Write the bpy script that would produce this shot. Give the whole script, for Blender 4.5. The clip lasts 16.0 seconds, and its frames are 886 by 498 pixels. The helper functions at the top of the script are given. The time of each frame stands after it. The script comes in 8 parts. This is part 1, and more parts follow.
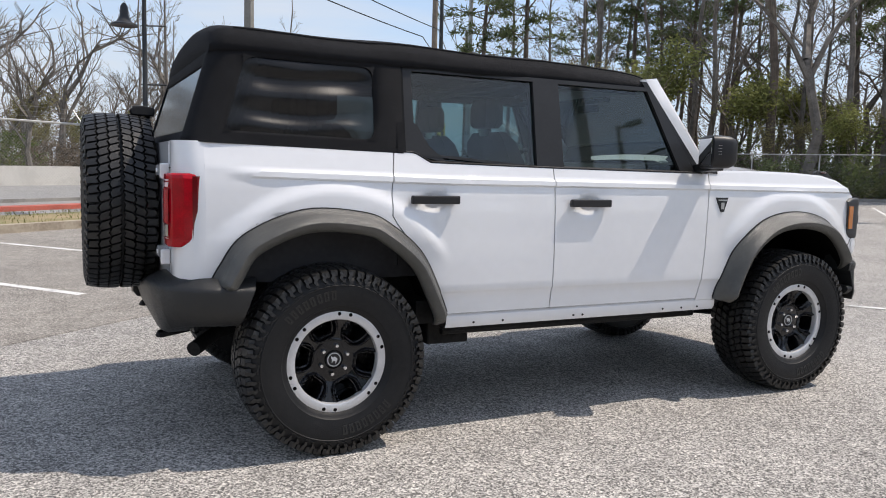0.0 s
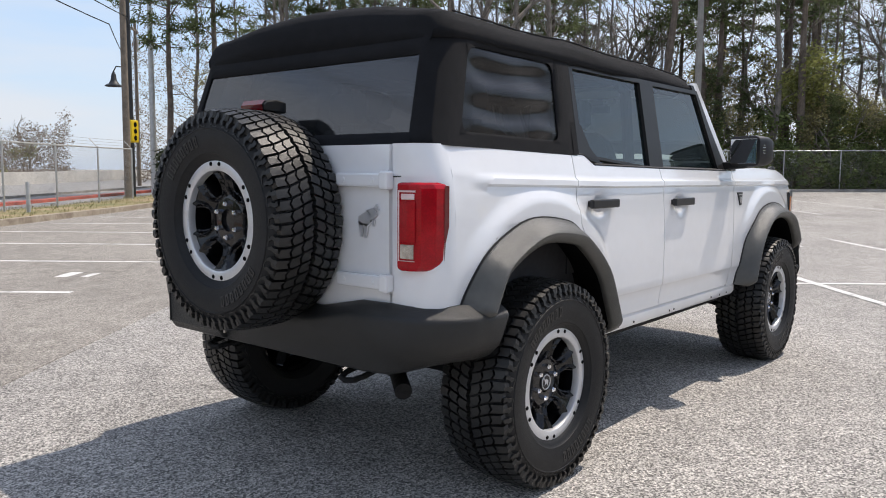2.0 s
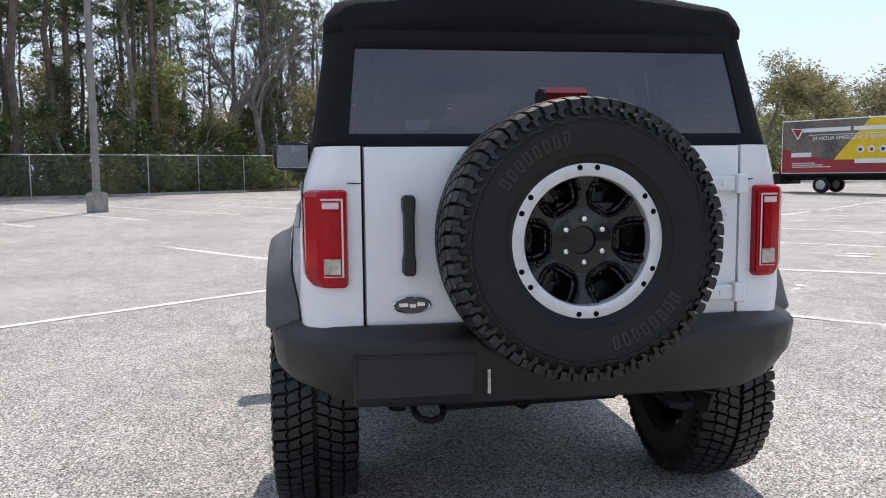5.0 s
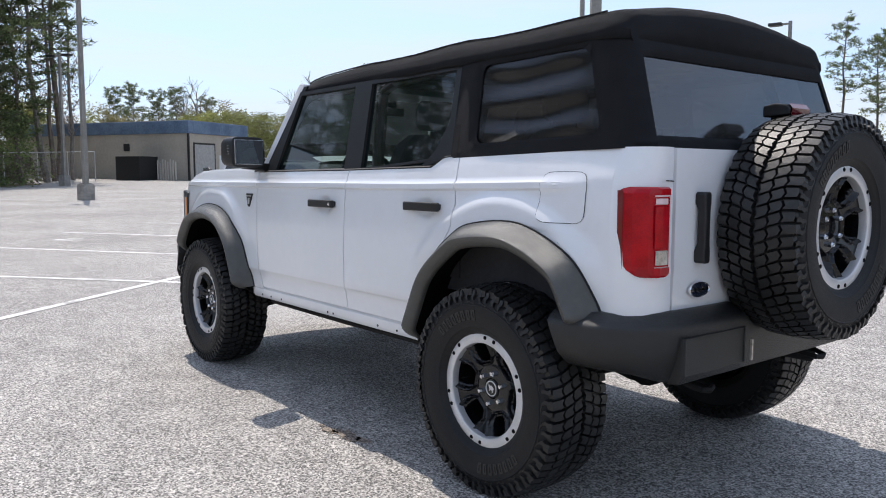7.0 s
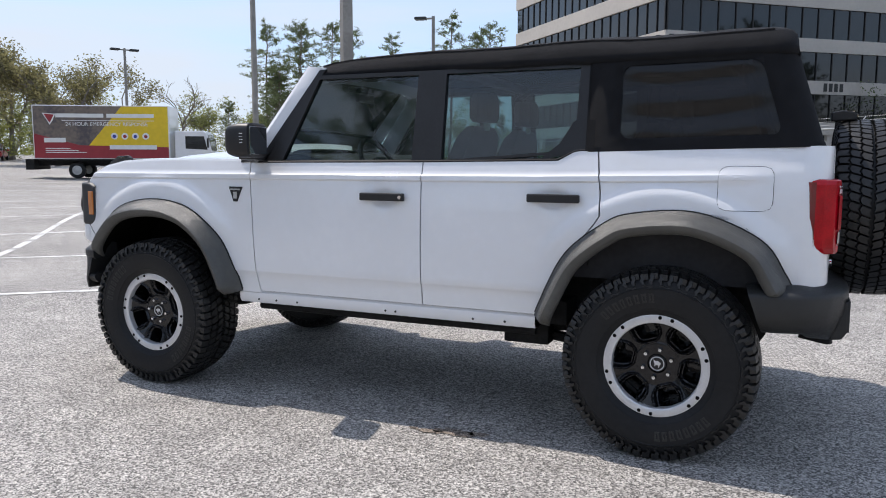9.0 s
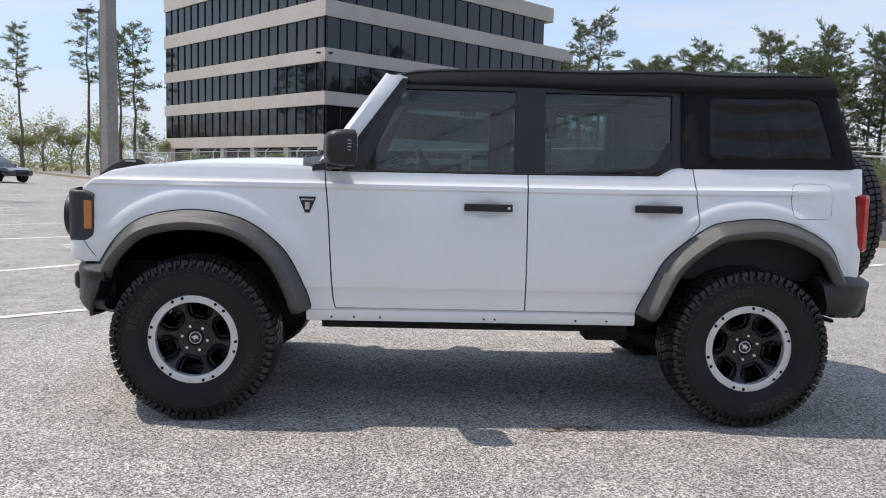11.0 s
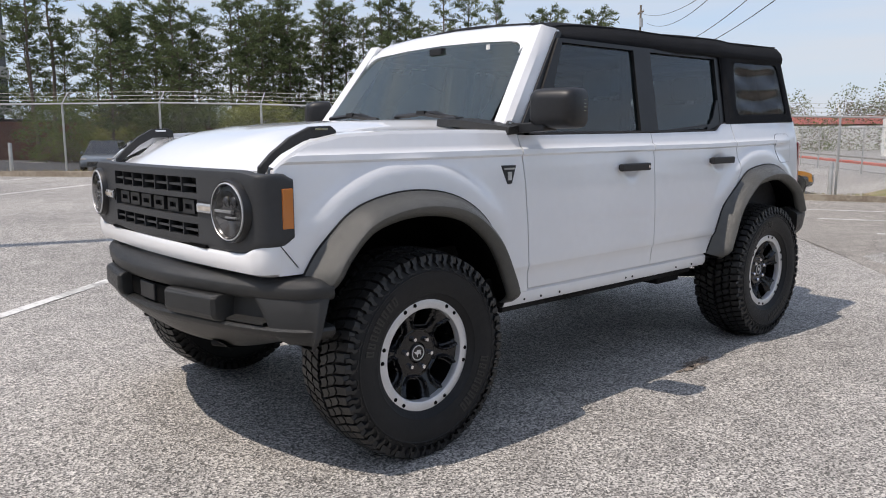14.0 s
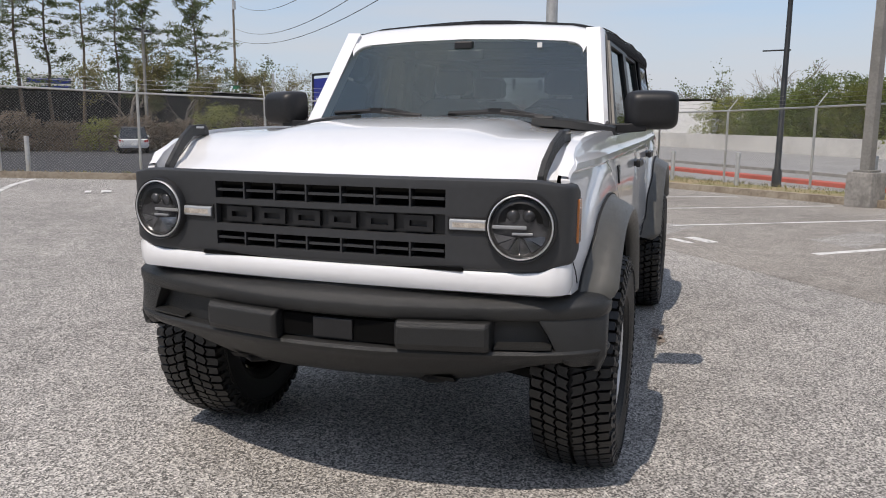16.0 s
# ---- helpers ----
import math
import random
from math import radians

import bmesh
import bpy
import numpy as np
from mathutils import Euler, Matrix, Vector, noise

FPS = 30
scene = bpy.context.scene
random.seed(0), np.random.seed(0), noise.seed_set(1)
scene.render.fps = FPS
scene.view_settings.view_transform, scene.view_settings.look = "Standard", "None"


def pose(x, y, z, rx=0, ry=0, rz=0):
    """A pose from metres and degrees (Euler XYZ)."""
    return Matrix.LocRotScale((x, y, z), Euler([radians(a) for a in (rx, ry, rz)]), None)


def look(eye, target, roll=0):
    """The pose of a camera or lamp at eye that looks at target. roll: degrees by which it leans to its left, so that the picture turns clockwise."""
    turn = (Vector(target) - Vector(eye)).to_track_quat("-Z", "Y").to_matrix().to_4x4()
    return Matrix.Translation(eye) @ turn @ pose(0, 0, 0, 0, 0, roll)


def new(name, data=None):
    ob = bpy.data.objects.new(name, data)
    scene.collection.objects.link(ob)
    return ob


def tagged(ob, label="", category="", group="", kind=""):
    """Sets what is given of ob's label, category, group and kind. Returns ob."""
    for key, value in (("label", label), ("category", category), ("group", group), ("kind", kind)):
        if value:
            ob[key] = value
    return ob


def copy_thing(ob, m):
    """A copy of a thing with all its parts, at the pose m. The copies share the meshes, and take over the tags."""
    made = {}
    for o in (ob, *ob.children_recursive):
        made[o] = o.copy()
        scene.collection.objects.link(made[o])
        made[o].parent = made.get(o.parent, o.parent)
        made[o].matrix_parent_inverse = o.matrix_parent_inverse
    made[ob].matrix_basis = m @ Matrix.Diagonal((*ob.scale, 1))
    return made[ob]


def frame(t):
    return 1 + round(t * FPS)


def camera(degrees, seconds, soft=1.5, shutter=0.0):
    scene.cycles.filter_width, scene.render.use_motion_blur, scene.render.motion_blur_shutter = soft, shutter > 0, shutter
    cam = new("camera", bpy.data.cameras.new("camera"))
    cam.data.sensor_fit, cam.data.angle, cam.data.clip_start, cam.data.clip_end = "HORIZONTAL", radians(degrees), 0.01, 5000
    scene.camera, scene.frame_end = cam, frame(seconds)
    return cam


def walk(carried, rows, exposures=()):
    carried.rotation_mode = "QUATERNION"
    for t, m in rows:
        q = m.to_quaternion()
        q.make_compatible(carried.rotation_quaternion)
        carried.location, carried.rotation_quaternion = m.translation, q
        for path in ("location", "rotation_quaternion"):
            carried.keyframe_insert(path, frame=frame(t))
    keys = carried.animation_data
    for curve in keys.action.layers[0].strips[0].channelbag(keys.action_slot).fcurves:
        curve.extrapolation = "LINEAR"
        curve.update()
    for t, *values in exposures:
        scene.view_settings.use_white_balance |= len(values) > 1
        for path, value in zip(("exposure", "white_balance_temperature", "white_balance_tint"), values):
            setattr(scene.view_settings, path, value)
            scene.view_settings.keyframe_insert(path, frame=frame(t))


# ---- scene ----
cam = camera(59.2, 16.0, soft=1.0)
PATH = [
    (0, (-1.1, -4.266, 1.315), (-0.228, -2.478, 1.109), 1.5),
    (0.5, (-1.549, -3.87, 1.321), (-0.499, -2.18, 1.113), 1.3),
    (1, (-1.989, -3.495, 1.321), (-0.768, -1.923, 1.118), 0.9),
    (1.5, (-2.356, -3.025, 1.302), (-0.975, -1.592, 1.104), 0.3),
    (2, (-2.748, -2.605, 1.304), (-1.214, -1.337, 1.107), 0.4),
    (2.5, (-3.002, -2.08, 1.29), (-1.319, -1.017, 1.097), 0.5),
    (3, (-3.24, -1.553, 1.272), (-1.426, -0.73, 1.092), 0.5),
    (5.5, (-3.185, 1.371, 1.318), (-1.277, 0.802, 1.125), -0.6),
    (6, (-2.952, 1.95, 1.321), (-1.135, 1.135, 1.131), -0.4),
    (6.5, (-2.699, 2.506, 1.318), (-0.998, 1.47, 1.134), 0.0),
    (7, (-2.341, 3.016, 1.304), (-0.782, 1.777, 1.116), 0.1),
    (7.5, (-1.996, 3.498, 1.289), (-0.596, 2.081, 1.104), 0.5),
    (8, (-1.56, 3.856, 1.319), (-0.339, 2.286, 1.106), 0.0),
    (8.5, (-1.068, 4.175, 1.377), (-0.04, 2.477, 1.132), -0.3),
    (9, (-0.52, 4.441, 1.357), (0.29, 2.628, 1.122), 0.1),
    (11.5, (2.407, 5.022, 1.325), (2.114, 3.053, 1.135), 1.4),
    (12, (2.999, 4.89, 1.329), (2.49, 2.966, 1.129), 1.1),
    (12.5, (3.552, 4.59, 1.312), (2.832, 2.737, 1.094), 0.6),
    (13, (4.088, 4.237, 1.328), (3.161, 2.482, 1.084), 0.2),
    (13.5, (4.537, 3.81, 1.323), (3.41, 2.18, 1.053), -0.2),
    (14, (4.962, 3.318, 1.332), (3.646, 1.841, 1.038), -0.2),
    (14.5, (5.333, 2.854, 1.341), (3.844, 1.555, 1.031), -0.0),
    (15, (5.657, 2.316, 1.356), (4.016, 1.219, 1.036), 0.3),
    (15.5, (5.937, 1.843, 1.375), (4.171, 0.962, 1.052), 0.2),
    (16, (6.093, 1.235, 1.397), (4.221, 0.615, 1.065), 0.5),
]
EXPOSURES = [(0.0, 0.02, 7150, 13), (1.5, 0.03, 7150, 13), (3.0, 0.21, 7200, 14), (5.5, 0.26, 6850, 13), (8.0, 0.13, 6750, 13), (9.0, 0.08, 6750, 13), (11.5, 0.06, 6950, 13), (14.0, -0.10, 7100, 14), (16.0, -0.28, 7200, 14)]
walk(cam, [(t, look(eye, target, roll)) for t, eye, target, roll in PATH], EXPOSURES)

# ---------------------------------------------------------------- light
SUN_TO = Vector((0.47, -0.115, 0.875)).normalized()
sun = new("sun", bpy.data.lights.new("sun", "SUN"))
sun.data.energy, sun.data.angle, sun.data.color = 3.5, radians(0.55), (1.0, 0.965, 0.915)
sun.matrix_world = look((0, 0, 40), Vector((0, 0, 40)) - SUN_TO)
world = bpy.data.worlds.new("sky")
scene.world = world
world.use_nodes = True
wn, wl = world.node_tree.nodes, world.node_tree.links
sky = wn.new("ShaderNodeTexSky")
sky.sky_type, sky.sun_disc = "NISHITA", False
sky.sun_elevation = math.asin(SUN_TO.z)
sky.sun_rotation = math.atan2(SUN_TO.x, SUN_TO.y)
sky.air_density, sky.dust_density, sky.ozone_density = 1.0, 0.4, 1.5
back = wn["Background"]
back.inputs["Strength"].default_value = 0.215
# thin streaks of high cloud
geo = wn.new("ShaderNodeTexCoord")
stretch = wn.new("ShaderNodeMapping")
stretch.inputs["Scale"].default_value = (1.1, 0.8, 6.0)
cloud = wn.new("ShaderNodeTexNoise")
cloud.inputs["Scale"].default_value, cloud.inputs["Detail"].default_value = 2.2, 6.0
ramp = wn.new("ShaderNodeValToRGB")
ramp.color_ramp.elements[0].position, ramp.color_ramp.elements[1].position = 0.36, 0.64
blend = wn.new("ShaderNodeMix")
blend.data_type = "RGBA"
blend.inputs[7].default_value = (3.3, 3.65, 4.15, 1)
damp = wn.new("ShaderNodeMath")
damp.operation = "MULTIPLY"
damp.inputs[1].default_value = 0.75
wl.new(geo.outputs["Generated"], stretch.inputs["Vector"])
wl.new(stretch.outputs["Vector"], cloud.inputs["Vector"])
wl.new(cloud.outputs["Fac"], ramp.inputs["Fac"])
wl.new(ramp.outputs["Color"], damp.inputs[0])
wl.new(damp.outputs[0], blend.inputs[0])
# pale blue haze towards the horizon
part_z, rise, haze = wn.new("ShaderNodeSeparateXYZ"), wn.new("ShaderNodeMapRange"), wn.new("ShaderNodeMix")
rise.inputs["From Min"].default_value, rise.inputs["From Max"].default_value = 0.02, 0.58
rise.inputs["To Min"].default_value, rise.inputs["To Max"].default_value = 0.82, 0.0
haze.data_type = "RGBA"
haze.inputs[7].default_value = (1.95, 2.72, 4.0, 1)
wl.new(geo.outputs["Generated"], part_z.inputs[0])
wl.new(part_z.outputs["Z"], rise.inputs["Value"])
wl.new(rise.outputs["Result"], haze.inputs[0])
wl.new(sky.outputs["Color"], haze.inputs[6])
wl.new(haze.outputs[2], blend.inputs[6])
wl.new(blend.outputs[2], back.inputs["Color"])


# ---------------------------------------------------------------- materials
def mat(name, color, rough=0.5, metal=0.0, vary=0.0, scale=8.0, bump=0.0, bscale=60.0, coat=0.0, second=None, spread=(0.4, 0.6), spec=0.5, island=0.0):
    """A principled material with noise in colour at two scales and fine relief."""
    m = bpy.data.materials.new(name)
    m.use_nodes = True
    n, l = m.node_tree.nodes, m.node_tree.links
    p = n["Principled BSDF"]
    p.inputs["Roughness"].default_value, p.inputs["Metallic"].default_value = rough, metal
    p.inputs["Specular IOR Level"].default_value = spec
    p.inputs["Coat Weight"].default_value, p.inputs["Coat Roughness"].default_value = coat, 0.04
    p.inputs["Base Color"].default_value = (*color, 1)
    tc = n.new("ShaderNodeTexCoord")
    if vary or second:
        big, fine = n.new("ShaderNodeTexNoise"), n.new("ShaderNodeTexNoise")
        big.inputs["Scale"].default_value, big.inputs["Detail"].default_value = scale, 5
        fine.inputs["Scale"].default_value, fine.inputs["Detail"].default_value = scale * 9, 3
        for t in (big, fine):
            l.new(tc.outputs["Object"], t.inputs["Vector"])
        add = n.new("ShaderNodeMath")
        add.operation = "MULTIPLY_ADD"
        add.inputs[1].default_value = 0.4
        l.new(fine.outputs["Fac"], add.inputs[0])
        half = n.new("ShaderNodeMath")
        half.operation = "MULTIPLY"
        half.inputs[1].default_value = 0.6
        l.new(big.outputs["Fac"], half.inputs[0])
        l.new(half.outputs[0], add.inputs[2])
        r = n.new("ShaderNodeValToRGB")
        r.color_ramp.elements[0].position, r.color_ramp.elements[1].position = spread
        lo = second or tuple(c * (1 - vary) for c in color)
        hi = color if second else tuple(min(1, c * (1 + vary)) for c in color)
        r.color_ramp.elements[0].color, r.color_ramp.elements[1].color = (*lo, 1), (*hi, 1)
        l.new(add.outputs[0], r.inputs["Fac"])
        out = r.outputs["Color"]
        if island:
            g = n.new("ShaderNodeNewGeometry")
            hsv = n.new("ShaderNodeHueSaturation")
            mr = n.new("ShaderNodeMapRange")
            mr.inputs["To Min"].default_value, mr.inputs["To Max"].default_value = 1 - island, 1 + island
            l.new(g.outputs["Random Per Island"], mr.inputs["Value"])
            l.new(mr.outputs["Result"], hsv.inputs["Value"])
            l.new(out, hsv.inputs["Color"])
            out = hsv.outputs["Color"]
        l.new(out, p.inputs["Base Color"])
    if bump:
        b, t = n.new("ShaderNodeBump"), n.new("ShaderNodeTexNoise")
        t.inputs["Scale"].default_value, t.inputs["Detail"].default_value = bscale, 4
        b.inputs["Strength"].default_value, b.inputs["Distance"].default_value = bump, 0.01
        l.new(tc.outputs["Object"], t.inputs["Vector"])
        l.new(t.outputs["Fac"], b.inputs["Height"])
        l.new(b.outputs["Normal"], p.inputs["Normal"])
    return m


def glass(name, tint, gloss=1.45, rough=0.01, base=0.0, diffuse_tint=(0.07, 0.075, 0.085)):
    """A thin pane: tinted see-through with a clear reflection."""
    m = bpy.data.materials.new(name)
    m.use_nodes = True
    n, l = m.node_tree.nodes, m.node_tree.links
    n.remove(n["Principled BSDF"])
    tr, gl, fr, mx = n.new("ShaderNodeBsdfTransparent"), n.new("ShaderNodeBsdfGlossy"), n.new("ShaderNodeFresnel"), n.new("ShaderNodeMixShader")
    tr.inputs["Color"].default_value = (*tint, 1)
    gl.inputs["Roughness"].default_value = rough
    fr.inputs["IOR"].default_value = gloss
    l.new(fr.outputs[0], mx.inputs[0])
    l.new(tr.outputs[0], mx.inputs[1])
    l.new(gl.outputs[0], mx.inputs[2])
    last = mx
    if base:
        df, m2 = n.new("ShaderNodeBsdfDiffuse"), n.new("ShaderNodeMixShader")
        df.inputs["Color"].default_value = (*diffuse_tint, 1)
        m2.inputs[0].default_value = base
        l.new(mx.outputs[0], m2.inputs[1])
        l.new(df.outputs[0], m2.inputs[2])
        last = m2
    l.new(last.outputs[0], n["Material Output"].inputs["Surface"])
    return m


def asphalt(name, dark, light, stain, grain=170.0):
    """Worn asphalt: pale stone chips in a grey binder, with broad stains."""
    m = bpy.data.materials.new(name)
    m.use_nodes = True
    n, l = m.node_tree.nodes, m.node_tree.links
    p = n["Principled BSDF"]
    tc = n.new("ShaderNodeTexCoord")
    v = n.new("ShaderNodeTexVoronoi")
    v.inputs["Scale"].default_value = grain
    l.new(tc.outputs["Object"], v.inputs["Vector"])
    r = n.new("ShaderNodeValToRGB")
    e = r.color_ramp.elements
    e[0].position, e[1].position = 0.15, 0.95
    e[0].color, e[1].color = (*dark, 1), (*light, 1)
    sep = n.new("ShaderNodeSeparateColor")
    l.new(v.outputs["Color"], sep.inputs["Color"])
    l.new(sep.outputs[0], r.inputs["Fac"])
    mul = n.new("ShaderNodeMix")
    mul.data_type, mul.blend_type = "RGBA", "MULTIPLY"
    mul.inputs[0].default_value = 1.0
    big, mid = n.new("ShaderNodeTexNoise"), n.new("ShaderNodeTexNoise")
    big.inputs["Scale"].default_value, big.inputs["Detail"].default_value = 0.35, 7
    mid.inputs["Scale"].default_value, mid.inputs["Detail"].default_value = 4.0, 6
    s = n.new("ShaderNodeMath")
    s.operation = "ADD"
    for t in (big, mid):
        l.new(tc.outputs["Object"], t.inputs["Vector"])
    l.new(big.outputs["Fac"], s.inputs[0])
    l.new(mid.outputs["Fac"], s.inputs[1])
    r2 = n.new("ShaderNodeValToRGB")
    r2.color_ramp.elements[0].position, r2.color_ramp.elements[1].position = 0.78 / 2, 1.25 / 2
    half = n.new("ShaderNodeMath")
    half.operation = "MULTIPLY"
    half.inputs[1].default_value = 0.5
    l.new(s.outputs[0], half.inputs[0])
    l.new(half.outputs[0], r2.inputs["Fac"])
    r2.color_ramp.elements[0].color, r2.color_ramp.elements[1].color = (*stain, 1), (1, 1, 1, 1)
    # clusters of paler and darker stone
    lump, span = n.new("ShaderNodeTexNoise"), n.new("ShaderNodeMapRange")
    lump.inputs["Scale"].default_value, lump.inputs["Detail"].default_value = grain * 0.28, 2
    span.inputs["From Min"].default_value, span.inputs["From Max"].default_value = 0.3, 0.7
    span.inputs["To Min"].default_value, span.inputs["To Max"].default_value = 0.74, 1.26
    tone = n.new("ShaderNodeMix")
    tone.data_type, tone.blend_type = "RGBA", "MULTIPLY"
    tone.inputs[0].default_value = 1.0
    l.new(tc.outputs["Object"], lump.inputs["Vector"])
    l.new(lump.outputs["Fac"], span.inputs["Value"])
    l.new(r.outputs["Color"], tone.inputs[6])
    l.new(span.outputs["Result"], tone.inputs[7])
    l.new(tone.outputs[2], mul.inputs[6])
    l.new(r2.outputs["Color"], mul.inputs[7])
    l.new(mul.outputs[2], p.inputs["Base Color"])
    p.inputs["Roughness"].default_value = 0.86
    b = n.new("ShaderNodeBump")
    b.inputs["Strength"].default_value, b.inputs["Distance"].default_value = 0.55, 0.006
    l.new(v.outputs["Distance"], b.inputs["Height"])
    l.new(b.outputs["Normal"], p.inputs["Normal"])
    return m


def leafy(name, color, dark, glow=0.45):
    """Leaf material: matt, with light coming through, varied clump by clump."""
    m = mat(name, color, 0.7, second=dark, scale=0.5, island=0.4, spec=0.2)
    n, l = m.node_tree.nodes, m.node_tree.links
    p = n["Principled BSDF"]
    src = p.inputs["Base Color"].links[0].from_socket
    tr, mx = n.new("ShaderNodeBsdfTranslucent"), n.new("ShaderNodeMixShader")
    mx.inputs[0].default_value = glow
    l.new(src, tr.inputs["Color"])
    l.new(p.outputs[0], mx.inputs[1])
    l.new(tr.outputs[0], mx.inputs[2])
    l.new(mx.outputs[0], n["Material Output"].inputs["Surface"])
    return m


M_LOT = asphalt("worn_asphalt", (0.115, 0.109, 0.101), (0.715, 0.677, 0.626), (0.70, 0.70, 0.70), 135)
M_LOT2 = asphalt("fresh_asphalt", (0.035, 0.036, 0.04), (0.09, 0.09, 0.095), (0.8, 0.8, 0.8), 90)
M_OLDLOT = asphalt("older_brown_asphalt", (0.146, 0.134, 0.119), (0.57, 0.525, 0.465), (0.69, 0.685, 0.68), 150)
M_ROAD = asphalt("concrete_road", (0.25, 0.245, 0.235), (0.40, 0.39, 0.37), (0.85, 0.85, 0.86), 60)
M_LINE = mat("worn_road_paint", (0.72, 0.71, 0.68), 0.7, second=(0.34, 0.33, 0.31), scale=2.5, spread=(0.38, 0.5), bump=0.3, bscale=150)
M_CRACK = mat("crack_filler", (0.10, 0.096, 0.09), 0.95, vary=0.3, scale=20)
M_KERB = mat("kerb_concrete", (0.42, 0.36, 0.28), 0.9, second=(0.25, 0.20, 0.15), scale=1.8, bump=0.5, bscale=80)
M_CONC = mat("grey_concrete", (0.36, 0.34, 0.31), 0.9, second=(0.21, 0.20, 0.185), scale=2.0, bump=0.5, bscale=60)
M_WALLC = mat("pale_concrete", (0.60, 0.58, 0.54), 0.9, vary=0.12, scale=0.5, bump=0.2)
M_DIRT = mat("dry_verge", (0.36, 0.27, 0.16), 1.0, second=(0.16, 0.17, 0.06), scale=0.5, spread=(0.38, 0.62), bump=0.8, bscale=30)
M_SOIL = mat("leaf_litter", (0.20, 0.15, 0.09), 1.0, second=(0.09, 0.075, 0.04), scale=0.6, bump=0.8, bscale=20)
M_RED = mat("red_kerb_paint", (0.50, 0.11, 0.075), 0.8, vary=0.2, scale=1.0)
M_GALV = mat("galvanised_steel", (0.50, 0.50, 0.49), 0.5, 0.55, vary=0.12, scale=5)
M_WIRE = mat("fence_wire", (0.34, 0.34, 0.33), 0.55, 0.5, vary=0.1, scale=3)
M_POLE = mat("pole_paint", (0.235, 0.225, 0.205), 0.6, vary=0.15, scale=2.5)
M_DARKPOLE = mat("black_pole_paint", (0.02, 0.022, 0.024), 0.5, vary=0.2, scale=3)
M_WOODPOLE = mat("weathered_pole_wood", (0.20, 0.165, 0.13), 0.9, vary=0.25, scale=3, bump=0.4)
M_BARK = mat("pine_bark", (0.19, 0.15, 0.12), 0.95, second=(0.10, 0.08, 0.065), scale=3, bump=0.8, bscale=18)
M_BARE = mat("grey_bark", (0.25, 0.22, 0.19), 0.95, second=(0.13, 0.115, 0.10), scale=2.5, bump=0.6, bscale=20)
M_PALE = mat("pale_bark", (0.42, 0.36, 0.29), 0.9, second=(0.26, 0.21, 0.17), scale=3, bump=0.3)
M_NEEDLE = leafy("pine_needles", (0.165, 0.20, 0.095), (0.085, 0.11, 0.052), 0.5)
M_SPRING = leafy("spring_leaves", (0.30, 0.315, 0.11), (0.18, 0.195, 0.07), 0.5)
M_LEAF = leafy("shrub_leaves", (0.205, 0.25, 0.09), (0.11, 0.145, 0.055), 0.5)
M_BUD = leafy("tan_buds", (0.30, 0.275, 0.135), (0.19, 0.175, 0.085), 0.5)
M_BRUSH = leafy("brown_brush", (0.25, 0.205, 0.16), (0.14, 0.115, 0.09), 0.5)
M_GRASS = mat("short_grass", (0.20, 0.21, 0.07), 0.9, second=(0.27, 0.21, 0.10), scale=0.7, island=0.3)
# vehicle
M_WHITE = mat("white_car_paint", (0.845, 0.85, 0.86), 0.28, coat=1.0, vary=0.015, scale=2.0)
M_SEAM = mat("panel_gap", (0.015, 0.015, 0.016), 0.9)
# one plastic in two copies: bumpers hold shade, flares hold sunlight in their colour
M_PLASTIC = mat("moulded_grey_plastic_shaded", (0.0185, 0.0187, 0.0183), 0.40, vary=0.14, scale=3, bump=0.35, bscale=420)
M_FLARE = mat("flare_plastic_sunlit", (0.088, 0.087, 0.080), 0.36, vary=0.12, scale=3, bump=0.3, bscale=420)
M_GRILLE = mat("grille_grey", (0.034, 0.0355, 0.038), 0.5, vary=0.08, scale=4, bump=0.1, bscale=400)
M_BLACK = mat("black_trim", (0.012, 0.012, 0.013), 0.45, vary=0.2, scale=8)
# near-black that holds the shade of openings in its colour; also bolts, unlit lenses
M_VOID = mat("black_recess_shade", (0.005, 0.005, 0.005), 0.9, spec=0.08)
M_UNDER = mat("underbody_black", (0.012, 0.012, 0.012), 0.75, vary=0.4, scale=6, bump=0.3, spec=0.25)
M_FABRIC = mat("black_twill", (0.0135, 0.0142, 0.0165), 0.88, second=(0.009, 0.0095, 0.0115), scale=2.0, bump=0.5, bscale=700, spec=0.25)
M_TYRE = mat("tyre_rubber", (0.008, 0.0083, 0.0093), 0.54, second=(0.0135, 0.0137, 0.0145), scale=5, bump=0.2, bscale=260, spec=0.30)
M_TREAD = mat("tread_rubber", (0.0085, 0.0085, 0.0088), 0.44, second=(0.019, 0.0185, 0.0175), scale=9, bump=0.2, bscale=160, spec=0.5)
M_RIM = mat("gloss_black_wheel", (0.006, 0.006, 0.007), 0.09, vary=0.1, scale=10, spec=0.5)
M_RING = mat("machined_aluminium", (0.66, 0.665, 0.68), 0.38, 0.55, vary=0.05, scale=20, bump=0.05, bscale=300)
M_CHROME = mat("chrome", (0.78, 0.78, 0.8), 0.12, 1.0)
M_REDLENS = mat("red_lens", (0.42, 0.002, 0.010), 0.12, coat=0.15, vary=0.2, scale=18, spec=0.3)
M_DARKLENS = mat("deep_red_lens", (0.15, 0.002, 0.005), 0.08, coat=0.6)
M_CLEARLENS = mat("clear_lens", (0.55, 0.50, 0.44), 0.14, 0.35, vary=0.3, scale=40)
M_LAMPLENS = mat("pale_lamp_strip", (0.82, 0.60, 0.61), 0.2, coat=1.0)
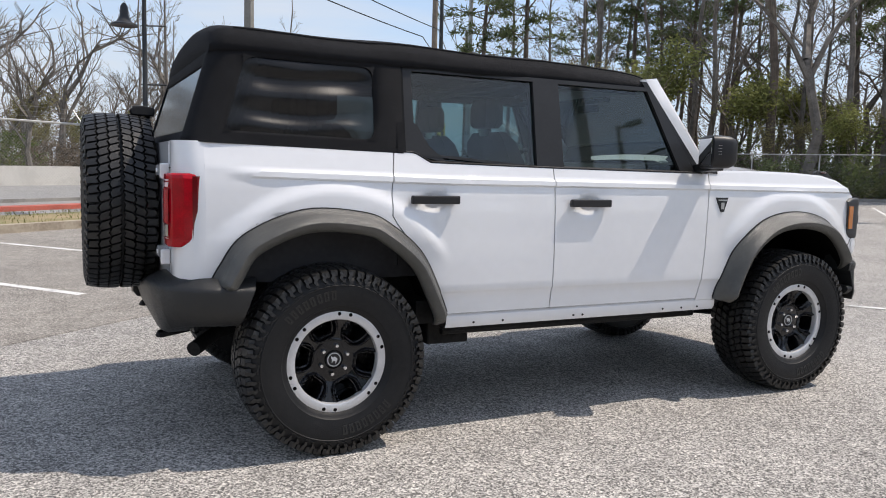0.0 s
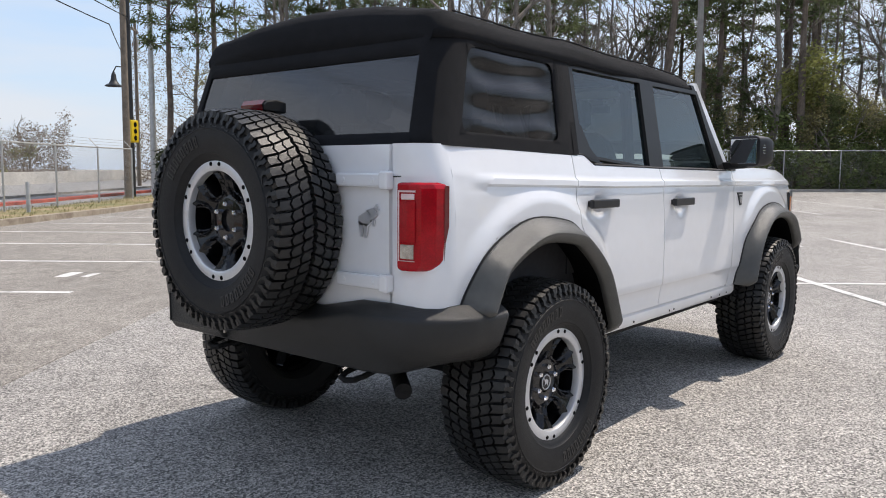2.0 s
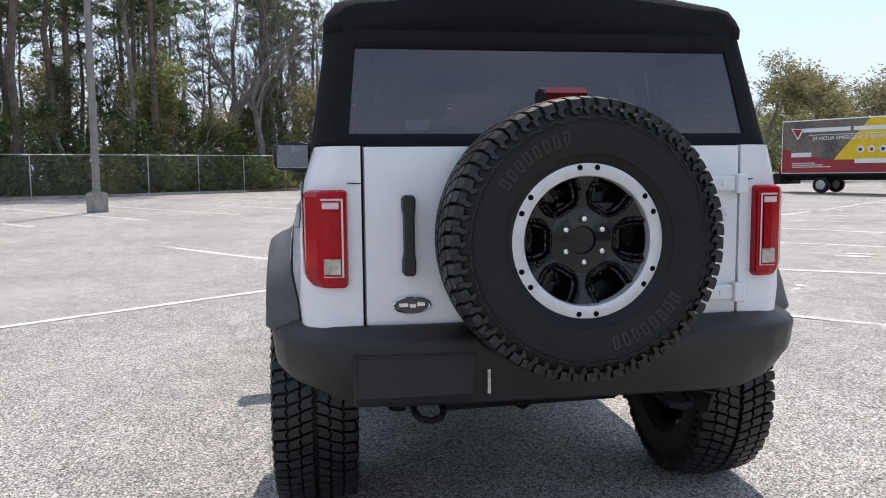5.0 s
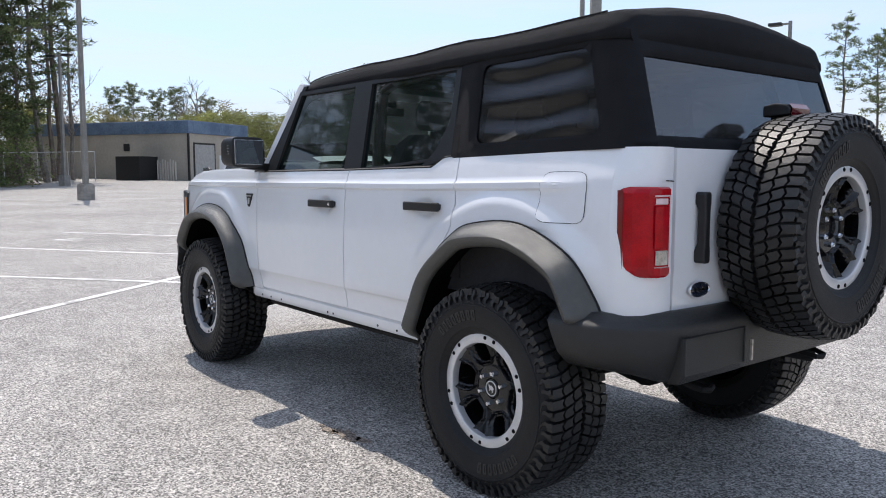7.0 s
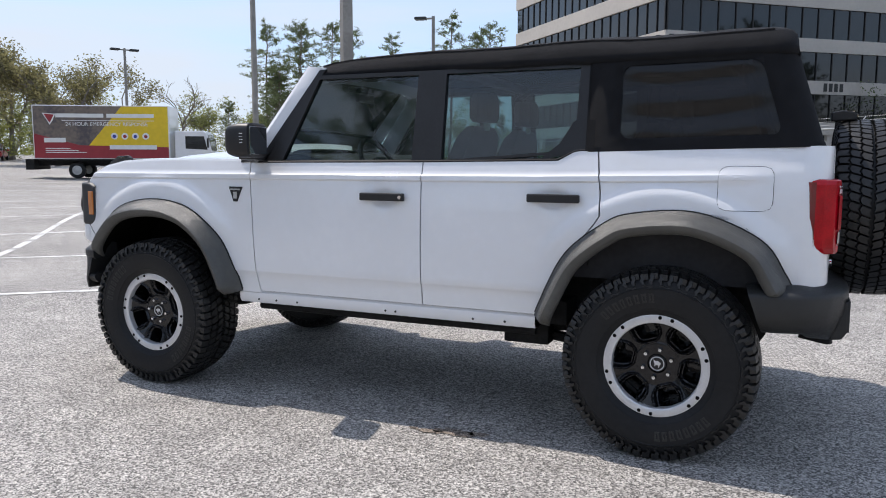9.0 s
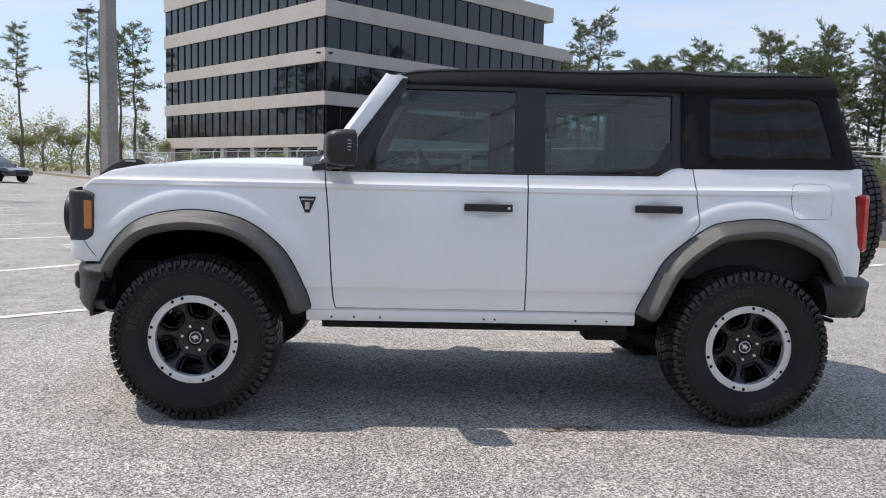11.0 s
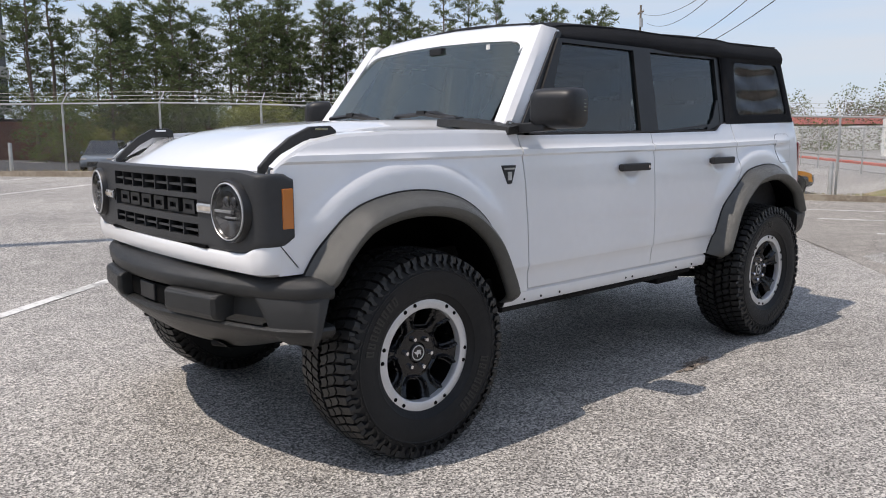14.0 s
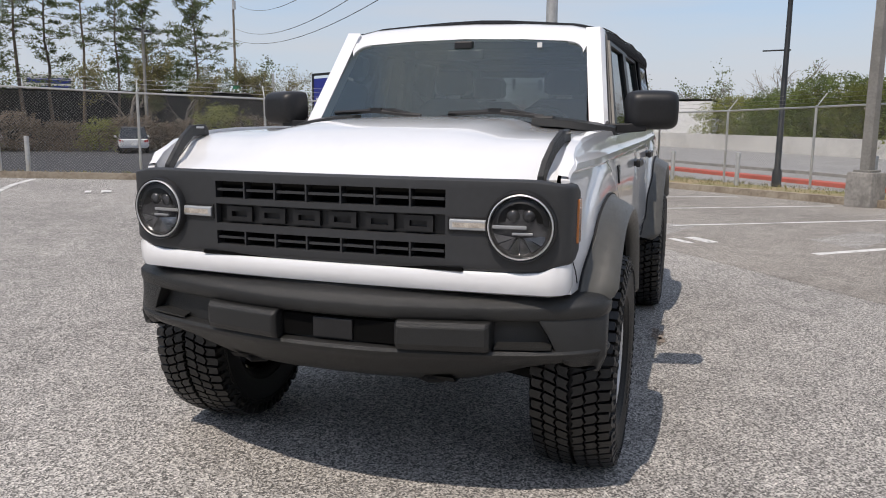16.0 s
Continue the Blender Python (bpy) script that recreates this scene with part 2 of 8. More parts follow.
M_DRL = mat("white_lamp_strip", (0.46, 0.48, 0.50), 0.18, 0.3, coat=1.0)
M_BOWL = mat("lamp_bowl", (0.10, 0.102, 0.108), 0.22, 0.5, vary=0.4, scale=25)
M_FACET = mat("smoked_reflector", (0.20, 0.205, 0.215), 0.18, 0.8, vary=0.4, scale=40)
M_AMBER = mat("amber_lens", (0.55, 0.17, 0.03), 0.2, coat=1.0)
M_INTERIOR = mat("dark_interior", (0.03, 0.03, 0.033), 0.8, vary=0.2, scale=4)
M_SEAT = mat("grey_seat_cloth", (0.10, 0.10, 0.105), 0.9, vary=0.15, scale=6, bump=0.3, bscale=300)
M_EMBLEM = mat("dark_blue_enamel", (0.012, 0.018, 0.035), 0.25, coat=1.0)
G_SIDE = glass("side_glass", (0.34, 0.48, 0.50), 1.8, 0.03, base=0.03, diffuse_tint=(0.10, 0.20, 0.19))
# pale green diffuse share stands in for sky reflected in the windscreen
G_SHIELD = glass("windscreen_glass", (0.72, 0.82, 0.78), 2.3, base=0.06, diffuse_tint=(0.30, 0.45, 0.41))
G_VINYL = glass("vinyl_window", (0.085, 0.085, 0.09), 1.50, 0.27, base=0.06, diffuse_tint=(0.10, 0.10, 0.105))
G_REARVINYL = glass("rear_vinyl_window", (0.20, 0.21, 0.225), 2.15, 0.08, base=0.09, diffuse_tint=(0.16, 0.165, 0.17))
G_LENS = glass("lamp_cover", (0.92, 0.92, 0.93), 1.28)
# surroundings
M_BAND = mat("cream_spandrel", (0.52, 0.475, 0.42), 0.85, vary=0.05, scale=0.3, bump=0.15, bscale=30)
M_OFFICE = mat("dark_window_glass", (0.010, 0.011, 0.013), 0.05, vary=0.5, scale=0.6, spec=0.58)
M_MULL = mat("bronze_mullion", (0.02, 0.019, 0.018), 0.5)
M_TAN = mat("tan_block_wall", (0.46, 0.41, 0.34), 0.9, vary=0.08, scale=0.6, bump=0.2)
M_BLUE = mat("blue_fascia", (0.16, 0.235, 0.33), 0.6, second=(0.09, 0.14, 0.22), scale=0.8)
M_ROOF = mat("grey_roofing", (0.22, 0.22, 0.22), 0.9, vary=0.15, scale=0.8)
M_REDROOF = mat("red_roof_tile", (0.36, 0.09, 0.07), 0.8, vary=0.2, scale=1)
M_GREENSIGN = mat("green_sign", (0.01, 0.22, 0.12), 0.5)
M_SIGNWHITE = mat("white_sign", (0.75, 0.75, 0.73), 0.5, vary=0.05, scale=3)
M_BLUESIGN = mat("blue_sign", (0.03, 0.045, 0.28), 0.5, vary=0.1, scale=1)
M_YELLOW = mat("yellow_vinyl", (0.75, 0.52, 0.02), 0.45, vary=0.06, scale=0.6)
M_TRUCKRED = mat("maroon_vinyl", (0.30, 0.025, 0.035), 0.45, vary=0.1, scale=0.6)
M_TRUCKGREY = mat("charcoal_vinyl", (0.075, 0.065, 0.07), 0.45, second=(0.19, 0.15, 0.12), scale=0.7)
M_AUTOGLASS = mat("dark_car_glass", (0.02, 0.023, 0.026), 0.05, spec=0.9)
M_CARWHITE = mat("white_auto_paint", (0.75, 0.75, 0.75), 0.3, coat=1.0, vary=0.02)
M_CARBLACK = mat("black_auto_paint", (0.014, 0.015, 0.018), 0.25, coat=1.0)
M_CARRED = mat("red_auto_paint", (0.36, 0.015, 0.02), 0.3, coat=1.0)
M_CARGREY = mat("grey_auto_paint", (0.16, 0.18, 0.20), 0.3, 0.4, coat=1.0)
M_CARBLUE = mat("pale_blue_auto_paint", (0.36, 0.44, 0.50), 0.3, 0.3, coat=1.0)


# ---------------------------------------------------------------- mesh helpers
def part(name, bm, material, parent=None, label="", smooth=False, bevel=0.0, at=None):
    """Link a bmesh as one mesh object, under a thing or a part."""
    bmesh.ops.remove_doubles(bm, verts=bm.verts, dist=1e-5)
    bmesh.ops.recalc_face_normals(bm, faces=bm.faces)
    me = bpy.data.meshes.new(name)
    bm.to_mesh(me)
    bm.free()
    me.materials.append(material)
    ob = new(name, me)
    if smooth:
        for p in me.polygons:
            p.use_smooth = True
        me.set_sharp_from_angle(angle=radians(38))
    if bevel:
        b = ob.modifiers.new("edge", "BEVEL")
        b.width, b.segments, b.limit_method, b.angle_limit = bevel, 2, "ANGLE", radians(40)
    if parent:
        ob.parent = parent
    if at is not None:
        ob.matrix_basis = at
    if label:
        ob["label"] = label
    return ob


def thing(name, label, category, group="", at=None, kind=""):
    ob = new(name)
    ob.empty_display_size = 0.2
    if at is not None:
        ob.matrix_basis = at
    return tagged(ob, label, category, group, kind)


def box(bm, lo, hi, m=None):
    x0, y0, z0 = lo
    x1, y1, z1 = hi
    v = [bm.verts.new(p) for p in ((x0, y0, z0), (x1, y0, z0), (x1, y1, z0), (x0, y1, z0), (x0, y0, z1), (x1, y0, z1), (x1, y1, z1), (x0, y1, z1))]
    for f in ((0, 3, 2, 1), (4, 5, 6, 7), (0, 1, 5, 4), (1, 2, 6, 5), (2, 3, 7, 6), (3, 0, 4, 7)):
        bm.faces.new([v[i] for i in f])
    if m is not None:
        bmesh.ops.transform(bm, matrix=m, verts=v)
    return bm


def boxed(lo, hi, m=None):
    return box(bmesh.new(), lo, hi, m)


def loft(bm, rows, close_u=False, close_v=False, caps=False, skip=None):
    """Quads between rows of points of equal length."""
    vs = [[bm.verts.new(p) for p in r] for r in rows]
    nr, nc = len(vs), len(vs[0])
    for i in range(nr if close_v else nr - 1):
        for j in range(nc if close_u else nc - 1):
            if skip and skip(i, j):
                continue
            q = [vs[i][j], vs[i][(j + 1) % nc], vs[(i + 1) % nr][(j + 1) % nc], vs[(i + 1) % nr][j]]
            if len({tuple(round(c, 6) for c in v.co) for v in q}) >= 3:
                bm.faces.new(q)
    if caps:
        bm.faces.new(vs[0])
        bm.faces.new(list(reversed(vs[-1])))
    return bm


def tube(bm, pts, radii, n=6, caps=True):
    pts = [Vector(p) for p in pts]
    if not hasattr(radii, "__len__"):
        radii = [radii] * len(pts)
    rows = []
    side = None
    for i, p in enumerate(pts):
        t = (pts[min(i + 1, len(pts) - 1)] - pts[max(i - 1, 0)]).normalized()
        if side is None:
            side = t.orthogonal().normalized()
        side = (side - t * side.dot(t)).normalized()
        up = t.cross(side)
        rows.append([p + (side * math.cos(a) + up * math.sin(a)) * radii[i] for a in (2 * math.pi * k / n for k in range(n))])
    return loft(bm, rows, close_u=True, caps=caps)


def revolve(bm, prof, n=48, axis="y", m=None):
    """prof: (radius, along) pairs turned round an axis."""
    rows = []
    for r, w in prof:
        row = []
        for k in range(n):
            a = 2 * math.pi * k / n
            c, s = r * math.cos(a), r * math.sin(a)
            row.append({"y": (c, w, s), "x": (w, c, s), "z": (c, s, w)}[axis])
        rows.append(row)
    before = len(bm.verts)
    loft(bm, rows, close_u=True)
    if m is not None:
        bm.verts.ensure_lookup_table()
        bmesh.ops.transform(bm, matrix=m, verts=bm.verts[before:])
    return bm


def smooth_line(pts, n):
    """A smooth curve through the points, n steps to each."""
    pts = [Vector(p) for p in pts]
    out = []
    for i in range(len(pts) - 1):
        p0, p1, p2, p3 = pts[max(i - 1, 0)], pts[i], pts[i + 1], pts[min(i + 2, len(pts) - 1)]
        for k in range(n):
            t = k / n
            out.append(0.5 * ((2 * p1) + (p2 - p0) * t + (2 * p0 - 5 * p1 + 4 * p2 - p3) * t * t + (3 * p1 - p0 - 3 * p2 + p3) * t ** 3))
    out.append(pts[-1])
    return out


def lerp(a, b, t):
    return a + (b - a) * t


def interp(x, table):
    """Straight-line value from (x, value) pairs in rising x."""
    if x <= table[0][0]:
        return table[0][1]
    for (xa, ya), (xb, yb) in zip(table, table[1:]):
        if x <= xb:
            return lerp(ya, yb, (x - xa) / (xb - xa))
    return table[-1][1]


def sstep(a, b, x):
    t = max(0.0, min(1.0, (x - a) / (b - a)))
    return t * t * (3 - 2 * t)


# ---------------------------------------------------------------- the lot
# The lot is square to a (away from the street) and b (along the street).
def lot(a, b):
    return 0.634 * a + 0.773 * b, -0.773 * a + 0.634 * b


def lot_ab(x, y):
    return 0.634 * x - 0.773 * y, 0.773 * x + 0.634 * y


KERB_A, KERB_B, WOOD_B = -9.8, -14.4, 37.5


def ground_z(x, y):
    """The lot rises away from the street; the street and the next lot lie lower."""
    a, b = lot_ab(x, y)
    z = 0.012 * max(0.0, x - 10) if x < 90 else 0.96
    z -= 0.034 * max(0.0, min(14.0, -x - 4.5))
    z += 0.14 * sstep(-3.5, -7.5, y) * sstep(20, 10, x) * sstep(-12, -4, x)
    z += 0.008 * max(0.0, min(60.0, x - 25)) * sstep(-5, -15, y)
    z -= 0.25 * sstep(-12.5, -15.0, a)
    z -= 0.55 * sstep(-15.3, -18.5, b) * sstep(-12.5, -9.5, a)
    return z


ticks = sorted({round(s * v, 3) for s in (-1, 1) for v in [0, 1.5, 3, 4.5, 6, 8, 9.6, 10.4, 11.4, 12.6, 13.4, 14.2, 15, 15.8, 16.6, 17.6, 19, 21, 24, 28, 32, 37.5, 44, 52, 62, 75, 90, 120, 170, 260, 420, 700, 1200, 2000]})
bm = bmesh.new()
loft(bm, [[(*lot(a, b), ground_z(*lot(a, b))) for b in ticks] for a in ticks])
ground = tagged(part("ground", bm, M_LOT, smooth=True), "worn pale grey asphalt parking lot with cracks and stains", "ground", kind="structure")


def slab(name, a0, a1, b0, b1, material, lift, label, category, kind="structure", steps=24, parent=None):
    """A sheet laid on the ground between lines of the lot, with a thin edge."""
    bm = bmesh.new()
    na, nb = max(1, int(abs(a1 - a0) / 1.5)), max(1, int(abs(b1 - b0) / 1.5))
    na, nb = min(na, steps), min(nb, steps * 4)
    rows = []
    for i in range(na + 1):
        a = lerp(a0, a1, i / na)
        rows.append([(*lot(a, lerp(b0, b1, j / nb)), ground_z(*lot(a, lerp(b0, b1, j / nb))) + lift) for j in range(nb + 1)])
    loft(bm, rows)
    r = bmesh.ops.extrude_face_region(bm, geom=list(bm.faces))
    bmesh.ops.translate(bm, vec=(0, 0, -max(0.03, lift)), verts=[v for v in r["geom"] if isinstance(v, bmesh.types.BMVert)])
    return tagged(part(name, bm, material, parent, smooth=False), label, category, kind=kind)


# kerbs, verges, street, next lot
slab("kerb", KERB_A - 0.2, KERB_A, KERB_B - 0.2, WOOD_B, M_KERB, 0.15, "worn tan concrete kerb along the street side of the lot", "kerb")
slab("kerb", KERB_A, 80, KERB_B - 0.2, KERB_B, M_KERB, 0.15, "worn concrete kerb below the chain-link fence", "kerb")
slab("kerb", KERB_A, 24, WOOD_B, WOOD_B + 0.2, M_CONC, 0.14, "grey concrete kerb along the woods", "kerb")
slab("older_paving", KERB_A, -2.4, KERB_B, WOOD_B, M_OLDLOT, 0.004, "older brownish asphalt strip beside the street kerb", "ground")
slab("verge", -13.6, KERB_A - 0.2, -24, 90, M_DIRT, 0.12, "strip of dry grass and dirt beside the street", "verge")
slab("verge", KERB_A, 80, -15.6, KERB_B - 0.2, M_DIRT, 0.11, "narrow dirt strip under the fence", "verge")
slab("woodland_floor", -9.6, 42, WOOD_B + 0.2, 75, M_SOIL, 0.10, "leaf litter and soil on the floor of the woods", "ground")
slab("road", -36, -13.8, -160, 160, M_ROAD, 0.03, "pale concrete street with several lanes", "road", steps=30)
slab("next_lot", KERB_A + 1, 60, -70, -17.5, M_LOT2, 0.04, "dark freshly sealed asphalt of the neighbouring parking lot", "ground")
slab("median", -18.3, -17.7, -120, 120, M_RED, 0.16, "low red painted median kerb along the street", "kerb")
slab("median", -21.8, -21.6, -120, 120, M_CONC, 0.15, "grey concrete median edge", "kerb")
slab("retaining_wall", -36.4, -36, -160, 160, M_WALLC, 1.1, "pale concrete retaining wall beyond the street", "wall")


def stripe(a0, b0, a1, b1, w=0.11, name="parking_line"):
    """One painted line on the ground."""
    p, q = Vector(lot(a0, b0)), Vector(lot(a1, b1))
    t = (q - p).normalized()
    s = Vector((-t.y, t.x)) * w / 2
    n = max(1, int((q - p).length / 1.2))
    rows = []
    for i in range(n + 1):
        c = p.lerp(q, i / n)
        rows.append([(*(c + s), ground_z(*(c + s)) + 0.005), (*(c - s), ground_z(*(c - s)) + 0.005)])
    return tagged(part(name, loft(bmesh.new(), rows), M_LINE), "faded white painted parking line on the asphalt", "road marking", "parking lines", "structure")


stripe(-2.0, 5.5, 60, 5.5)
for a in [4.7, 7.75, 10.8, 13.9, 17.0, 20.1, 23.2, 26.3, 29.4, 32.5]:
    stripe(a, -0.6, a, 5.44)
    stripe(a, 5.56, a, 11.6)
    stripe(a + 0.4, 19.0, a + 0.4, 31.0)
for b in [-10.7, -8.2, -5.6, -3.1, -0.7, 1.8, 4.4, 7.2, 9.8, 12.4, 15.0, 17.6, 20.2, 22.8, 25.4, 28.0]:
    stripe(-9.3, b, -3.7, b)
for a in [-1.5, 1.8, 5.15, 8.5, 11.8, 15.1, 18.4, 21.7, 25, 28.3]:
    stripe(a, -13.6, a, -7.9)
for a in [2, 4.8, 7.6, 10.4, 13.2, 16, 18.8, 21.6]:
    stripe(a, -36, a, -31)
    stripe(a, -24.5, a, -20)
# stall numbers too worn to read: short bars
for a, b in ((-4.2, -4.3), (-3.2, -1.9), (-4.4, 0.6), (-4.4, 3.1), (-4.4, 5.8), (6.3, -8.6), (3.5, -8.6), (6.3, 1.0), (9.3, 1.0), (6.3, 10.2), (9.3, 10.4)):
    stripe(a, b - 0.22, a, b + 0.22, 0.16, "stall_mark")
    stripe(a + 0.28, b - 0.2, a + 0.28, b + 0.16, 0.1, "stall_mark")


def crack(pts, w, seed):
    """A wandering dark crack in the asphalt."""
    rng = random.Random(seed)
    line = smooth_line([(*lot(*p), 0) for p in pts], 22)
    rows = []
    for i, c in enumerate(line):
        t = (line[min(i + 1, len(line) - 1)] - line[max(i - 1, 0)]).normalized()
        s = Vector((-t.y, t.x, 0))
        c = c + s * rng.uniform(-0.05, 0.05)
        h = w * rng.uniform(0.15, 0.6) / 2
        a, b = c + s * h, c - s * h
        rows.append([(a.x, a.y, ground_z(a.x, a.y) + 0.004), (b.x, b.y, ground_z(b.x, b.y) + 0.004)])
    return tagged(part("crack", loft(bmesh.new(), rows), M_CRACK), "irregular dark crack in the asphalt", "crack", "asphalt cracks", "structure")


# the long joint that runs under the car, and others about the lot
crack([(1.9, -1.5), (2.66, -0.68), (3.04, -0.38), (3.25, -0.06), (3.38, 0.2), (3.50, 0.6), (3.64, 1.05), (3.86, 1.57), (4.15, 2.3)], 0.011, 1)
crack([(-9.5, 1.0), (-6, 1.4), (-3.6, 0.2), (-2.6, -2.6), (-2.0, -6)], 0.02, 2)
crack([(0.6, 8.5), (2.5, 7.6), (5.2, 8.6), (9, 8.0), (14, 9.2)], 0.02, 3)
crack([(-1.5, 12), (1.5, 10.5), (4.2, 11.6), (8, 13.4)], 0.02, 4)
crack([(4.0, -1.5), (4.9, 1.2), (6.6, 3.6), (7.6, 6.6)], 0.018, 5)
crack([(-5.2, -8), (-3, -3.8), (-3.4, -1.2), (-4.4, 2.2), (-4.0, 7)], 0.018, 6)
crack([(3.3, 4.2), (4.39, 3.17), (4.74, 2.73), (5.0, 2.32), (5.69, 1.65), (6.06, 0.88), (7.5, -0.8)], 0.012, 7)
crack([(11, 5.6), (8.16, 4.03), (6.77, 3.13), (5.27, 2.4)], 0.012, 9)
crack([(-2.4, -3.4), (-0.68, -4.25), (-0.19, -4.55), (0.71, -4.43), (1.35, -4.12), (3.0, -3.6)], 0.010, 10)
crack([(6.2, -6.4), (4.29, -5.33), (2.48, -3.91), (1.36, -3.02), (0.64, -2.68), (-0.4, -2.3)], 0.010, 8)

# brown oil stain beside the car
bm = bmesh.new()
sr = random.Random(12)
for cx, cy, rad in ((0.95, 1.02, 0.075), (1.07, 1.05, 0.045), (0.83, 1.00, 0.04), (1.16, 1.04, 0.022)):
    ring = []
    for k in range(18):
        a = 2 * math.pi * k / 18
        r = rad * sr.uniform(0.65, 1.2)
        ring.append(bm.verts.new((cx + 1.5 * r * math.cos(a), cy + 0.7 * r * math.sin(a), 0.0045)))
    bm.faces.new(ring)
tagged(part("oil_stain", bm, asphalt("stained_asphalt", (0.075, 0.062, 0.050), (0.47, 0.39, 0.32), (0.7, 0.68, 0.66), 135)), "dark brown oil stain soaked into the asphalt", "stain", kind="structure")

# ---------------------------------------------------------------- the off-road car
suv = thing("off_road_suv", "white four-door off-road car with black soft top, on asphalt", "car")
FX = 2.949  # front axle; the rear axle is at x = 0

ARCH_F = smooth_line([(FX + 0.515, 0, 0.78), (FX + 0.42, 0, 0.925), (FX + 0.272, 0, 1.045), (FX + 0.02, 0, 1.092), (FX - 0.24, 0, 1.05), (FX - 0.44, 0, 0.905), (FX - 0.555, 0, 0.70), (FX - 0.59, 0, 0.585)], 6)
ARCH_R = smooth_line([(0.588, 0, 0.59), (0.53, 0, 0.72), (0.434, 0, 0.898), (0.27, 0, 1.035), (0.136, 0, 1.092), (-0.143, 0, 1.105), (-0.40, 0, 1.0), (-0.50, 0, 0.86), (-0.535, 0, 0.79)], 6)


def arch_z(x):
    """Height of the wheel opening's edge over x, or 0 outside it."""
    for line in (ARCH_F, ARCH_R):
        for p, q in zip(line, line[1:]):
            if min(p.x, q.x) <= x <= max(p.x, q.x) and abs(q.x - p.x) > 1e-6:
                return lerp(p.z, q.z, (x - p.x) / (q.x - p.x))
    return 0.0


SIDE = [(0.50, 0.838), (0.60, 0.850), (0.698, 0.861), (0.714, 0.872), (0.90, 0.874), (1.10, 0.866), (1.20, 0.858), (1.232, 0.853), (1.242, 0.864), (1.264, 0.861), (1.276, 0.846), (1.33, 0.830), (1.42, 0.803)]


SIDE_PLAIN = [(0.50, 0.838), (0.60, 0.850), (0.70, 0.864), (0.90, 0.872), (1.10, 0.866), (1.20, 0.858), (1.276, 0.847), (1.33, 0.830), (1.42, 0.803)]


def crease_lift(x):
    """The crease along the side climbs a little to the rear."""
    return 0.022 * (x - 0.6) / -1.2 if x < 0.6 else -0.012 * (x - 0.6) / 2.9


def side_y(x, z):
    """Half width of the body side."""
    y = lerp(interp(z - crease_lift(x), SIDE), interp(z - crease_lift(x), SIDE_PLAIN), sstep(-0.28, -0.50, x))
    for ax in (0.0, FX):
        r = math.hypot(x - ax, (z - 0.50) * 0.95)
        y += 0.022 * sstep(0.715, 0.650, r) * sstep(0.85, 1.0, z)
    for hx, hz in ((0.505, 1.152), (1.417, 1.139)):
        y -= 0.020 * sstep(1.0, 0.35, math.hypot((x - hx) / 0.085, (z - hz) / 0.062))
    if x > 2.95:
        y -= 0.030 * ((x - 2.95) / 0.6) ** 2
    if x < -0.2:
        y -= 0.012 * ((-x - 0.2) / 0.4) ** 2
    return y


LEVELS = [0.52, 0.56, 0.595, 0.63, 0.66, 0.698, 0.706, 0.714, 0.75, 0.80, 0.85, 0.90, 0.95, 1.0, 1.05, 1.085, 1.10, 1.115, 1.13, 1.145, 1.16, 1.175, 1.19, 1.21, 1.232, 1.242, 1.253, 1.264, 1.276, 1.29, 1.31, 1.33, 1.35, 1.37, 1.39, 1.41]


def side_panel(name, s, left, right, low, high, step=0.018):
    """A skin panel of the body side between two seams, bent over at its edges."""
    width = right(1.0) - left(1.0)
    n = max(2, int(width / step))
    rows = []
    shifts = [0.0] * len(LEVELS)
    for k in range(n + 1):
        u = k / n
        row = []
        for z in LEVELS:
            x = lerp(left(z), right(z), u)
            zz = max(low(x), min(high(x), z + crease_lift(x) * sstep(1.0, 1.2, z) * sstep(1.40, 1.31, z)))
            x = lerp(left(zz), right(zz), u)
            zz = max(low(x), min(high(x), zz))
            row.append(Vector((x, s * side_y(x, zz), zz)))
        rows.append(row)
    bm = bmesh.new()
    loft(bm, rows)
    bmesh.ops.remove_doubles(bm, verts=bm.verts, dist=1e-4)
    edges = [e for e in bm.edges if e.is_boundary]
    r = bmesh.ops.extrude_edge_only(bm, edges=edges)
    for v in (g for g in r["geom"] if isinstance(g, bmesh.types.BMVert)):
        v.co.y -= s * 0.03
    return part(name, bm, M_WHITE, suv, smooth=True)


def belt(x):
    """Top edge of the body side under the windows."""
    return interp(x, [(-0.6, 1.405), (0.40, 1.384), (0.425, 1.380), (0.50, 1.338), (1.2, 1.328), (2.1, 1.322), (2.34, 1.322)])


def bonnet_edge(x):
    return interp(x, [(2.2, 1.328), (2.6, 1.334), (3.0, 1.330), (3.25, 1.318), (3.40, 1.288), (3.50, 1.240), (3.56, 1.19)])


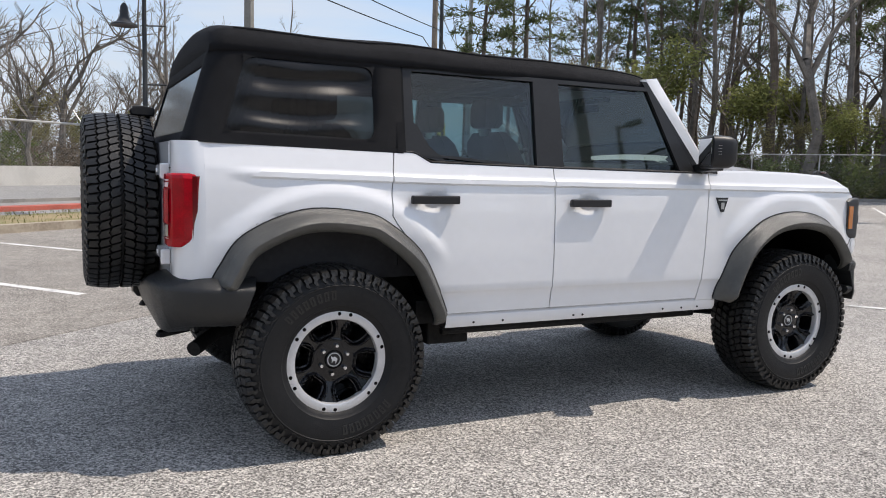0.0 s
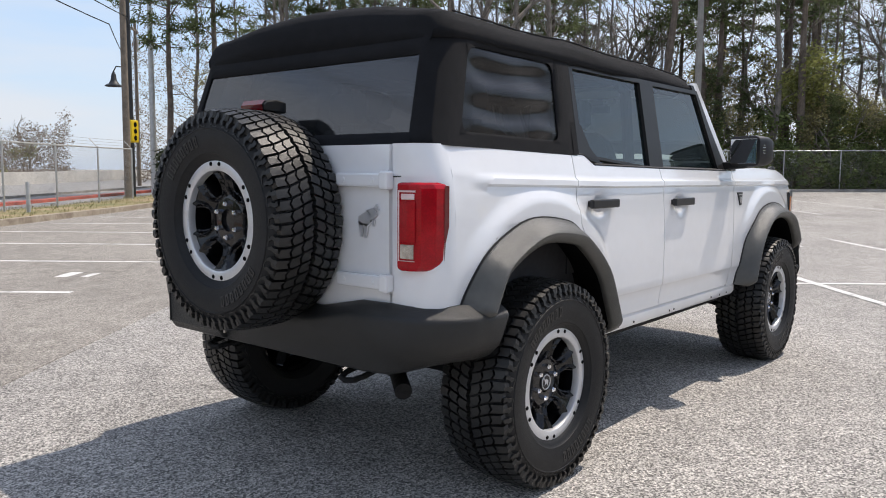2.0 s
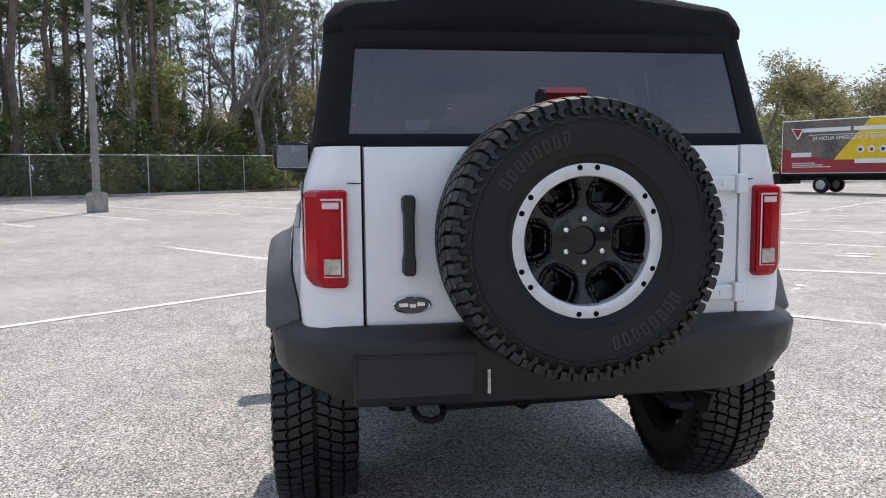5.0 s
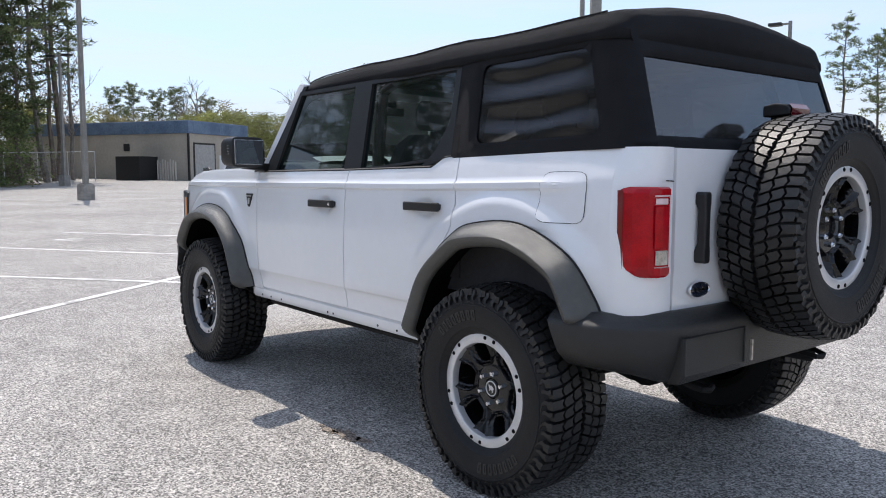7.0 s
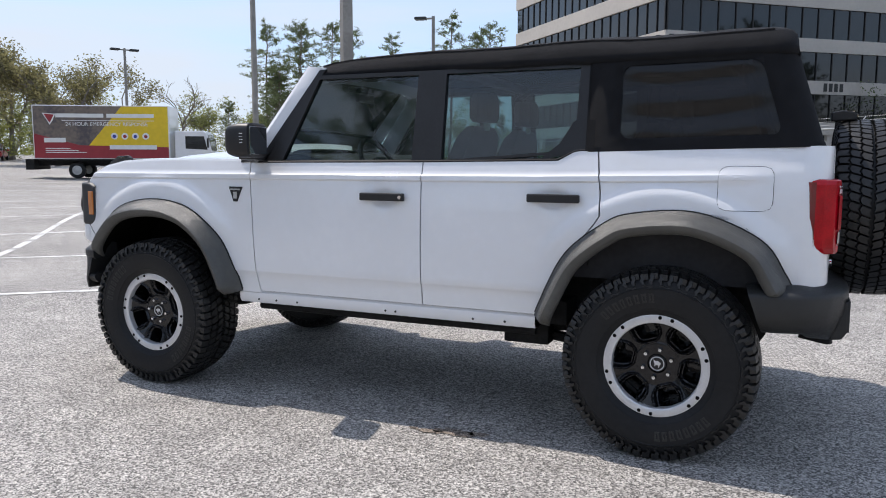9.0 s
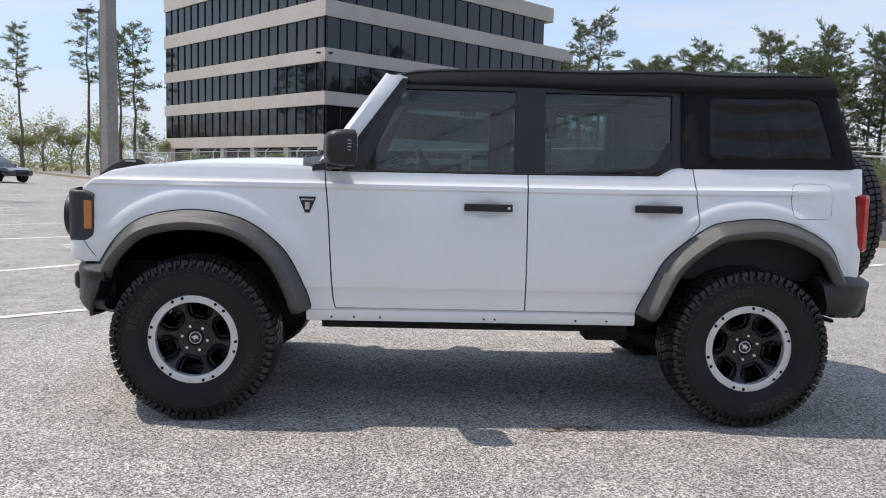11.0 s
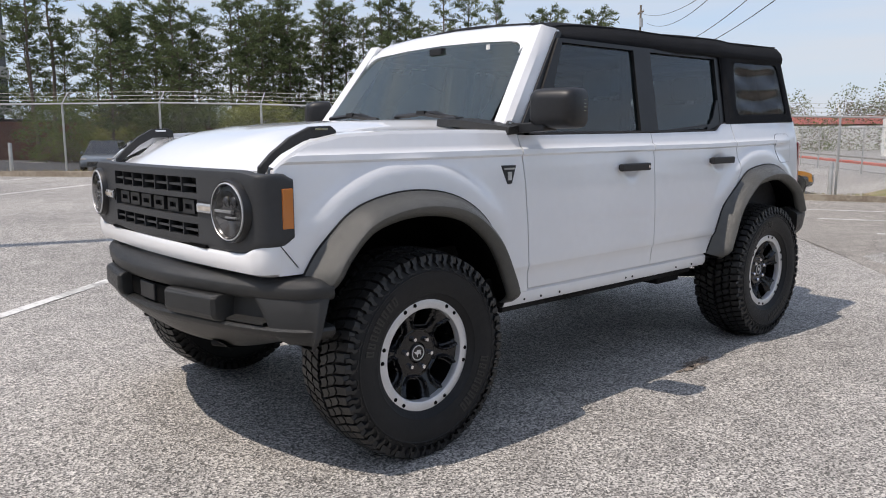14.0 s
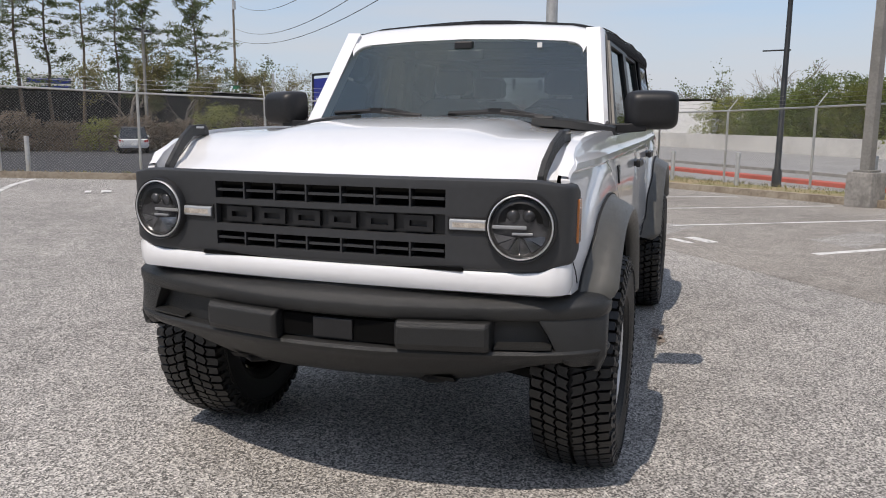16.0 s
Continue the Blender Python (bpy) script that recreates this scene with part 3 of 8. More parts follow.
GAP = 0.0035
rear_seam = lambda z: interp(z, [(0.6, 0.585), (0.72, 0.53), (0.898, 0.434), (1.0, 0.345), (1.08, 0.282), (1.2, 0.288), (1.4, 0.312)])
mid_seam = lambda z: interp(z, [(0.58, 1.200), (1.33, 1.205)])
front_seam = lambda z: interp(z, [(0.58, 2.215), (0.64, 2.232), (0.80, 2.244), (1.1, 2.262), (1.33, 2.285)])
for s in (1, -1):
    side_panel("rear_quarter", s, lambda z: -0.56, lambda z: rear_seam(z) - GAP, lambda x: max(arch_z(x), 0.79) if x < 0.25 else arch_z(x), belt)
    side_panel("rear_door", s, lambda z: rear_seam(z) + GAP, lambda z: mid_seam(z) - GAP, lambda x: max(arch_z(x), 0.597), belt)
    side_panel("front_door", s, lambda z: mid_seam(z) + GAP, lambda z: front_seam(z) - GAP, lambda x: 0.597, belt)
    side_panel("front_fender", s, lambda z: front_seam(z) + GAP, lambda z: 3.55, lambda x: max(arch_z(x), 0.585 if x < 2.7 else 0.818), bonnet_edge, 0.022)
    # dark liner behind the seams
    for x in (1.2025, 2.25):
        part("seam_liner", boxed((x - 0.04, s * 0.78, 0.60), (x + 0.06, s * 0.80, 1.32)), M_SEAM, suv)
    part("seam_liner", boxed((0.24, s * 0.77, 1.06), (0.36, s * 0.78, 1.36)), M_SEAM, suv)
    # sill with its row of clips
    bm = bmesh.new()
    loft(bm, [[(x, s * (0.842 - 0.012), 0.592), (x, s * 0.846, 0.580), (x, s * 0.846, 0.545), (x, s * 0.832, 0.522), (x, s * 0.70, 0.520)] for x in (0.595, 0.61, 1.2, 1.8, 2.36, 2.375)])
    sill = part("sill", bm, M_WHITE, suv, smooth=True)
    for x in (0.75, 0.92, 1.36, 1.42, 1.98, 2.12, 2.24):
        part("clip", revolve(bmesh.new(), [(0.006, 0.846), (0.006, 0.849), (0.0, 0.850)], 8, "y", Matrix.Translation((x, 0, 0.545)) @ Matrix.Scale(s, 4, (0, 1, 0))), M_BLACK, sill)
    # door handles: a bar over a shallow scoop
    for x0, x1, z in ((0.378, 0.632, 1.163), (1.288, 1.545, 1.150)):
        y = side_y(x0 - 0.03, z)
        bm = bmesh.new()
        box(bm, (x0, y + 0.012, z - 0.020), (x1, y + 0.036, z + 0.020))
        box(bm, (x0 + 0.01, y - 0.02, z - 0.014), (x0 + 0.05, y + 0.014, z + 0.014))
        box(bm, (x1 - 0.06, y - 0.02, z - 0.014), (x1 - 0.01, y + 0.014, z + 0.014))
        if s < 0:
            bmesh.ops.scale(bm, vec=(1, -1, 1), verts=bm.verts)
        h = part("door_handle", bm, M_BLACK, suv, "black pull handle", bevel=0.006)
        if s > 0 and x0 > 1:
            part("lock", revolve(bmesh.new(), [(0.009, y + 0.034), (0.009, y + 0.039), (0.0, y + 0.039)], 12, "y", Matrix.Translation((x0 + 0.02, 0, z))), M_CHROME, h)
    # fender badge: dark wedge with a pale rim
    zb, xb = 1.145, 2.372
    yb = side_y(xb, zb)
    bm = bmesh.new()
    tri = [(-0.048, 0.042), (0.048, 0.042), (0.012, -0.044), (-0.012, -0.044)]
    loft(bm, [[(xb + x, s * (side_y(xb + x, zb + z) - 0.004), zb + z) for x, z in tri], [(xb + x * 0.96, s * (side_y(xb + x, zb + z) + 0.006), zb + z * 0.96) for x, z in tri]], close_u=True, caps=True)
    badge = part("fender_badge", bm, M_BLACK, suv, "black wedge-shaped badge")
    part("badge_mark", boxed((xb - 0.012, s * (yb + 0.006), zb - 0.026), (xb + 0.012, s * (yb + 0.009), zb + 0.012)), M_GALV, badge)
    part("badge_mark", boxed((xb - 0.034, s * (yb + 0.005), zb + 0.022), (xb + 0.034, s * (yb + 0.008), zb + 0.030)), M_GALV, badge)

# fuel door on the left quarter: a thin flush flap
fz0, fz1, fx0, fx1 = 1.128, 1.318, -0.448, -0.225
bm = bmesh.new()
rows = []
for i in range(13):
    u = i / 12
    rows.append([])
    for j in range(13):
        v = j / 12
        k = 6.0
        px, pz = 2 * u - 1, 2 * v - 1
        f = max(abs(px), abs(pz)) / max(1e-6, (abs(px) ** k + abs(pz) ** k) ** (1 / k)) if (px or pz) else 1
        x, z = (fx0 + fx1) / 2 + px * f * (fx1 - fx0) / 2, (fz0 + fz1) / 2 + pz * f * (fz1 - fz0) / 2
        rows[-1].append((x, side_y(x, z) + 0.0022, z))
loft(bm, rows)
flap = part("fuel_door", bm, M_WHITE, suv, smooth=True)
ring = []
for i in range(40):
    a = 2 * math.pi * i / 40
    c, d = math.cos(a), math.sin(a)
    f = 1 / (abs(c) ** 6 + abs(d) ** 6) ** (1 / 6)
    x, z = (fx0 + fx1) / 2 + c * f * (fx1 - fx0) / 2, (fz0 + fz1) / 2 + d * f * (fz1 - fz0) / 2
    ring.append((x, side_y(x, z) + 0.001, z))
part("fuel_door_gap", tube(bmesh.new(), ring + ring[:1], 0.0015, 5), M_SEAM, flap)


# ---- flares
def flare(name, line, s, liner_to):
    """A moulded arch: sloping top, upright lip and, behind it, a well whose shade is its near-black colour."""
    cx = (line[0].x + line[-1].x) / 2
    rows, dark = [], []
    n = len(line)
    for i, p in enumerate(line):
        t = (line[min(i + 1, n - 1)] - line[max(i - 1, 0)]).normalized()
        inn = Vector((cx - p.x, 0, 0.55 - p.z))
        inn = (inn - t * inn.dot(t)).normalized()
        y = side_y(p.x, p.z)
        e = min(1.0, min(i, n - 1 - i) / 4 + 0.35)
        w = 0.985 if e >= 1 else lerp(y + 0.05, 0.985, e)
        rows.append([(q.x, s * yy, q.z) for q, yy in ((p - inn * 0.012, y - 0.01), (p - inn * 0.010, y + 0.010), (p + inn * 0.004, y + 0.022), (p + inn * 0.016, lerp(y, w, 0.55)), (p + inn * 0.028, w - 0.024), (p + inn * 0.038, w - 0.009), (p + inn * 0.047, w - 0.001), (p + inn * 0.055, w - 0.002), (p + inn * 0.070, w - 0.013), (p + inn * 0.086, w - 0.027), (p + inn * 0.090, w - 0.042), (p + inn * 0.086, w - 0.058))])
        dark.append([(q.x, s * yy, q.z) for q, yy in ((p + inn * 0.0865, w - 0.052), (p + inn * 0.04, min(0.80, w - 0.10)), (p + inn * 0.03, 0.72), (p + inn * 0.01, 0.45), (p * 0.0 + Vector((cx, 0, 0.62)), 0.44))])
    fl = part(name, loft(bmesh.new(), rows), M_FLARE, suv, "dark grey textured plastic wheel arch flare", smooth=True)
    # shade of the wheel opening, put into the sheet's near-black colour
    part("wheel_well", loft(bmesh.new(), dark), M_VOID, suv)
    # thin dark tube draws the shadow in the seam between flare and body
    seam_shadow = []
    for r in rows[1:-1]:
        (xa, ya, za), (xb, yb, zb) = r[0], r[1]
        seam_shadow.append((xa, yb - s * 0.006, za))
    part("flare_seam_shadow", tube(bmesh.new(), seam_shadow, 0.0045, 5), M_SEAM, fl)
    return fl


for s in (1, -1):
    flare("front_flare", ARCH_F, s, 0.4)
    flare("rear_flare", ARCH_R, s, 0.4)

# ---- bonnet
BON_X = [2.30, 2.45, 2.7, 2.95, 3.15, 3.30, 3.40, 3.47, 3.53, 3.575, 3.60]
BON_C = [(2.30, 1.405), (2.7, 1.398), (3.0, 1.385), (3.2, 1.365), (3.35, 1.335), (3.45, 1.298), (3.53, 1.252), (3.58, 1.215), (3.61, 1.19)]


def bonnet_z(x, y):
    c, e = interp(x, BON_C), bonnet_edge(min(x, 3.56)) + 0.004
    if x > 3.5:
        e = lerp(e, c - 0.004, sstep(3.5, 3.6, x))
    t = abs(y) / 0.775
    dome = 1 - sstep(0.42, 0.68, t) * 0.55 - 0.45 * t * t
    return lerp(e, c, dome)


ys = [i / 24 * 1.55 - 0.775 for i in range(25)]
rows = []
for x in BON_X:
    rows.append([(x - 0.10 * (abs(y) / 0.775) ** 3 * sstep(3.2, 3.55, x), y, bonnet_z(x, y)) for y in ys])
rows.append([(x - 0.004, y, z - 0.03) for x, y, z in rows[-1]])
part("bonnet", loft(bmesh.new(), rows), M_WHITE, suv, smooth=True)
# fender tops between the bonnet and the sides
for s in (1, -1):
    bm = bmesh.new()
    rows = []
    for x in [2.285, 2.4, 2.6, 2.8, 3.0, 3.15, 3.25, 3.33, 3.4, 3.45, 3.5, 3.535, 3.55]:
        z, y = bonnet_edge(x), side_y(x, bonnet_edge(x))
        rows.append([(x, s * y, z), (x, s * (y - 0.006), z + 0.012), (x - 0.0, s * (0.781 + 0.006), min(z + 0.016, bonnet_z(x, 0.775) + 0.012)), (x, s * 0.779, z - 0.03)])
    part("fender_top", loft(bm, rows), M_WHITE, suv, smooth=True)
    # the raised black sight that follows the bonnet's shut line
    pts = [(3.245, 1.345), (3.27, 1.362), (3.36, 1.358), (3.44, 1.318), (3.51, 1.262), (3.56, 1.212)]
    bm = bmesh.new()
    rows = []
    for x, z in pts:
        y0 = 0.765 - 0.035 * sstep(3.3, 3.56, x)
        rows.append([(x, s * (y0 + 0.014), z - 0.045), (x, s * (y0 + 0.010), z), (x, s * (y0 - 0.010), z), (x, s * (y0 - 0.014), z - 0.045)])
    loft(bm, rows, close_u=True, caps=True)
    sight = part("trail_sight", bm, M_PLASTIC, suv, "black ridge along the edge of the bonnet", bevel=0.004)
    part("sight_slot", boxed((3.29, s * 0.745, 1.345), (3.345, s * 0.783, 1.353)), M_CHROME, sight)

# ---- face: grille panel with its openings, lamps
def face_x(y):
    return 3.685 - 0.055 * (abs(y) / 0.84) ** 2


zs = [0.893, 0.897, 0.905, 0.915, 0.935, 0.985, 1.012, 1.083, 1.104, 1.165, 1.185, 1.195, 1.200, 1.203]
half_y = [0.0, 0.063, 0.069, 0.1885, 0.1945, 0.314, 0.320, 0.4395, 0.4455, 0.52, 0.58, 0.64, 0.70, 0.75, 0.78]
yy = sorted({-v for v in half_y} | set(half_y))
# the panel turns the corner in a tight curve and runs back along the fender
WRAP = [(3.634, 0.795), (3.629, 0.812), (3.619, 0.828), (3.604, 0.840), (3.585, 0.847), (3.560, 0.8505), (3.53, 0.853), (3.502, 0.8545), (3.490, 0.8548), (3.487, 0.846)]
COLS = [(x, -y) for x, y in reversed(WRAP)] + [(face_x(y), y) for y in yy] + WRAP
N_WRAP = len(WRAP)


def hole(i, j):
    j -= N_WRAP
    if not 0 <= j < len(yy) - 1:
        return False
    y0, y1 = yy[j], yy[j + 1]
    m = abs(y0 + y1) / 2
    wide = abs(y1 - y0) > 0.05
    if m > 0.4455:
        return False
    if i in (4, 8):
        return wide
    return i == 6 and m < 0.4395


rows = []
for k, z in enumerate(zs):
    roll = {0: 0.03, 1: 0.010, 2: 0.003, 11: 0.002, 12: 0.008, 13: 0.03}.get(k, 0.0)
    row = []
    for x, y in COLS:
        # corners of the panel are rounded where it ends on the fender
        end = sstep(3.56, 3.487, x) * (abs(y) > 0.8)
        low_turn, top_turn = 0.030 * sstep(0.72, 0.84, abs(y)) + 0.022 * end ** 2, -0.012 * sstep(0.72, 0.84, abs(y)) - 0.020 * end ** 2
        zz = z + low_turn * sstep(1.0, 0.90, z) + top_turn * sstep(1.12, 1.20, z)
        n = Vector((x - 3.45, 0.0 if abs(y) < 0.78 else y - math.copysign(0.74, y), 0)).normalized() if abs(y) > 0.78 else Vector((1, 0, 0))
        row.append((x - n.x * roll, y - n.y * roll, zz))
    rows.append(row)
bm = loft(bmesh.new(), rows, skip=hole)
sel = [e for e in bm.edges if e.is_boundary and all(abs(v.co.y) < 0.5 and 0.93 < v.co.z < 1.17 for v in e.verts)]
r = bmesh.ops.extrude_edge_only(bm, edges=sel)
for v in (g for g in r["geom"] if isinstance(g, bmesh.types.BMVert)):
    v.co.x -= 0.045
grille = part("grille", bm, M_GRILLE, suv, "charcoal grille panel with slotted openings", smooth=True)
# added near-black sheet gives the grille openings their shaded depth
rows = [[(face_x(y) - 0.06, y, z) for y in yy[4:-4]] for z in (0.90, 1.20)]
part("grille_shade_sheet", loft(bmesh.new(), rows), M_VOID, grille)
for z in (0.960, 1.134):
    for k in range(7):
        y0 = -0.4395 + 0.1255 * k + 0.003
        part("grille_fin", boxed((face_x(y0) - 0.030, y0, z - 0.0045), (face_x(y0) - 0.007, y0 + 0.1195, z + 0.0045)), M_GRILLE, grille)
# raised name on the middle bar, kept as plain blocks
part("name_bar", loft(bmesh.new(), [[(face_x(y) - 0.03, y, z) for y in yy[7:-7]] for z in (1.014, 1.081)]), M_BLACK, grille)
for k in range(6):
    y0 = -0.400 + 0.138 * k
    x = face_x(y0 + 0.055)
    bm = bmesh.new()
    for lo2, hi2 in (((0, 0), (0.020, 0.054)), ((0.084, 0), (0.104, 0.054)), ((0.020, 0.036), (0.084, 0.054)), ((0.020, 0.0), (0.084, 0.016))):
        box(bm, (x - 0.034, y0 + lo2[0], 1.021 + lo2[1]), (x - 0.014, y0 + hi2[0], 1.021 + hi2[1]))
    part("name_block", bm, M_BLACK, grille)
# black box coloured as the shaded slot along the panel's foot, and the white strip below that runs round to the fenders
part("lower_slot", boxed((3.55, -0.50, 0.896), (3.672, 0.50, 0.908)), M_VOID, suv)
NOSE = [(x + (0.0 if abs(y) < 0.8 else -0.004), y - math.copysign(0.0 if abs(y) < 0.8 else 0.005, y)) for x, y in COLS[4:-4]]
NOSE = [(3.545, -side_y(3.545, 0.86) - 0.0005)] + NOSE + [(3.545, side_y(3.545, 0.86) + 0.0005)]
rows = []
for dx, z in ((-0.03, 0.902), (-0.004, 0.895), (0.003, 0.885), (0.002, 0.850), (-0.008, 0.826), (-0.05, 0.812)):
    row = []
    for x, y in NOSE:
        n = Vector((x - 3.45, 0.0 if abs(y) < 0.78 else y - math.copysign(0.74, y), 0)).normalized() if abs(y) > 0.78 else Vector((1, 0, 0))
        row.append((x + n.x * dx, y + n.y * dx, z + 0.034 * sstep(0.72, 0.84, abs(y)) * sstep(0.87, 0.895, z)))
    rows.append(row)
part("nose_strip", loft(bmesh.new(), rows), M_WHITE, suv, "white strip below the grille", smooth=True)
for s in (1, -1):
    part("fender_seam", tube(bmesh.new(), [(3.543, s * (side_y(3.543, 0.935) + 0.0012), 0.928), (3.515, s * (side_y(3.515, 0.89) + 0.0012), 0.890), (3.478, s * (side_y(3.478, 0.85) + 0.0012), 0.845)], 0.0022, 4), M_SEAM, suv)
    cy, cz = 0.690, 1.052
    x = face_x(cy) - 0.002
    tilt = Matrix.Translation((x, s * cy, cz)) @ Matrix.Rotation(s * radians(5.5), 4, "Z")
    lamp = part("headlamp", revolve(bmesh.new(), [(0.0, 0.008), (0.05, 0.009), (0.082, 0.012), (0.094, 0.020), (0.099, 0.030)], 40, "x", tilt), M_BOWL, suv, "round headlamp with a bright ring", smooth=True)
    part("lamp_bezel", revolve(bmesh.new(), [(0.1075, 0.0), (0.109, 0.026), (0.112, 0.027), (0.1155, 0.020), (0.118, -0.006)], 48, "x", tilt), M_BLACK, lamp, smooth=True)
    part("lamp_ring", revolve(bmesh.new(), [(0.0995, 0.014), (0.1005, 0.028), (0.103, 0.0310), (0.1062, 0.0290), (0.1075, 0.018)], 48, "x", tilt), M_RING, lamp, smooth=True)
    # upper shroud, bright cross bar and the stepped reflector under it
    rows = []
    for k in range(13):
        a = math.pi * k / 12
        rows.append([tilt @ Vector(q) for q in ((0.018, 0.093 * math.cos(a), 0.093 * math.sin(a)), (0.024, 0.074 * math.cos(a), 0.012 + 0.066 * math.sin(a)), (0.010, 0.050 * math.cos(a), 0.016 + 0.040 * math.sin(a)))])
    part("lamp_shroud", loft(bmesh.new(), rows), M_BLACK, lamp, smooth=True)
    for dy in (-0.026, 0.026):
        part("projector", revolve(bmesh.new(), [(0.0, 0.022), (0.014, 0.019), (0.020, 0.014), (0.022, 0.009)], 18, "x", tilt @ Matrix.Translation((0, dy, 0.036))), M_BOWL, lamp, smooth=True)
    part("lamp_bar", boxed((0.009, -0.092 if s > 0 else -0.020, -0.007), (0.024, 0.020 if s > 0 else 0.092, 0.005), tilt), M_DRL, lamp, bevel=0.003)
    part("lamp_bar", boxed((0.009, -0.028, -0.027), (0.020, 0.040, -0.018), tilt), M_DRL, lamp, bevel=0.003)
    for k in range(6):
        a0, a1 = math.pi * (1.08 + 0.14 * k), math.pi * (1.08 + 0.14 * (k + 1) - 0.015)
        d = 0.005 * (k % 2)
        bm = bmesh.new()
        bm.faces.new([bm.verts.new(tilt @ Vector(q)) for q in ((0.012 + d, 0.02 * math.cos(a0), -0.034), (0.021, 0.090 * math.cos(a0), 0.090 * math.sin(a0)), (0.018 - d, 0.090 * math.cos(a1), 0.090 * math.sin(a1)), (0.012, 0.02 * math.cos(a1), -0.034))])
        part("reflector", bm, M_FACET, lamp)
    cover = part("lamp_glass", revolve(bmesh.new(), [(0.0, 0.040), (0.05, 0.038), (0.085, 0.033), (0.099, 0.029)], 40, "x", tilt), G_LENS, lamp, smooth=True)
    cover.visible_shadow = False
    # bright strip between the grille and the lamp, framed in black
    part("wing_frame", loft(bmesh.new(), [[(face_x(y) + dx, s * y, 1.052 + dz) for dx, dz in ((-0.004, -0.027), (0.005, -0.025), (0.005, 0.025), (-0.004, 0.027))] for y in (0.449, 0.50, 0.55, 0.580)], caps=True), M_BLACK, lamp)
    bm = loft(bmesh.new(), [[(face_x(y) + dx, s * y, 1.052 + dz) for dx, dz in ((0.0, -0.020), (0.013, -0.016), (0.013, 0.016), (0.0, 0.020))] for y in (0.456, 0.50, 0.55, 0.586)], caps=True)
    part("lamp_wing", bm, M_DRL, lamp, "bright lamp strip beside the headlamp", bevel=0.003)
    part("wing_inset", loft(bmesh.new(), [[(face_x(y) + 0.0145, s * y, 1.052 + dz) for dz in (-0.008, 0.008)] for y in (0.468, 0.52, 0.578)]), M_CLEARLENS, lamp)
    bm = loft(bmesh.new(), [[(3.494, s * 0.848, z), (3.495, s * 0.861, z), (3.535, s * 0.859, z), (3.539, s * 0.848, z)] for z in (0.990, 0.998, 1.128, 1.137)], close_u=True, caps=True)
    part("side_marker", bm, M_AMBER, suv, "amber side marker lamp", bevel=0.003)


# ---- front bumper
def bump_x(y):
    return interp(abs(y), [(0, 3.760), (0.2, 3.750), (0.45, 3.702), (0.6, 3.668), (0.72, 3.635), (0.82, 3.598), (0.90, 3.550), (0.945, 3.505), (0.968, 3.44)])


half_line = smooth_line([(3.760, 0, 0), (3.748, 0.22, 0), (3.702, 0.45, 0), (3.655, 0.63, 0), (3.600, 0.78, 0), (3.548, 0.875, 0), (3.500, 0.930, 0), (3.450, 0.956, 0), (3.395, 0.964, 0)], 5)
BUMP = [Vector((p.x, -p.y, 0)) for p in reversed(half_line)] + half_line[1:]


def bump_bar(sec, keep=lambda p: True):
    """A bar of the bumper: section (inset, height) swept round the front and back along the sides."""
    rows = []
    for i, p in enumerate(BUMP):
        if not keep(p):
            continue
        t = (BUMP[min(i + 1, len(BUMP) - 1)] - BUMP[max(i - 1, 0)]).normalized()
        n = Vector((-t.y, t.x, 0))
        rows.append([(p.x + n.x * d, p.y + n.y * d, z(p.y) if callable(z) else z) for d, z in sec])
    return loft(bmesh.new(), rows, close_u=True, caps=True)


low = lambda y: 0.480 + 0.075 * sstep(0.45, 0.93, abs(y))
bumper = part("front_bumper", bump_bar([(0.17, 0.815), (0.13, 0.826), (0.095, 0.822), (0.088, 0.812), (0.040, 0.805), (0.020, 0.797), (0.004, 0.782), (0.0, 0.774), (0.002, 0.742), (0.008, 0.732), (0.02, 0.727), (0.17, 0.727)]), M_PLASTIC, suv, "dark grey modular bumper", smooth=True)
part("bumper_lower", bump_bar([(0.17, 0.632), (0.020, 0.632), (0.006, 0.627), (0.0, 0.616), (0.004, 0.602), (0.030, 0.578), (0.10, lambda y: lerp(0.57, low(y), 0.6)), (0.15, low), (0.19, low)]), M_PLASTIC, bumper, smooth=True)
part("bumper_recess", bump_bar([(0.17, 0.732), (0.050, 0.732), (0.042, 0.625), (0.17, 0.625)], lambda p: abs(p.y) < 0.90), M_PLASTIC, bumper, smooth=True)
part("skid_plate", loft(bmesh.new(), [[(x, y, z) for y in (-0.45, -0.40, 0.40, 0.45)] for x, z in ((3.60, 0.50), (3.57, 0.475), (3.50, 0.468), (3.30, 0.465), (3.1, 0.465))]), M_UNDER, bumper)
# black box painted as the shade inside the intake mouth
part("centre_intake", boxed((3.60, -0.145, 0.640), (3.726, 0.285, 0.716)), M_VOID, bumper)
part("sensor_cover", boxed((3.63, -0.02, 0.642), (3.738, 0.13, 0.714)), M_BLACK, bumper, bevel=0.004)
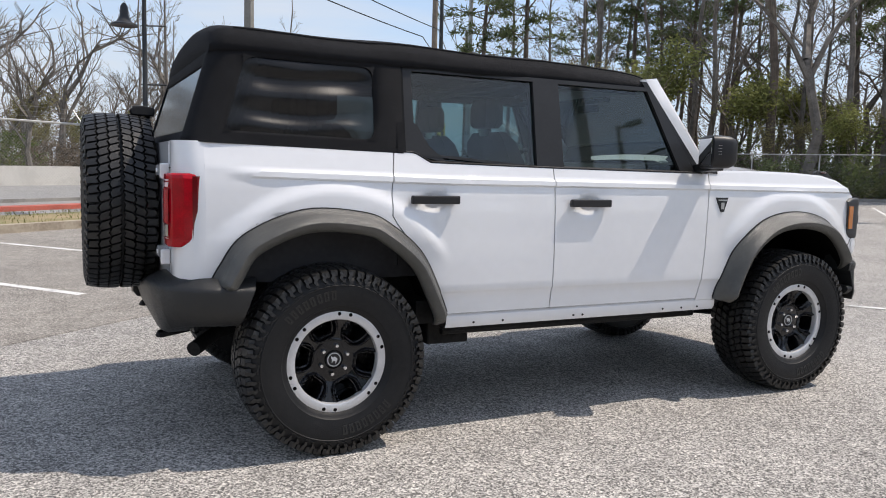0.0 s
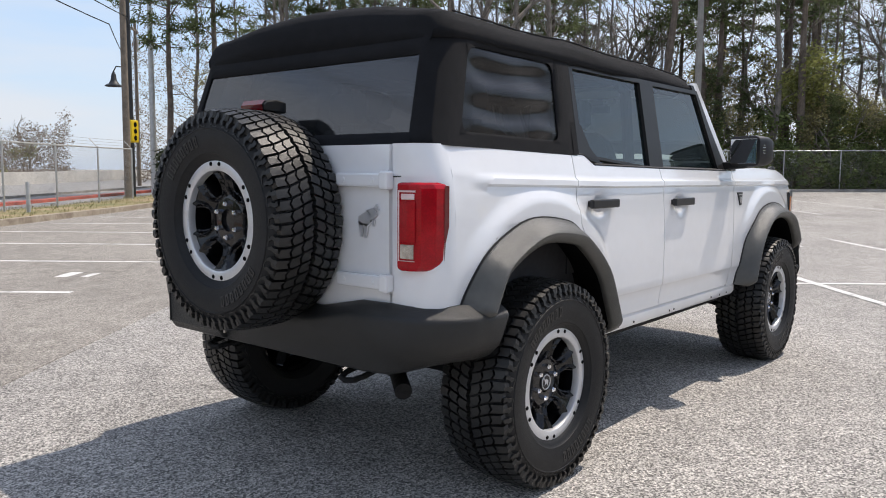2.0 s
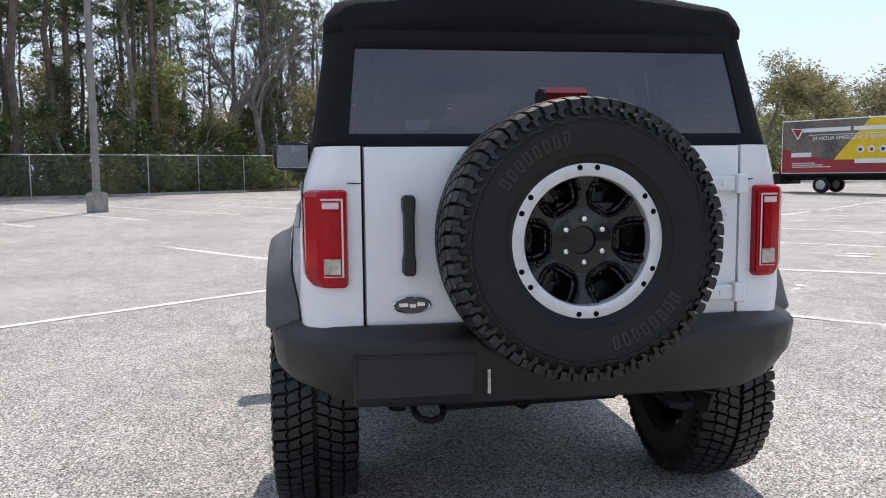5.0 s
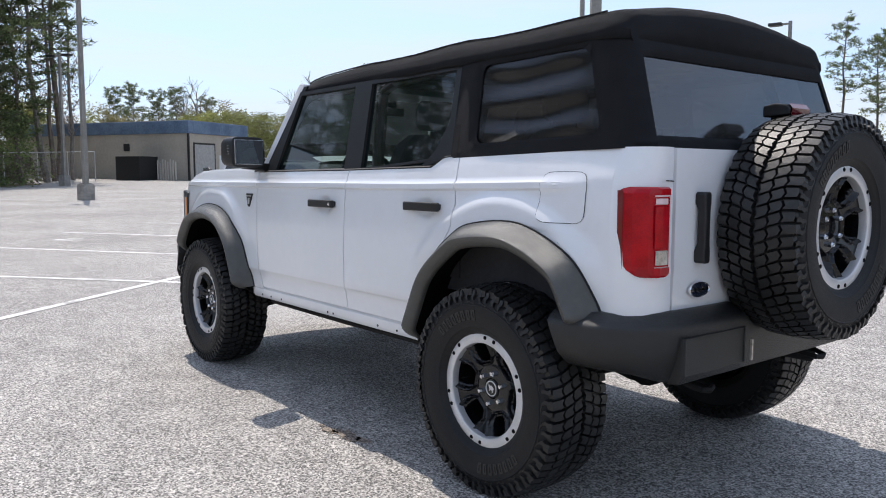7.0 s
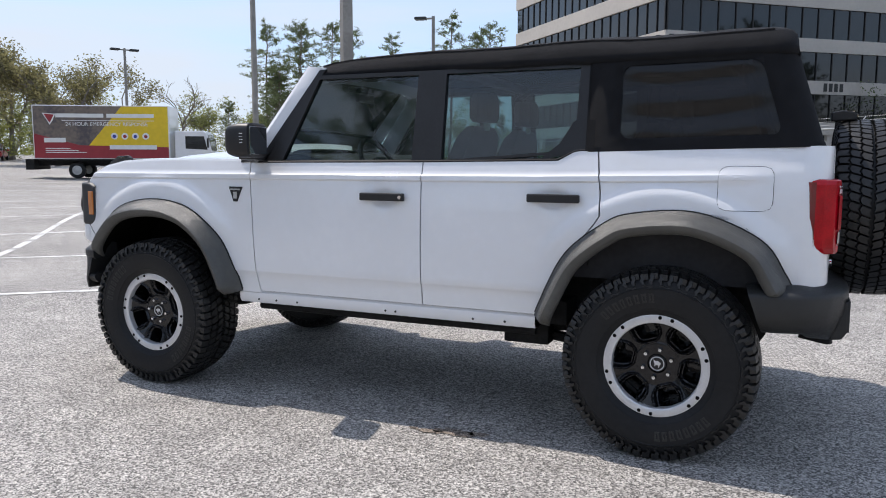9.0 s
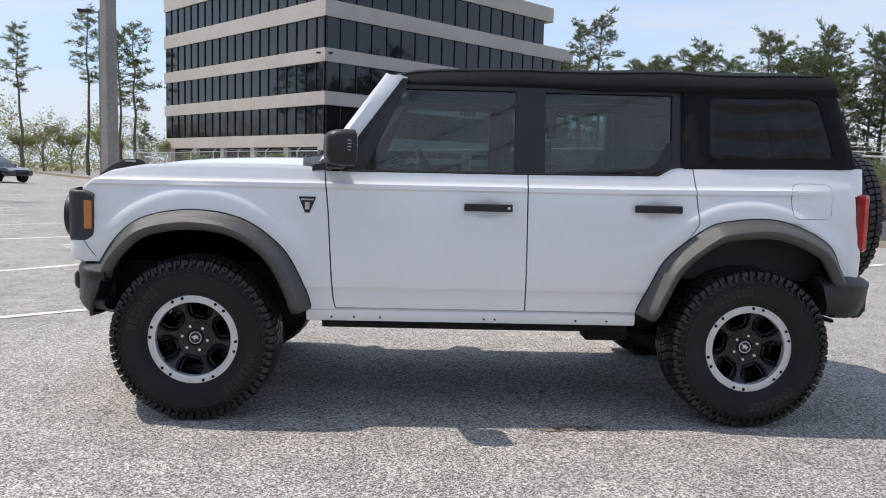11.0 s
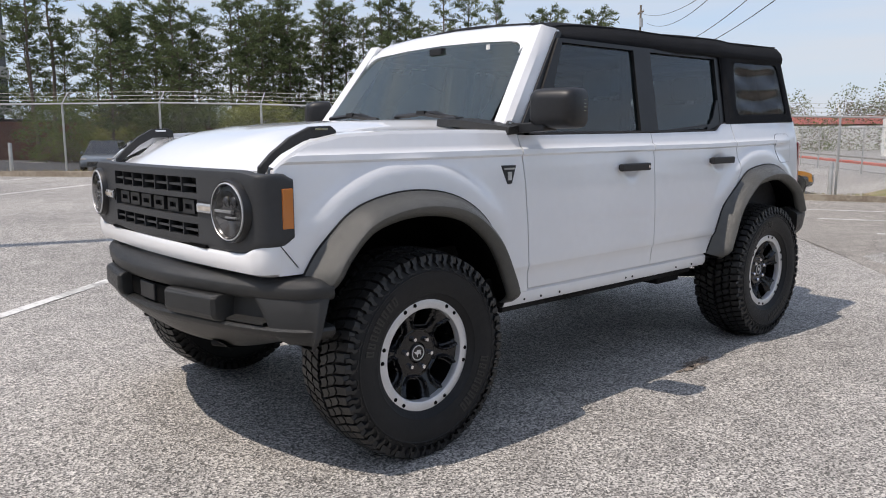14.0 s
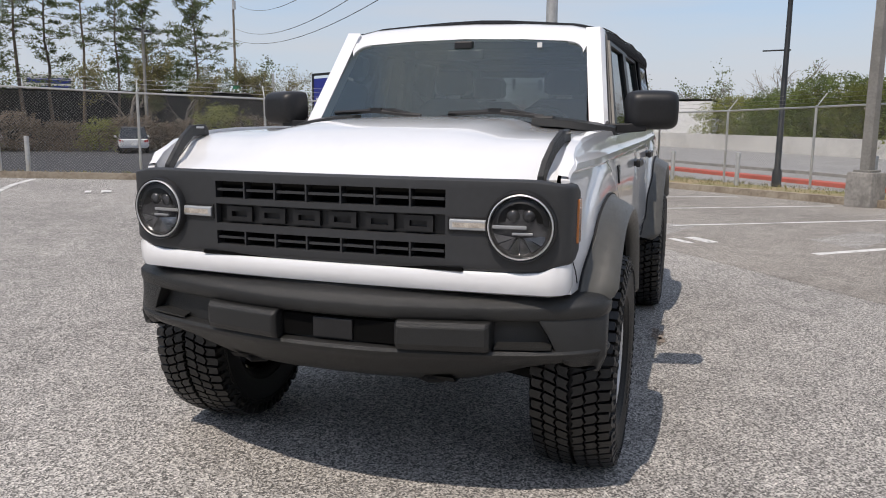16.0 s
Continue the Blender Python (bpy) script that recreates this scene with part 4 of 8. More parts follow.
for s in (1, -1):
    y0, y1 = (0.290, 0.60) if s > 0 else (-0.455, -0.145)
    bm = bmesh.new()
    loft(bm, [[(bump_x(y) + dx + (0.0 if 0 < k < 3 else -0.012), y, z) for dx, z in ((-0.07, 0.735), (0.020, 0.730), (0.034, 0.716), (0.034, 0.655), (0.022, 0.632), (-0.07, 0.612))] for k, y in enumerate((y0, y0 + 0.012, y1 - 0.012, y1))], close_u=True, caps=True)
    part("bumper_pad", bm, M_PLASTIC, bumper, "square dark grey bumper pad", bevel=0.006)
    # closed end with the slanted mouth of the lamp pocket, and its ledge
    bm = bmesh.new()
    outer = [p for p in BUMP if s * p.y > 0.73]
    rows = []
    for p in outer:
        i = min(range(len(BUMP)), key=lambda q: (BUMP[q] - p).length)
        t = (BUMP[min(i + 1, len(BUMP) - 1)] - BUMP[max(i - 1, 0)]).normalized()
        n = Vector((-t.y, t.x, 0))
        zb = lerp(0.735, 0.592, sstep(0.74, 0.84, s * p.y))
        deep = 0.030 * sstep(0.80, 0.88, s * p.y) + 0.020 * sstep(3.52, 3.40, p.x)
        lean = 0.30 * sstep(3.50, 3.395, p.x)
        rows.append([(p.x + n.x * d + lean * (0.80 - z), p.y + n.y * d, z) for d, z in ((0.16, 0.748), (0.012, 0.748), (0.007, 0.740), (0.005, zb + 0.012), (0.006, zb), (lerp(0.01, 0.026, sstep(0.78, 0.84, s * p.y)), zb - deep), (0.16, zb - deep - 0.004))])
    loft(bm, rows, close_u=True, caps=True)
    part("bumper_end", bm, M_PLASTIC, bumper, smooth=True)
    ledge = [0.61, 0.67, 0.73, 0.79]
    part("lamp_pocket", loft(bmesh.new(), [[(bump_x(y) + dx, s * y, z) for dx, z in ((-0.012, 0.634), (-0.010, 0.641), (-0.05, 0.650), (-0.07, 0.652))] for y in ledge]), M_PLASTIC, bumper)
    part("tow_hook", tube(bmesh.new(), [(3.46, s * 0.42, 0.475), (3.56, s * 0.40, 0.480), (3.59, s * 0.36, 0.482), (3.56, s * 0.32, 0.480), (3.46, s * 0.30, 0.475)], 0.014, 8), M_UNDER, suv, "black forged tow hook", smooth=True)

# ---- windscreen frame, cowl, wipers
for s in (1, -1):
    bm = bmesh.new()
    rows = []
    for u in (0, 0.15, 0.5, 0.85, 0.95, 1.0):
        x, y, z = lerp(2.315, 1.945, u), lerp(0.800, 0.712, u), lerp(1.330, 1.845, u)
        k = 0.0 if u < 0.9 else (u - 0.9) * 10
        rows.append([(x + 0.028, s * (y - 0.085), z + 0.012), (x + 0.030, s * (y - 0.015), z + 0.014), (x + 0.006, s * (y + 0.004), z + 0.004), (x - 0.062, s * (y + 0.002), z - 0.03 + 0.03 * k), (x - 0.07, s * (y - 0.06), z - 0.035 + 0.03 * k)])
    loft(bm, rows, close_u=True, caps=True)
    part("windscreen_pillar", bm, M_WHITE, suv, smooth=True)
    bm = bmesh.new()
    rows = []
    for u in (0, 0.5, 1.0):
        x, y, z = lerp(2.245, 1.875, u), lerp(0.812, 0.722, u), lerp(1.322, 1.83, u)
        rows.append([(x + 0.012, s * (y - 0.02), z), (x + 0.01, s * y, z), (x - 0.028, s * (y - 0.002), z), (x - 0.03, s * (y - 0.03), z)])
    part("pillar_seal", loft(bm, rows, close_u=True, caps=True), M_BLACK, suv)
rows = []
for y in [-0.712, -0.69, -0.55, -0.3, 0, 0.3, 0.55, 0.69, 0.712]:
    c = 0.034 * (1 - (y / 0.712) ** 2)
    e = 0.02 * sstep(0.6, 0.712, abs(y))
    rows.append([(2.012, y, 1.775 + c), (1.985, y, 1.812 + c - e), (1.945, y, 1.848 + c - e), (1.905, y, 1.862 + c - e), (1.86, y, 1.858 + c - e), (1.86, y, 1.80 + c), (1.99, y, 1.765 + c)])
part("windscreen_header", loft(bmesh.new(), rows, close_u=True, caps=True), M_WHITE, suv, smooth=True)
for s in (1, -1):
    def shield(u, v):
        """A point on the windscreen, a little proud; u across in metres from the middle, v up its height."""
        y = u / lerp(1.0, 0.91, v)
        return Vector((lerp(2.335, 1.985, v) + 0.028 * (1 - (y / 0.7) ** 2) + 0.010, s * u, lerp(1.372, 1.806, v) + 0.006))
    arc = [(0.545 + 0.085 * math.sin(a), 0.80 + 0.14 * math.cos(a)) for a in (math.pi / 2 * k / 8 for k in range(9))]
    rows = [[shield(u, v), shield(lerp(u, 0.66, 0.7), lerp(v, 0.99, 0.7)), shield(0.668, 0.995)] for u, v in arc]
    bm = loft(bmesh.new(), rows)
    r = bmesh.ops.extrude_face_region(bm, geom=list(bm.faces))
    bmesh.ops.translate(bm, vec=(-0.022, 0, -0.014), verts=[v for v in r["geom"] if isinstance(v, bmesh.types.BMVert)])
    part("frame_corner", bm, M_WHITE, suv, smooth=True)
rows = []
for i in range(9):
    y = lerp(-0.70, 0.70, i / 8)
    b = 0.028 * (1 - (y / 0.7) ** 2)
    rows.append([(lerp(2.335, 1.985, v) + b, y * lerp(1.0, 0.91, v), lerp(1.372, 1.806, v)) for v in (0, 0.25, 0.5, 0.75, 1)])
ws = part("windscreen", loft(bmesh.new(), rows), G_SHIELD, suv, smooth=True)
ws.visible_shadow = False
rows = []
for y in [-0.80, -0.74, -0.5, 0, 0.5, 0.74, 0.80]:
    d = 0.03 * (1 - (y / 0.8) ** 2)
    rows.append([(2.40 + d, y, bonnet_z(2.42, min(0.77, abs(y))) - 0.012), (2.345 + d, y, bonnet_z(2.4, min(0.77, abs(y))) + 0.006), (2.30 + d, y, 1.388), (2.22, y, 1.36)])
part("cowl", loft(bmesh.new(), rows), M_BLACK, suv, "black cowl below the windscreen")
for s in (1, -1):
    part("cowl_end", loft(bmesh.new(), [[(x + dx, s * y, z + dz) for dx, dz in ((-0.06, -0.02), (0.05, -0.03), (0.045, 0.004), (-0.02, 0.014), (-0.06, 0.012))] for x, y, z in ((2.405, 0.46, 1.395), (2.385, 0.60, 1.388), (2.36, 0.70, 1.375), (2.32, 0.80, 1.360), (2.30, 0.835, 1.352))], close_u=True, caps=True), M_PLASTIC, suv, smooth=True)
for y0, y1 in ((0.50, 0.02), (-0.12, -0.60)):
    bm = bmesh.new()
    tube(bm, [(2.37, y0, 1.40), (2.375, lerp(y0, y1, 0.3), 1.432), (2.365, lerp(y0, y1, 0.6), 1.432)], 0.010, 6)
    tube(bm, [(2.372, y0 - 0.0, 1.405), (2.376, lerp(y0, y1, 0.5), 1.428), (2.355, y1, 1.416)], 0.012, 5)
    box(bm, (2.36, lerp(y0, y1, 0.5) - 0.03, 1.424), (2.39, lerp(y0, y1, 0.5) + 0.03, 1.444))
    part("wiper", bm, M_BLACK, suv)
part("washer_base", boxed((2.36, 0.46, 1.385), (2.42, 0.56, 1.41)), M_BLACK, suv, bevel=0.01)

# ---- mirrors
mirror_silver = mat("mirror_silver", (0.75, 0.77, 0.8), 0.03, 1.0)
for s in (1, -1):
    # both are swung in towards the driver, the right-hand one more
    turn = Matrix.Translation((2.20, s * 0.990, 1.442)) @ Matrix.Rotation(radians(12 if s > 0 else -26), 4, "Z")
    rows = []
    for px, w, h in ((-0.078, 0.112, 0.082), (-0.072, 0.123, 0.092), (-0.02, 0.124, 0.093), (0.025, 0.118, 0.088), (0.052, 0.108, 0.078), (0.066, 0.092, 0.062), (0.070, 0.060, 0.040)):
        ring = []
        for k in range(24):
            a = 2 * math.pi * k / 24
            c, d = math.cos(a), math.sin(a)
            ring.append(turn @ Vector((px, w * math.copysign(abs(c) ** 0.38, c), h * math.copysign(abs(d) ** 0.38, d))))
        rows.append(ring)
    mirror = part("mirror", loft(bmesh.new(), rows, close_u=True, caps=True), M_BLACK, suv, "black door mirror housing", smooth=True)
    part("mirror_arm", loft(bmesh.new(), [[(x + dx, s * y, z + dz) for dx, dz in ((-0.05, -0.024), (0.045, -0.024), (0.045, 0.020), (-0.05, 0.020))] for x, y, z in ((2.245, 0.79, 1.356), (2.23, 0.88, 1.358), (2.215, 0.97, 1.366))], close_u=True, caps=True), M_BLACK, mirror, bevel=0.006)
    bm = boxed((-0.0820, -0.104, -0.074), (-0.0785, 0.104, 0.074), turn)
    part("mirror_glass", bm, mirror_silver, mirror, bevel=0.003)
    for k in range(4):
        part("mirror_vent", boxed((-0.05, s * 0.119, -0.015 + 0.016 * k), (-0.030, s * 0.1245, -0.011 + 0.016 * k), turn), M_CHROME, mirror)

# ---- door window frames and glass
def win_y(z):
    return interp(z, [(1.31, 0.822), (1.40, 0.806), (1.80, 0.738)])


for s in (1, -1):
    lo = [0.355, 0.425, 1.112, 1.278, 2.085, 2.20]
    hi = [0.355, 0.418, 1.112, 1.270, 1.862, 1.895]
    zr = [0.0, 0.03, 0.955, 1.0]
    rows = []
    for v in zr:
        rows.append([])
        for a, b in zip(lo, hi):
            x = lerp(a, b, v)
            z = lerp(belt(x) - 0.004, 1.797, v)
            rows[-1].append((x, s * (win_y(z) + 0.002), z))
    bm = loft(bmesh.new(), rows, skip=lambda i, j: i == 1 and j in (1, 3))
    r = bmesh.ops.extrude_face_region(bm, geom=list(bm.faces))
    bmesh.ops.translate(bm, vec=(0, -s * 0.035, 0), verts=[v for v in r["geom"] if isinstance(v, bmesh.types.BMVert)])
    part("window_frame", bm, M_BLACK, suv, "black door window frame")
    for name, j in (("rear_door_glass", 1), ("front_door_glass", 3)):
        rows = []
        for k in range(5):
            v = lerp(zr[1] - 0.02, zr[2] + 0.01, k / 4)
            row = []
            for q in range(5):
                x = lerp(lerp(lo[j], hi[j], v) - 0.008, lerp(lo[j + 1], hi[j + 1], v) + 0.008, q / 4)
                z = lerp(belt(max(x, 0.5)) - 0.004, 1.797, v)
                row.append((x, s * (win_y(z) - 0.014), z))
            rows.append(row)
        g = part(name, loft(bmesh.new(), rows), G_SIDE, suv, smooth=True)
        g.visible_shadow = False
    # rubber strip along the belt, and the dark wedge at the rear door's corner
    part("belt_seal", loft(bmesh.new(), [[(x, s * (side_y(x, belt(x)) - 0.006), belt(x) - 0.002), (x, s * (side_y(x, belt(x)) + 0.002), belt(x) + 0.006), (x, s * (win_y(belt(x)) - 0.01), belt(x) + 0.014)] for x in (0.36, 0.42, 0.45, 0.48, 0.51, 0.6, 0.9, 1.2, 1.6, 2.0, 2.2)]), M_BLACK, suv)
    bm = bmesh.new()
    tri = [(0.42, 1.375), (0.60, 1.340), (0.50, 1.42), (0.44, 1.52), (0.42, 1.53)]
    loft(bm, [[(x, s * (win_y(z) - 0.010), z) for x, z in tri], [(x, s * (win_y(z) + 0.0), z) for x, z in tri]], close_u=True, caps=True)
    part("window_corner", bm, M_BLACK, suv)

# ---- soft top: side and rear curtain in one run round the back
def curtain(v, path_only=False):
    """Points round the rear of the top at height v (0 belt, 1 roof), right side to left."""
    ys, xr = lerp(0.812, 0.748, v), lerp(-0.640, -0.505, v)
    rad = lerp(0.11, 0.09, v)
    half = [(x, ys - 0.004 * sstep(-0.1, -0.5, x)) for x in (0.36, 0.27, 0.215)]
    half += [(lerp(0.215, xr + 0.15, k / 6), ys) for k in range(1, 7)]
    half += [(xr + rad + rad * math.cos(a), ys - rad + rad * math.sin(a)) for a in (math.pi / 2 + math.pi / 2 * k / 6 for k in range(0, 7))]
    half += [(xr, y) for y in (ys - rad - 0.008, 0.58, 0.40, 0.2)]
    full = [(x, y) for x, y in half] + [(xr, 0.0)] + [(x, -y) for x, y in reversed(half)]
    return full


CV = [0.0, 0.055, 0.10, 0.125, 0.35, 0.5, 0.65, 0.76, 0.86, 0.93, 1.0]
N_HALF = len(curtain(0)) // 2


def curtain_z(v, x):
    return lerp(interp(x, [(-0.65, 1.402), (0.36, 1.380)]), interp(x, [(-0.6, 1.845), (0.36, 1.835)]), v)


def window_gap(i, j):
    k = min(j, 2 * N_HALF - 1 - j)
    if 2 <= k <= 7:
        return 3 <= i <= 7
    return k >= 16 and 2 <= i <= 6


rows = [[(x, y, curtain_z(v, x)) for x, y in curtain(v)] for v in CV]
bm = loft(bmesh.new(), rows, skip=window_gap)
sel = [e for e in bm.edges if e.is_boundary]
bmesh.ops.extrude_edge_only(bm, edges=sel)
top = part("soft_top_curtain", bm, M_FABRIC, suv, "black twill soft top sides and back", smooth=True)
sol = top.modifiers.new("cloth", "SOLIDIFY")
sol.thickness, sol.offset = 0.006, 0.0


def curtain_pane(name, cols, v0, v1, wave):
    rows = []
    n = 40
    for i in range(n + 1):
        v = lerp(v0, v1, i / n)
        pts = [Vector((x, y, 0)) for x, y in curtain(v)][cols[0]:cols[1] + 1]
        dense = [pts[0].lerp(pts[1], t) for t in (0, 0.33, 0.66)] + [p for a, b in zip(pts[1:], pts[2:]) for p in (a, a.lerp(b, 0.33), a.lerp(b, 0.66))] + [pts[-1]]
        row = []
        m = len(dense) - 1
        for j, p in enumerate(dense):
            u = j / m
            edge_in = min(1.0, 6 * min(u, 1 - u)) * min(1.0, 6 * min(i / n, 1 - i / n))
            t = (v - v0) / (v1 - v0)
            d = wave * edge_in * (math.sin(2.15 * math.pi * 2 * (t + 0.05 * math.sin(4.0 * u)) + 0.6) + 0.35 * math.sin(9 * u + 5 * t))
            c = Vector((0.15, 0, 0)) if abs(p.y) > 0.66 and False else Vector((0, 0, 0))
            nrm = Vector((0, 1 if p.y > 0 else -1, 0)) if p.x > -0.53 and abs(p.y) > 0.72 else Vector((-1, 0, 0))
            q = p + nrm * (d - 0.003)
            row.append((q.x, q.y, curtain_z(v, p.x)))
        rows.append(row)
    w = part(name, loft(bmesh.new(), rows), G_VINYL, suv, "smoky flexible vinyl window", smooth=True)
    w.visible_shadow = False
    return w


curtain_pane("quarter_window", (2, 8), CV[3], CV[8], 0.013)
curtain_pane("quarter_window", (2 * N_HALF - 8, 2 * N_HALF - 2), CV[3], CV[8], 0.013)
curtain_pane("rear_window", (16, 2 * N_HALF - 16), CV[2], CV[7], 0.0).data.materials[0] = G_REARVINYL
# cloth that rounds the corners of the quarter windows
for s in (1, -1):
    bm = bmesh.new()
    for v0, sv in ((CV[3], 1), (CV[8], -1)):
        for front in (True, False):
            ring_pts = []
            for k in range(9):
                a = math.pi / 2 * k / 8
                v = v0 + sv * 0.10 * (1 - math.sin(a))
                edge_x = 0.215 if front else lerp(-0.640, -0.505, v) + 0.15
                x = edge_x + (-1 if front else 1) * 0.045 * (1 - math.cos(a))
                ring_pts.append((x, v))
            cx0 = 0.225 if front else lerp(-0.640, -0.505, v0) + 0.14
            apex = (cx0, v0 - sv * 0.02)
            tip = bm.verts.new((apex[0], s * (lerp(0.812, 0.748, apex[1]) + 0.005), curtain_z(apex[1], apex[0])))
            vs = [bm.verts.new((x, s * (lerp(0.812, 0.748, v) + 0.006), curtain_z(v, x))) for x, v in ring_pts]
            for p, q in zip(vs, vs[1:]):
                bm.faces.new((tip, p, q))
    part("window_binding", bm, M_FABRIC, top)
# hems and straps
for s in (1, -1):
    part("top_strap", loft(bmesh.new(), [[(x, s * (win_y(z) + 0.010), z) for z in (1.385, 1.6, 1.81)] for x in (0.330, 0.372)]), M_FABRIC, suv)
bm = bmesh.new()
loft(bm, [[(x - 0.006 if abs(y) < 0.7 else x, y * 1.006, curtain_z(v, x)) for x, y in curtain(v)] for v in (0.0, 0.05)])
part("bottom_hem", bm, M_FABRIC, suv)

# roof: cloth over bows, with a drooping hem along the sides
ROOF = [(-0.518, 1.838), (-0.516, 1.870), (-0.508, 1.896), (-0.49, 1.912), (-0.46, 1.919), (-0.42, 1.920), (-0.36, 1.918), (-0.25, 1.916), (0.0, 1.908), (0.2, 1.908), (0.36, 1.916), (0.5, 1.915), (0.8, 1.904), (1.05, 1.904), (1.2, 1.908), (1.45, 1.902), (1.7, 1.893), (1.82, 1.882), (1.89, 1.868), (1.905, 1.85)]


def roof_half(x):
    """Half width of the roof cloth, rounded in plan at the back."""
    w = interp(x, [(-0.52, 0.750), (0.36, 0.748), (1.9, 0.706)])
    back = min(1.0, max(0.0, (-0.425 - x) / 0.096))
    return w - 0.085 * (1 - math.sqrt(1 - back * back))


rows = []
for x, z in ROOF:
    r = sstep(-0.53, -0.36, x)
    wgt = roof_half(x)
    low_z = interp(x, [(-0.56, 1.80), (0.36, 1.795), (1.9, 1.786)])
    crown = interp(x, [(-0.53, 0.03), (-0.45, 0.062), (-0.3, 0.078), (0.3, 0.072), (1.2, 0.062), (1.8, 0.045), (1.9, 0.036)])
    wave = 0.004 * math.sin(9 * x) + 0.003 * math.sin(23 * x + 1)
    half = [(wgt + 0.012 + wave, low_z + 0.004 * math.sin(14 * x)), (wgt + 0.014 + wave, low_z + 0.03), (wgt + 0.004, z - 0.055), (wgt - 0.028, z - 0.02), (wgt - 0.075, z - 0.004 + 0.002 * math.sin(17 * x)), (wgt - 0.16, z + 0.014 * r), (wgt - 0.35, z + crown * 0.62), (wgt - 0.55, z + crown * 0.9)]
    rows.append([(x, y, zz) for y, zz in half] + [(x, 0.0, z + crown)] + [(x, -y, zz) for y, zz in reversed(half)])
rows.insert(0, [(x - 0.004, y, min(z, 1.80)) for x, y, z in rows[0]])
roof = part("soft_top_roof", loft(bmesh.new(), rows), M_FABRIC, suv, "black twill roof stretched over bows", smooth=True)
sol = roof.modifiers.new("cloth", "SOLIDIFY")
sol.thickness, sol.offset = 0.006, -1.0
for s in (1, -1):
    part("roof_seam", tube(bmesh.new(), [(x, s * (roof_half(x) - 0.03), z - 0.014) for x, z in ROOF[5:-1]], 0.004, 5), M_FABRIC, roof)

# ---- rear body: corners, tailgate, lamps
for s in (1, -1):
    rows = []
    for z in [0.79, 0.82, 0.9, 1.0, 1.1, 1.2, 1.232, 1.242, 1.264, 1.276, 1.32, 1.37, 1.405]:
        y = side_y(-0.56, z)
        r, ry = 0.12, min(0.15, y - 0.69)
        arc = [(-0.56, y)]
        arc += [(-0.56 - r * math.sin(a), y - ry + ry * math.cos(a)) for a in (math.pi / 2 * k / 8 for k in range(1, 9))]
        arc += [(-0.68, 0.68), (-0.68, 0.656), (-0.65, 0.656)]
        rows.append([(x, s * yv, z) for x, yv in arc])
    part("rear_corner", loft(bmesh.new(), rows), M_WHITE, suv, smooth=True)
    part("corner_seam", tube(bmesh.new(), [(-0.683, s * 0.657, 1.285), (-0.6835, s * 0.70, 1.287)], 0.0025, 4), M_SEAM, suv)
    # lamp: dark housing, red lens, pale strip and clear reversing lens
    bm = bmesh.new()
    sec = [(-0.580, 0.838), (-0.592, 0.848), (-0.645, 0.836), (-0.688, 0.802), (-0.708, 0.760), (-0.712, 0.706), (-0.68, 0.700)]
    def tail_row(z, k, cut=0.0):
        """One level of the lamp; cut draws in its outer corner."""
        return [(lerp(-0.62, x, k) - cut * 0.6 * sstep(0.77, 0.84, y), s * (lerp(0.78, y, k) - cut * sstep(0.74, 0.83, y)), z) for x, y in sec]
    loft(bm, [tail_row(0.950, 0.9, 0.030), tail_row(0.956, 1.0, 0.022), tail_row(0.975, 1.0, 0.004), tail_row(0.990, 1.0), tail_row(1.244, 1.0), tail_row(1.258, 1.0, 0.010), tail_row(1.266, 0.94, 0.02)], caps=True)
    tail = part("tail_lamp", bm, M_REDLENS, suv, "tall red tail lamp with a dark outer edge", bevel=0.008)

    def lens(name, y0, y1, z0, z1, out, material):
        """A raised patch on the rear face of the lamp, following its curve."""
        face = lambda y: interp(y, [(0.70, -0.7125), (0.76, -0.7095), (0.80, -0.691)])
        ys = [lerp(y0, y1, k / 4) for k in range(5)]
        bm = loft(bmesh.new(), [[(face(y) - d, s * y, z) for y in ys] for d, z in ((0.0, z0), (out, z0 + 0.002), (out, z1 - 0.002), (0.0, z1))])
        return part(name, bm, material, tail, smooth=False)
    lens("lamp_edge", 0.716, 0.722, 0.985, 1.238, 0.004, M_LAMPLENS)
    lens("lamp_edge", 0.722, 0.786, 1.231, 1.238, 0.004, M_LAMPLENS)
    lens("lamp_edge", 0.722, 0.782, 0.985, 0.989, 0.004, M_LAMPLENS)
    lens("lamp_strip", 0.729, 0.782, 1.205, 1.226, 0.003, M_LAMPLENS)
    lens("red_lens", 0.729, 0.786, 1.052, 1.200, 0.006, M_REDLENS)
    lens("reversing_lens", 0.726, 0.780, 0.994, 1.046, 0.004, M_CLEARLENS)
    bm = loft(bmesh.new(), [[(x, s * y, z) for x, y in ((-0.612, 0.8455), (-0.592, 0.8505), (-0.580, 0.840))] for z in (0.980, 1.254)])
    part("side_lens", bm, M_DARKLENS, tail, "deep red side lens", smooth=True)

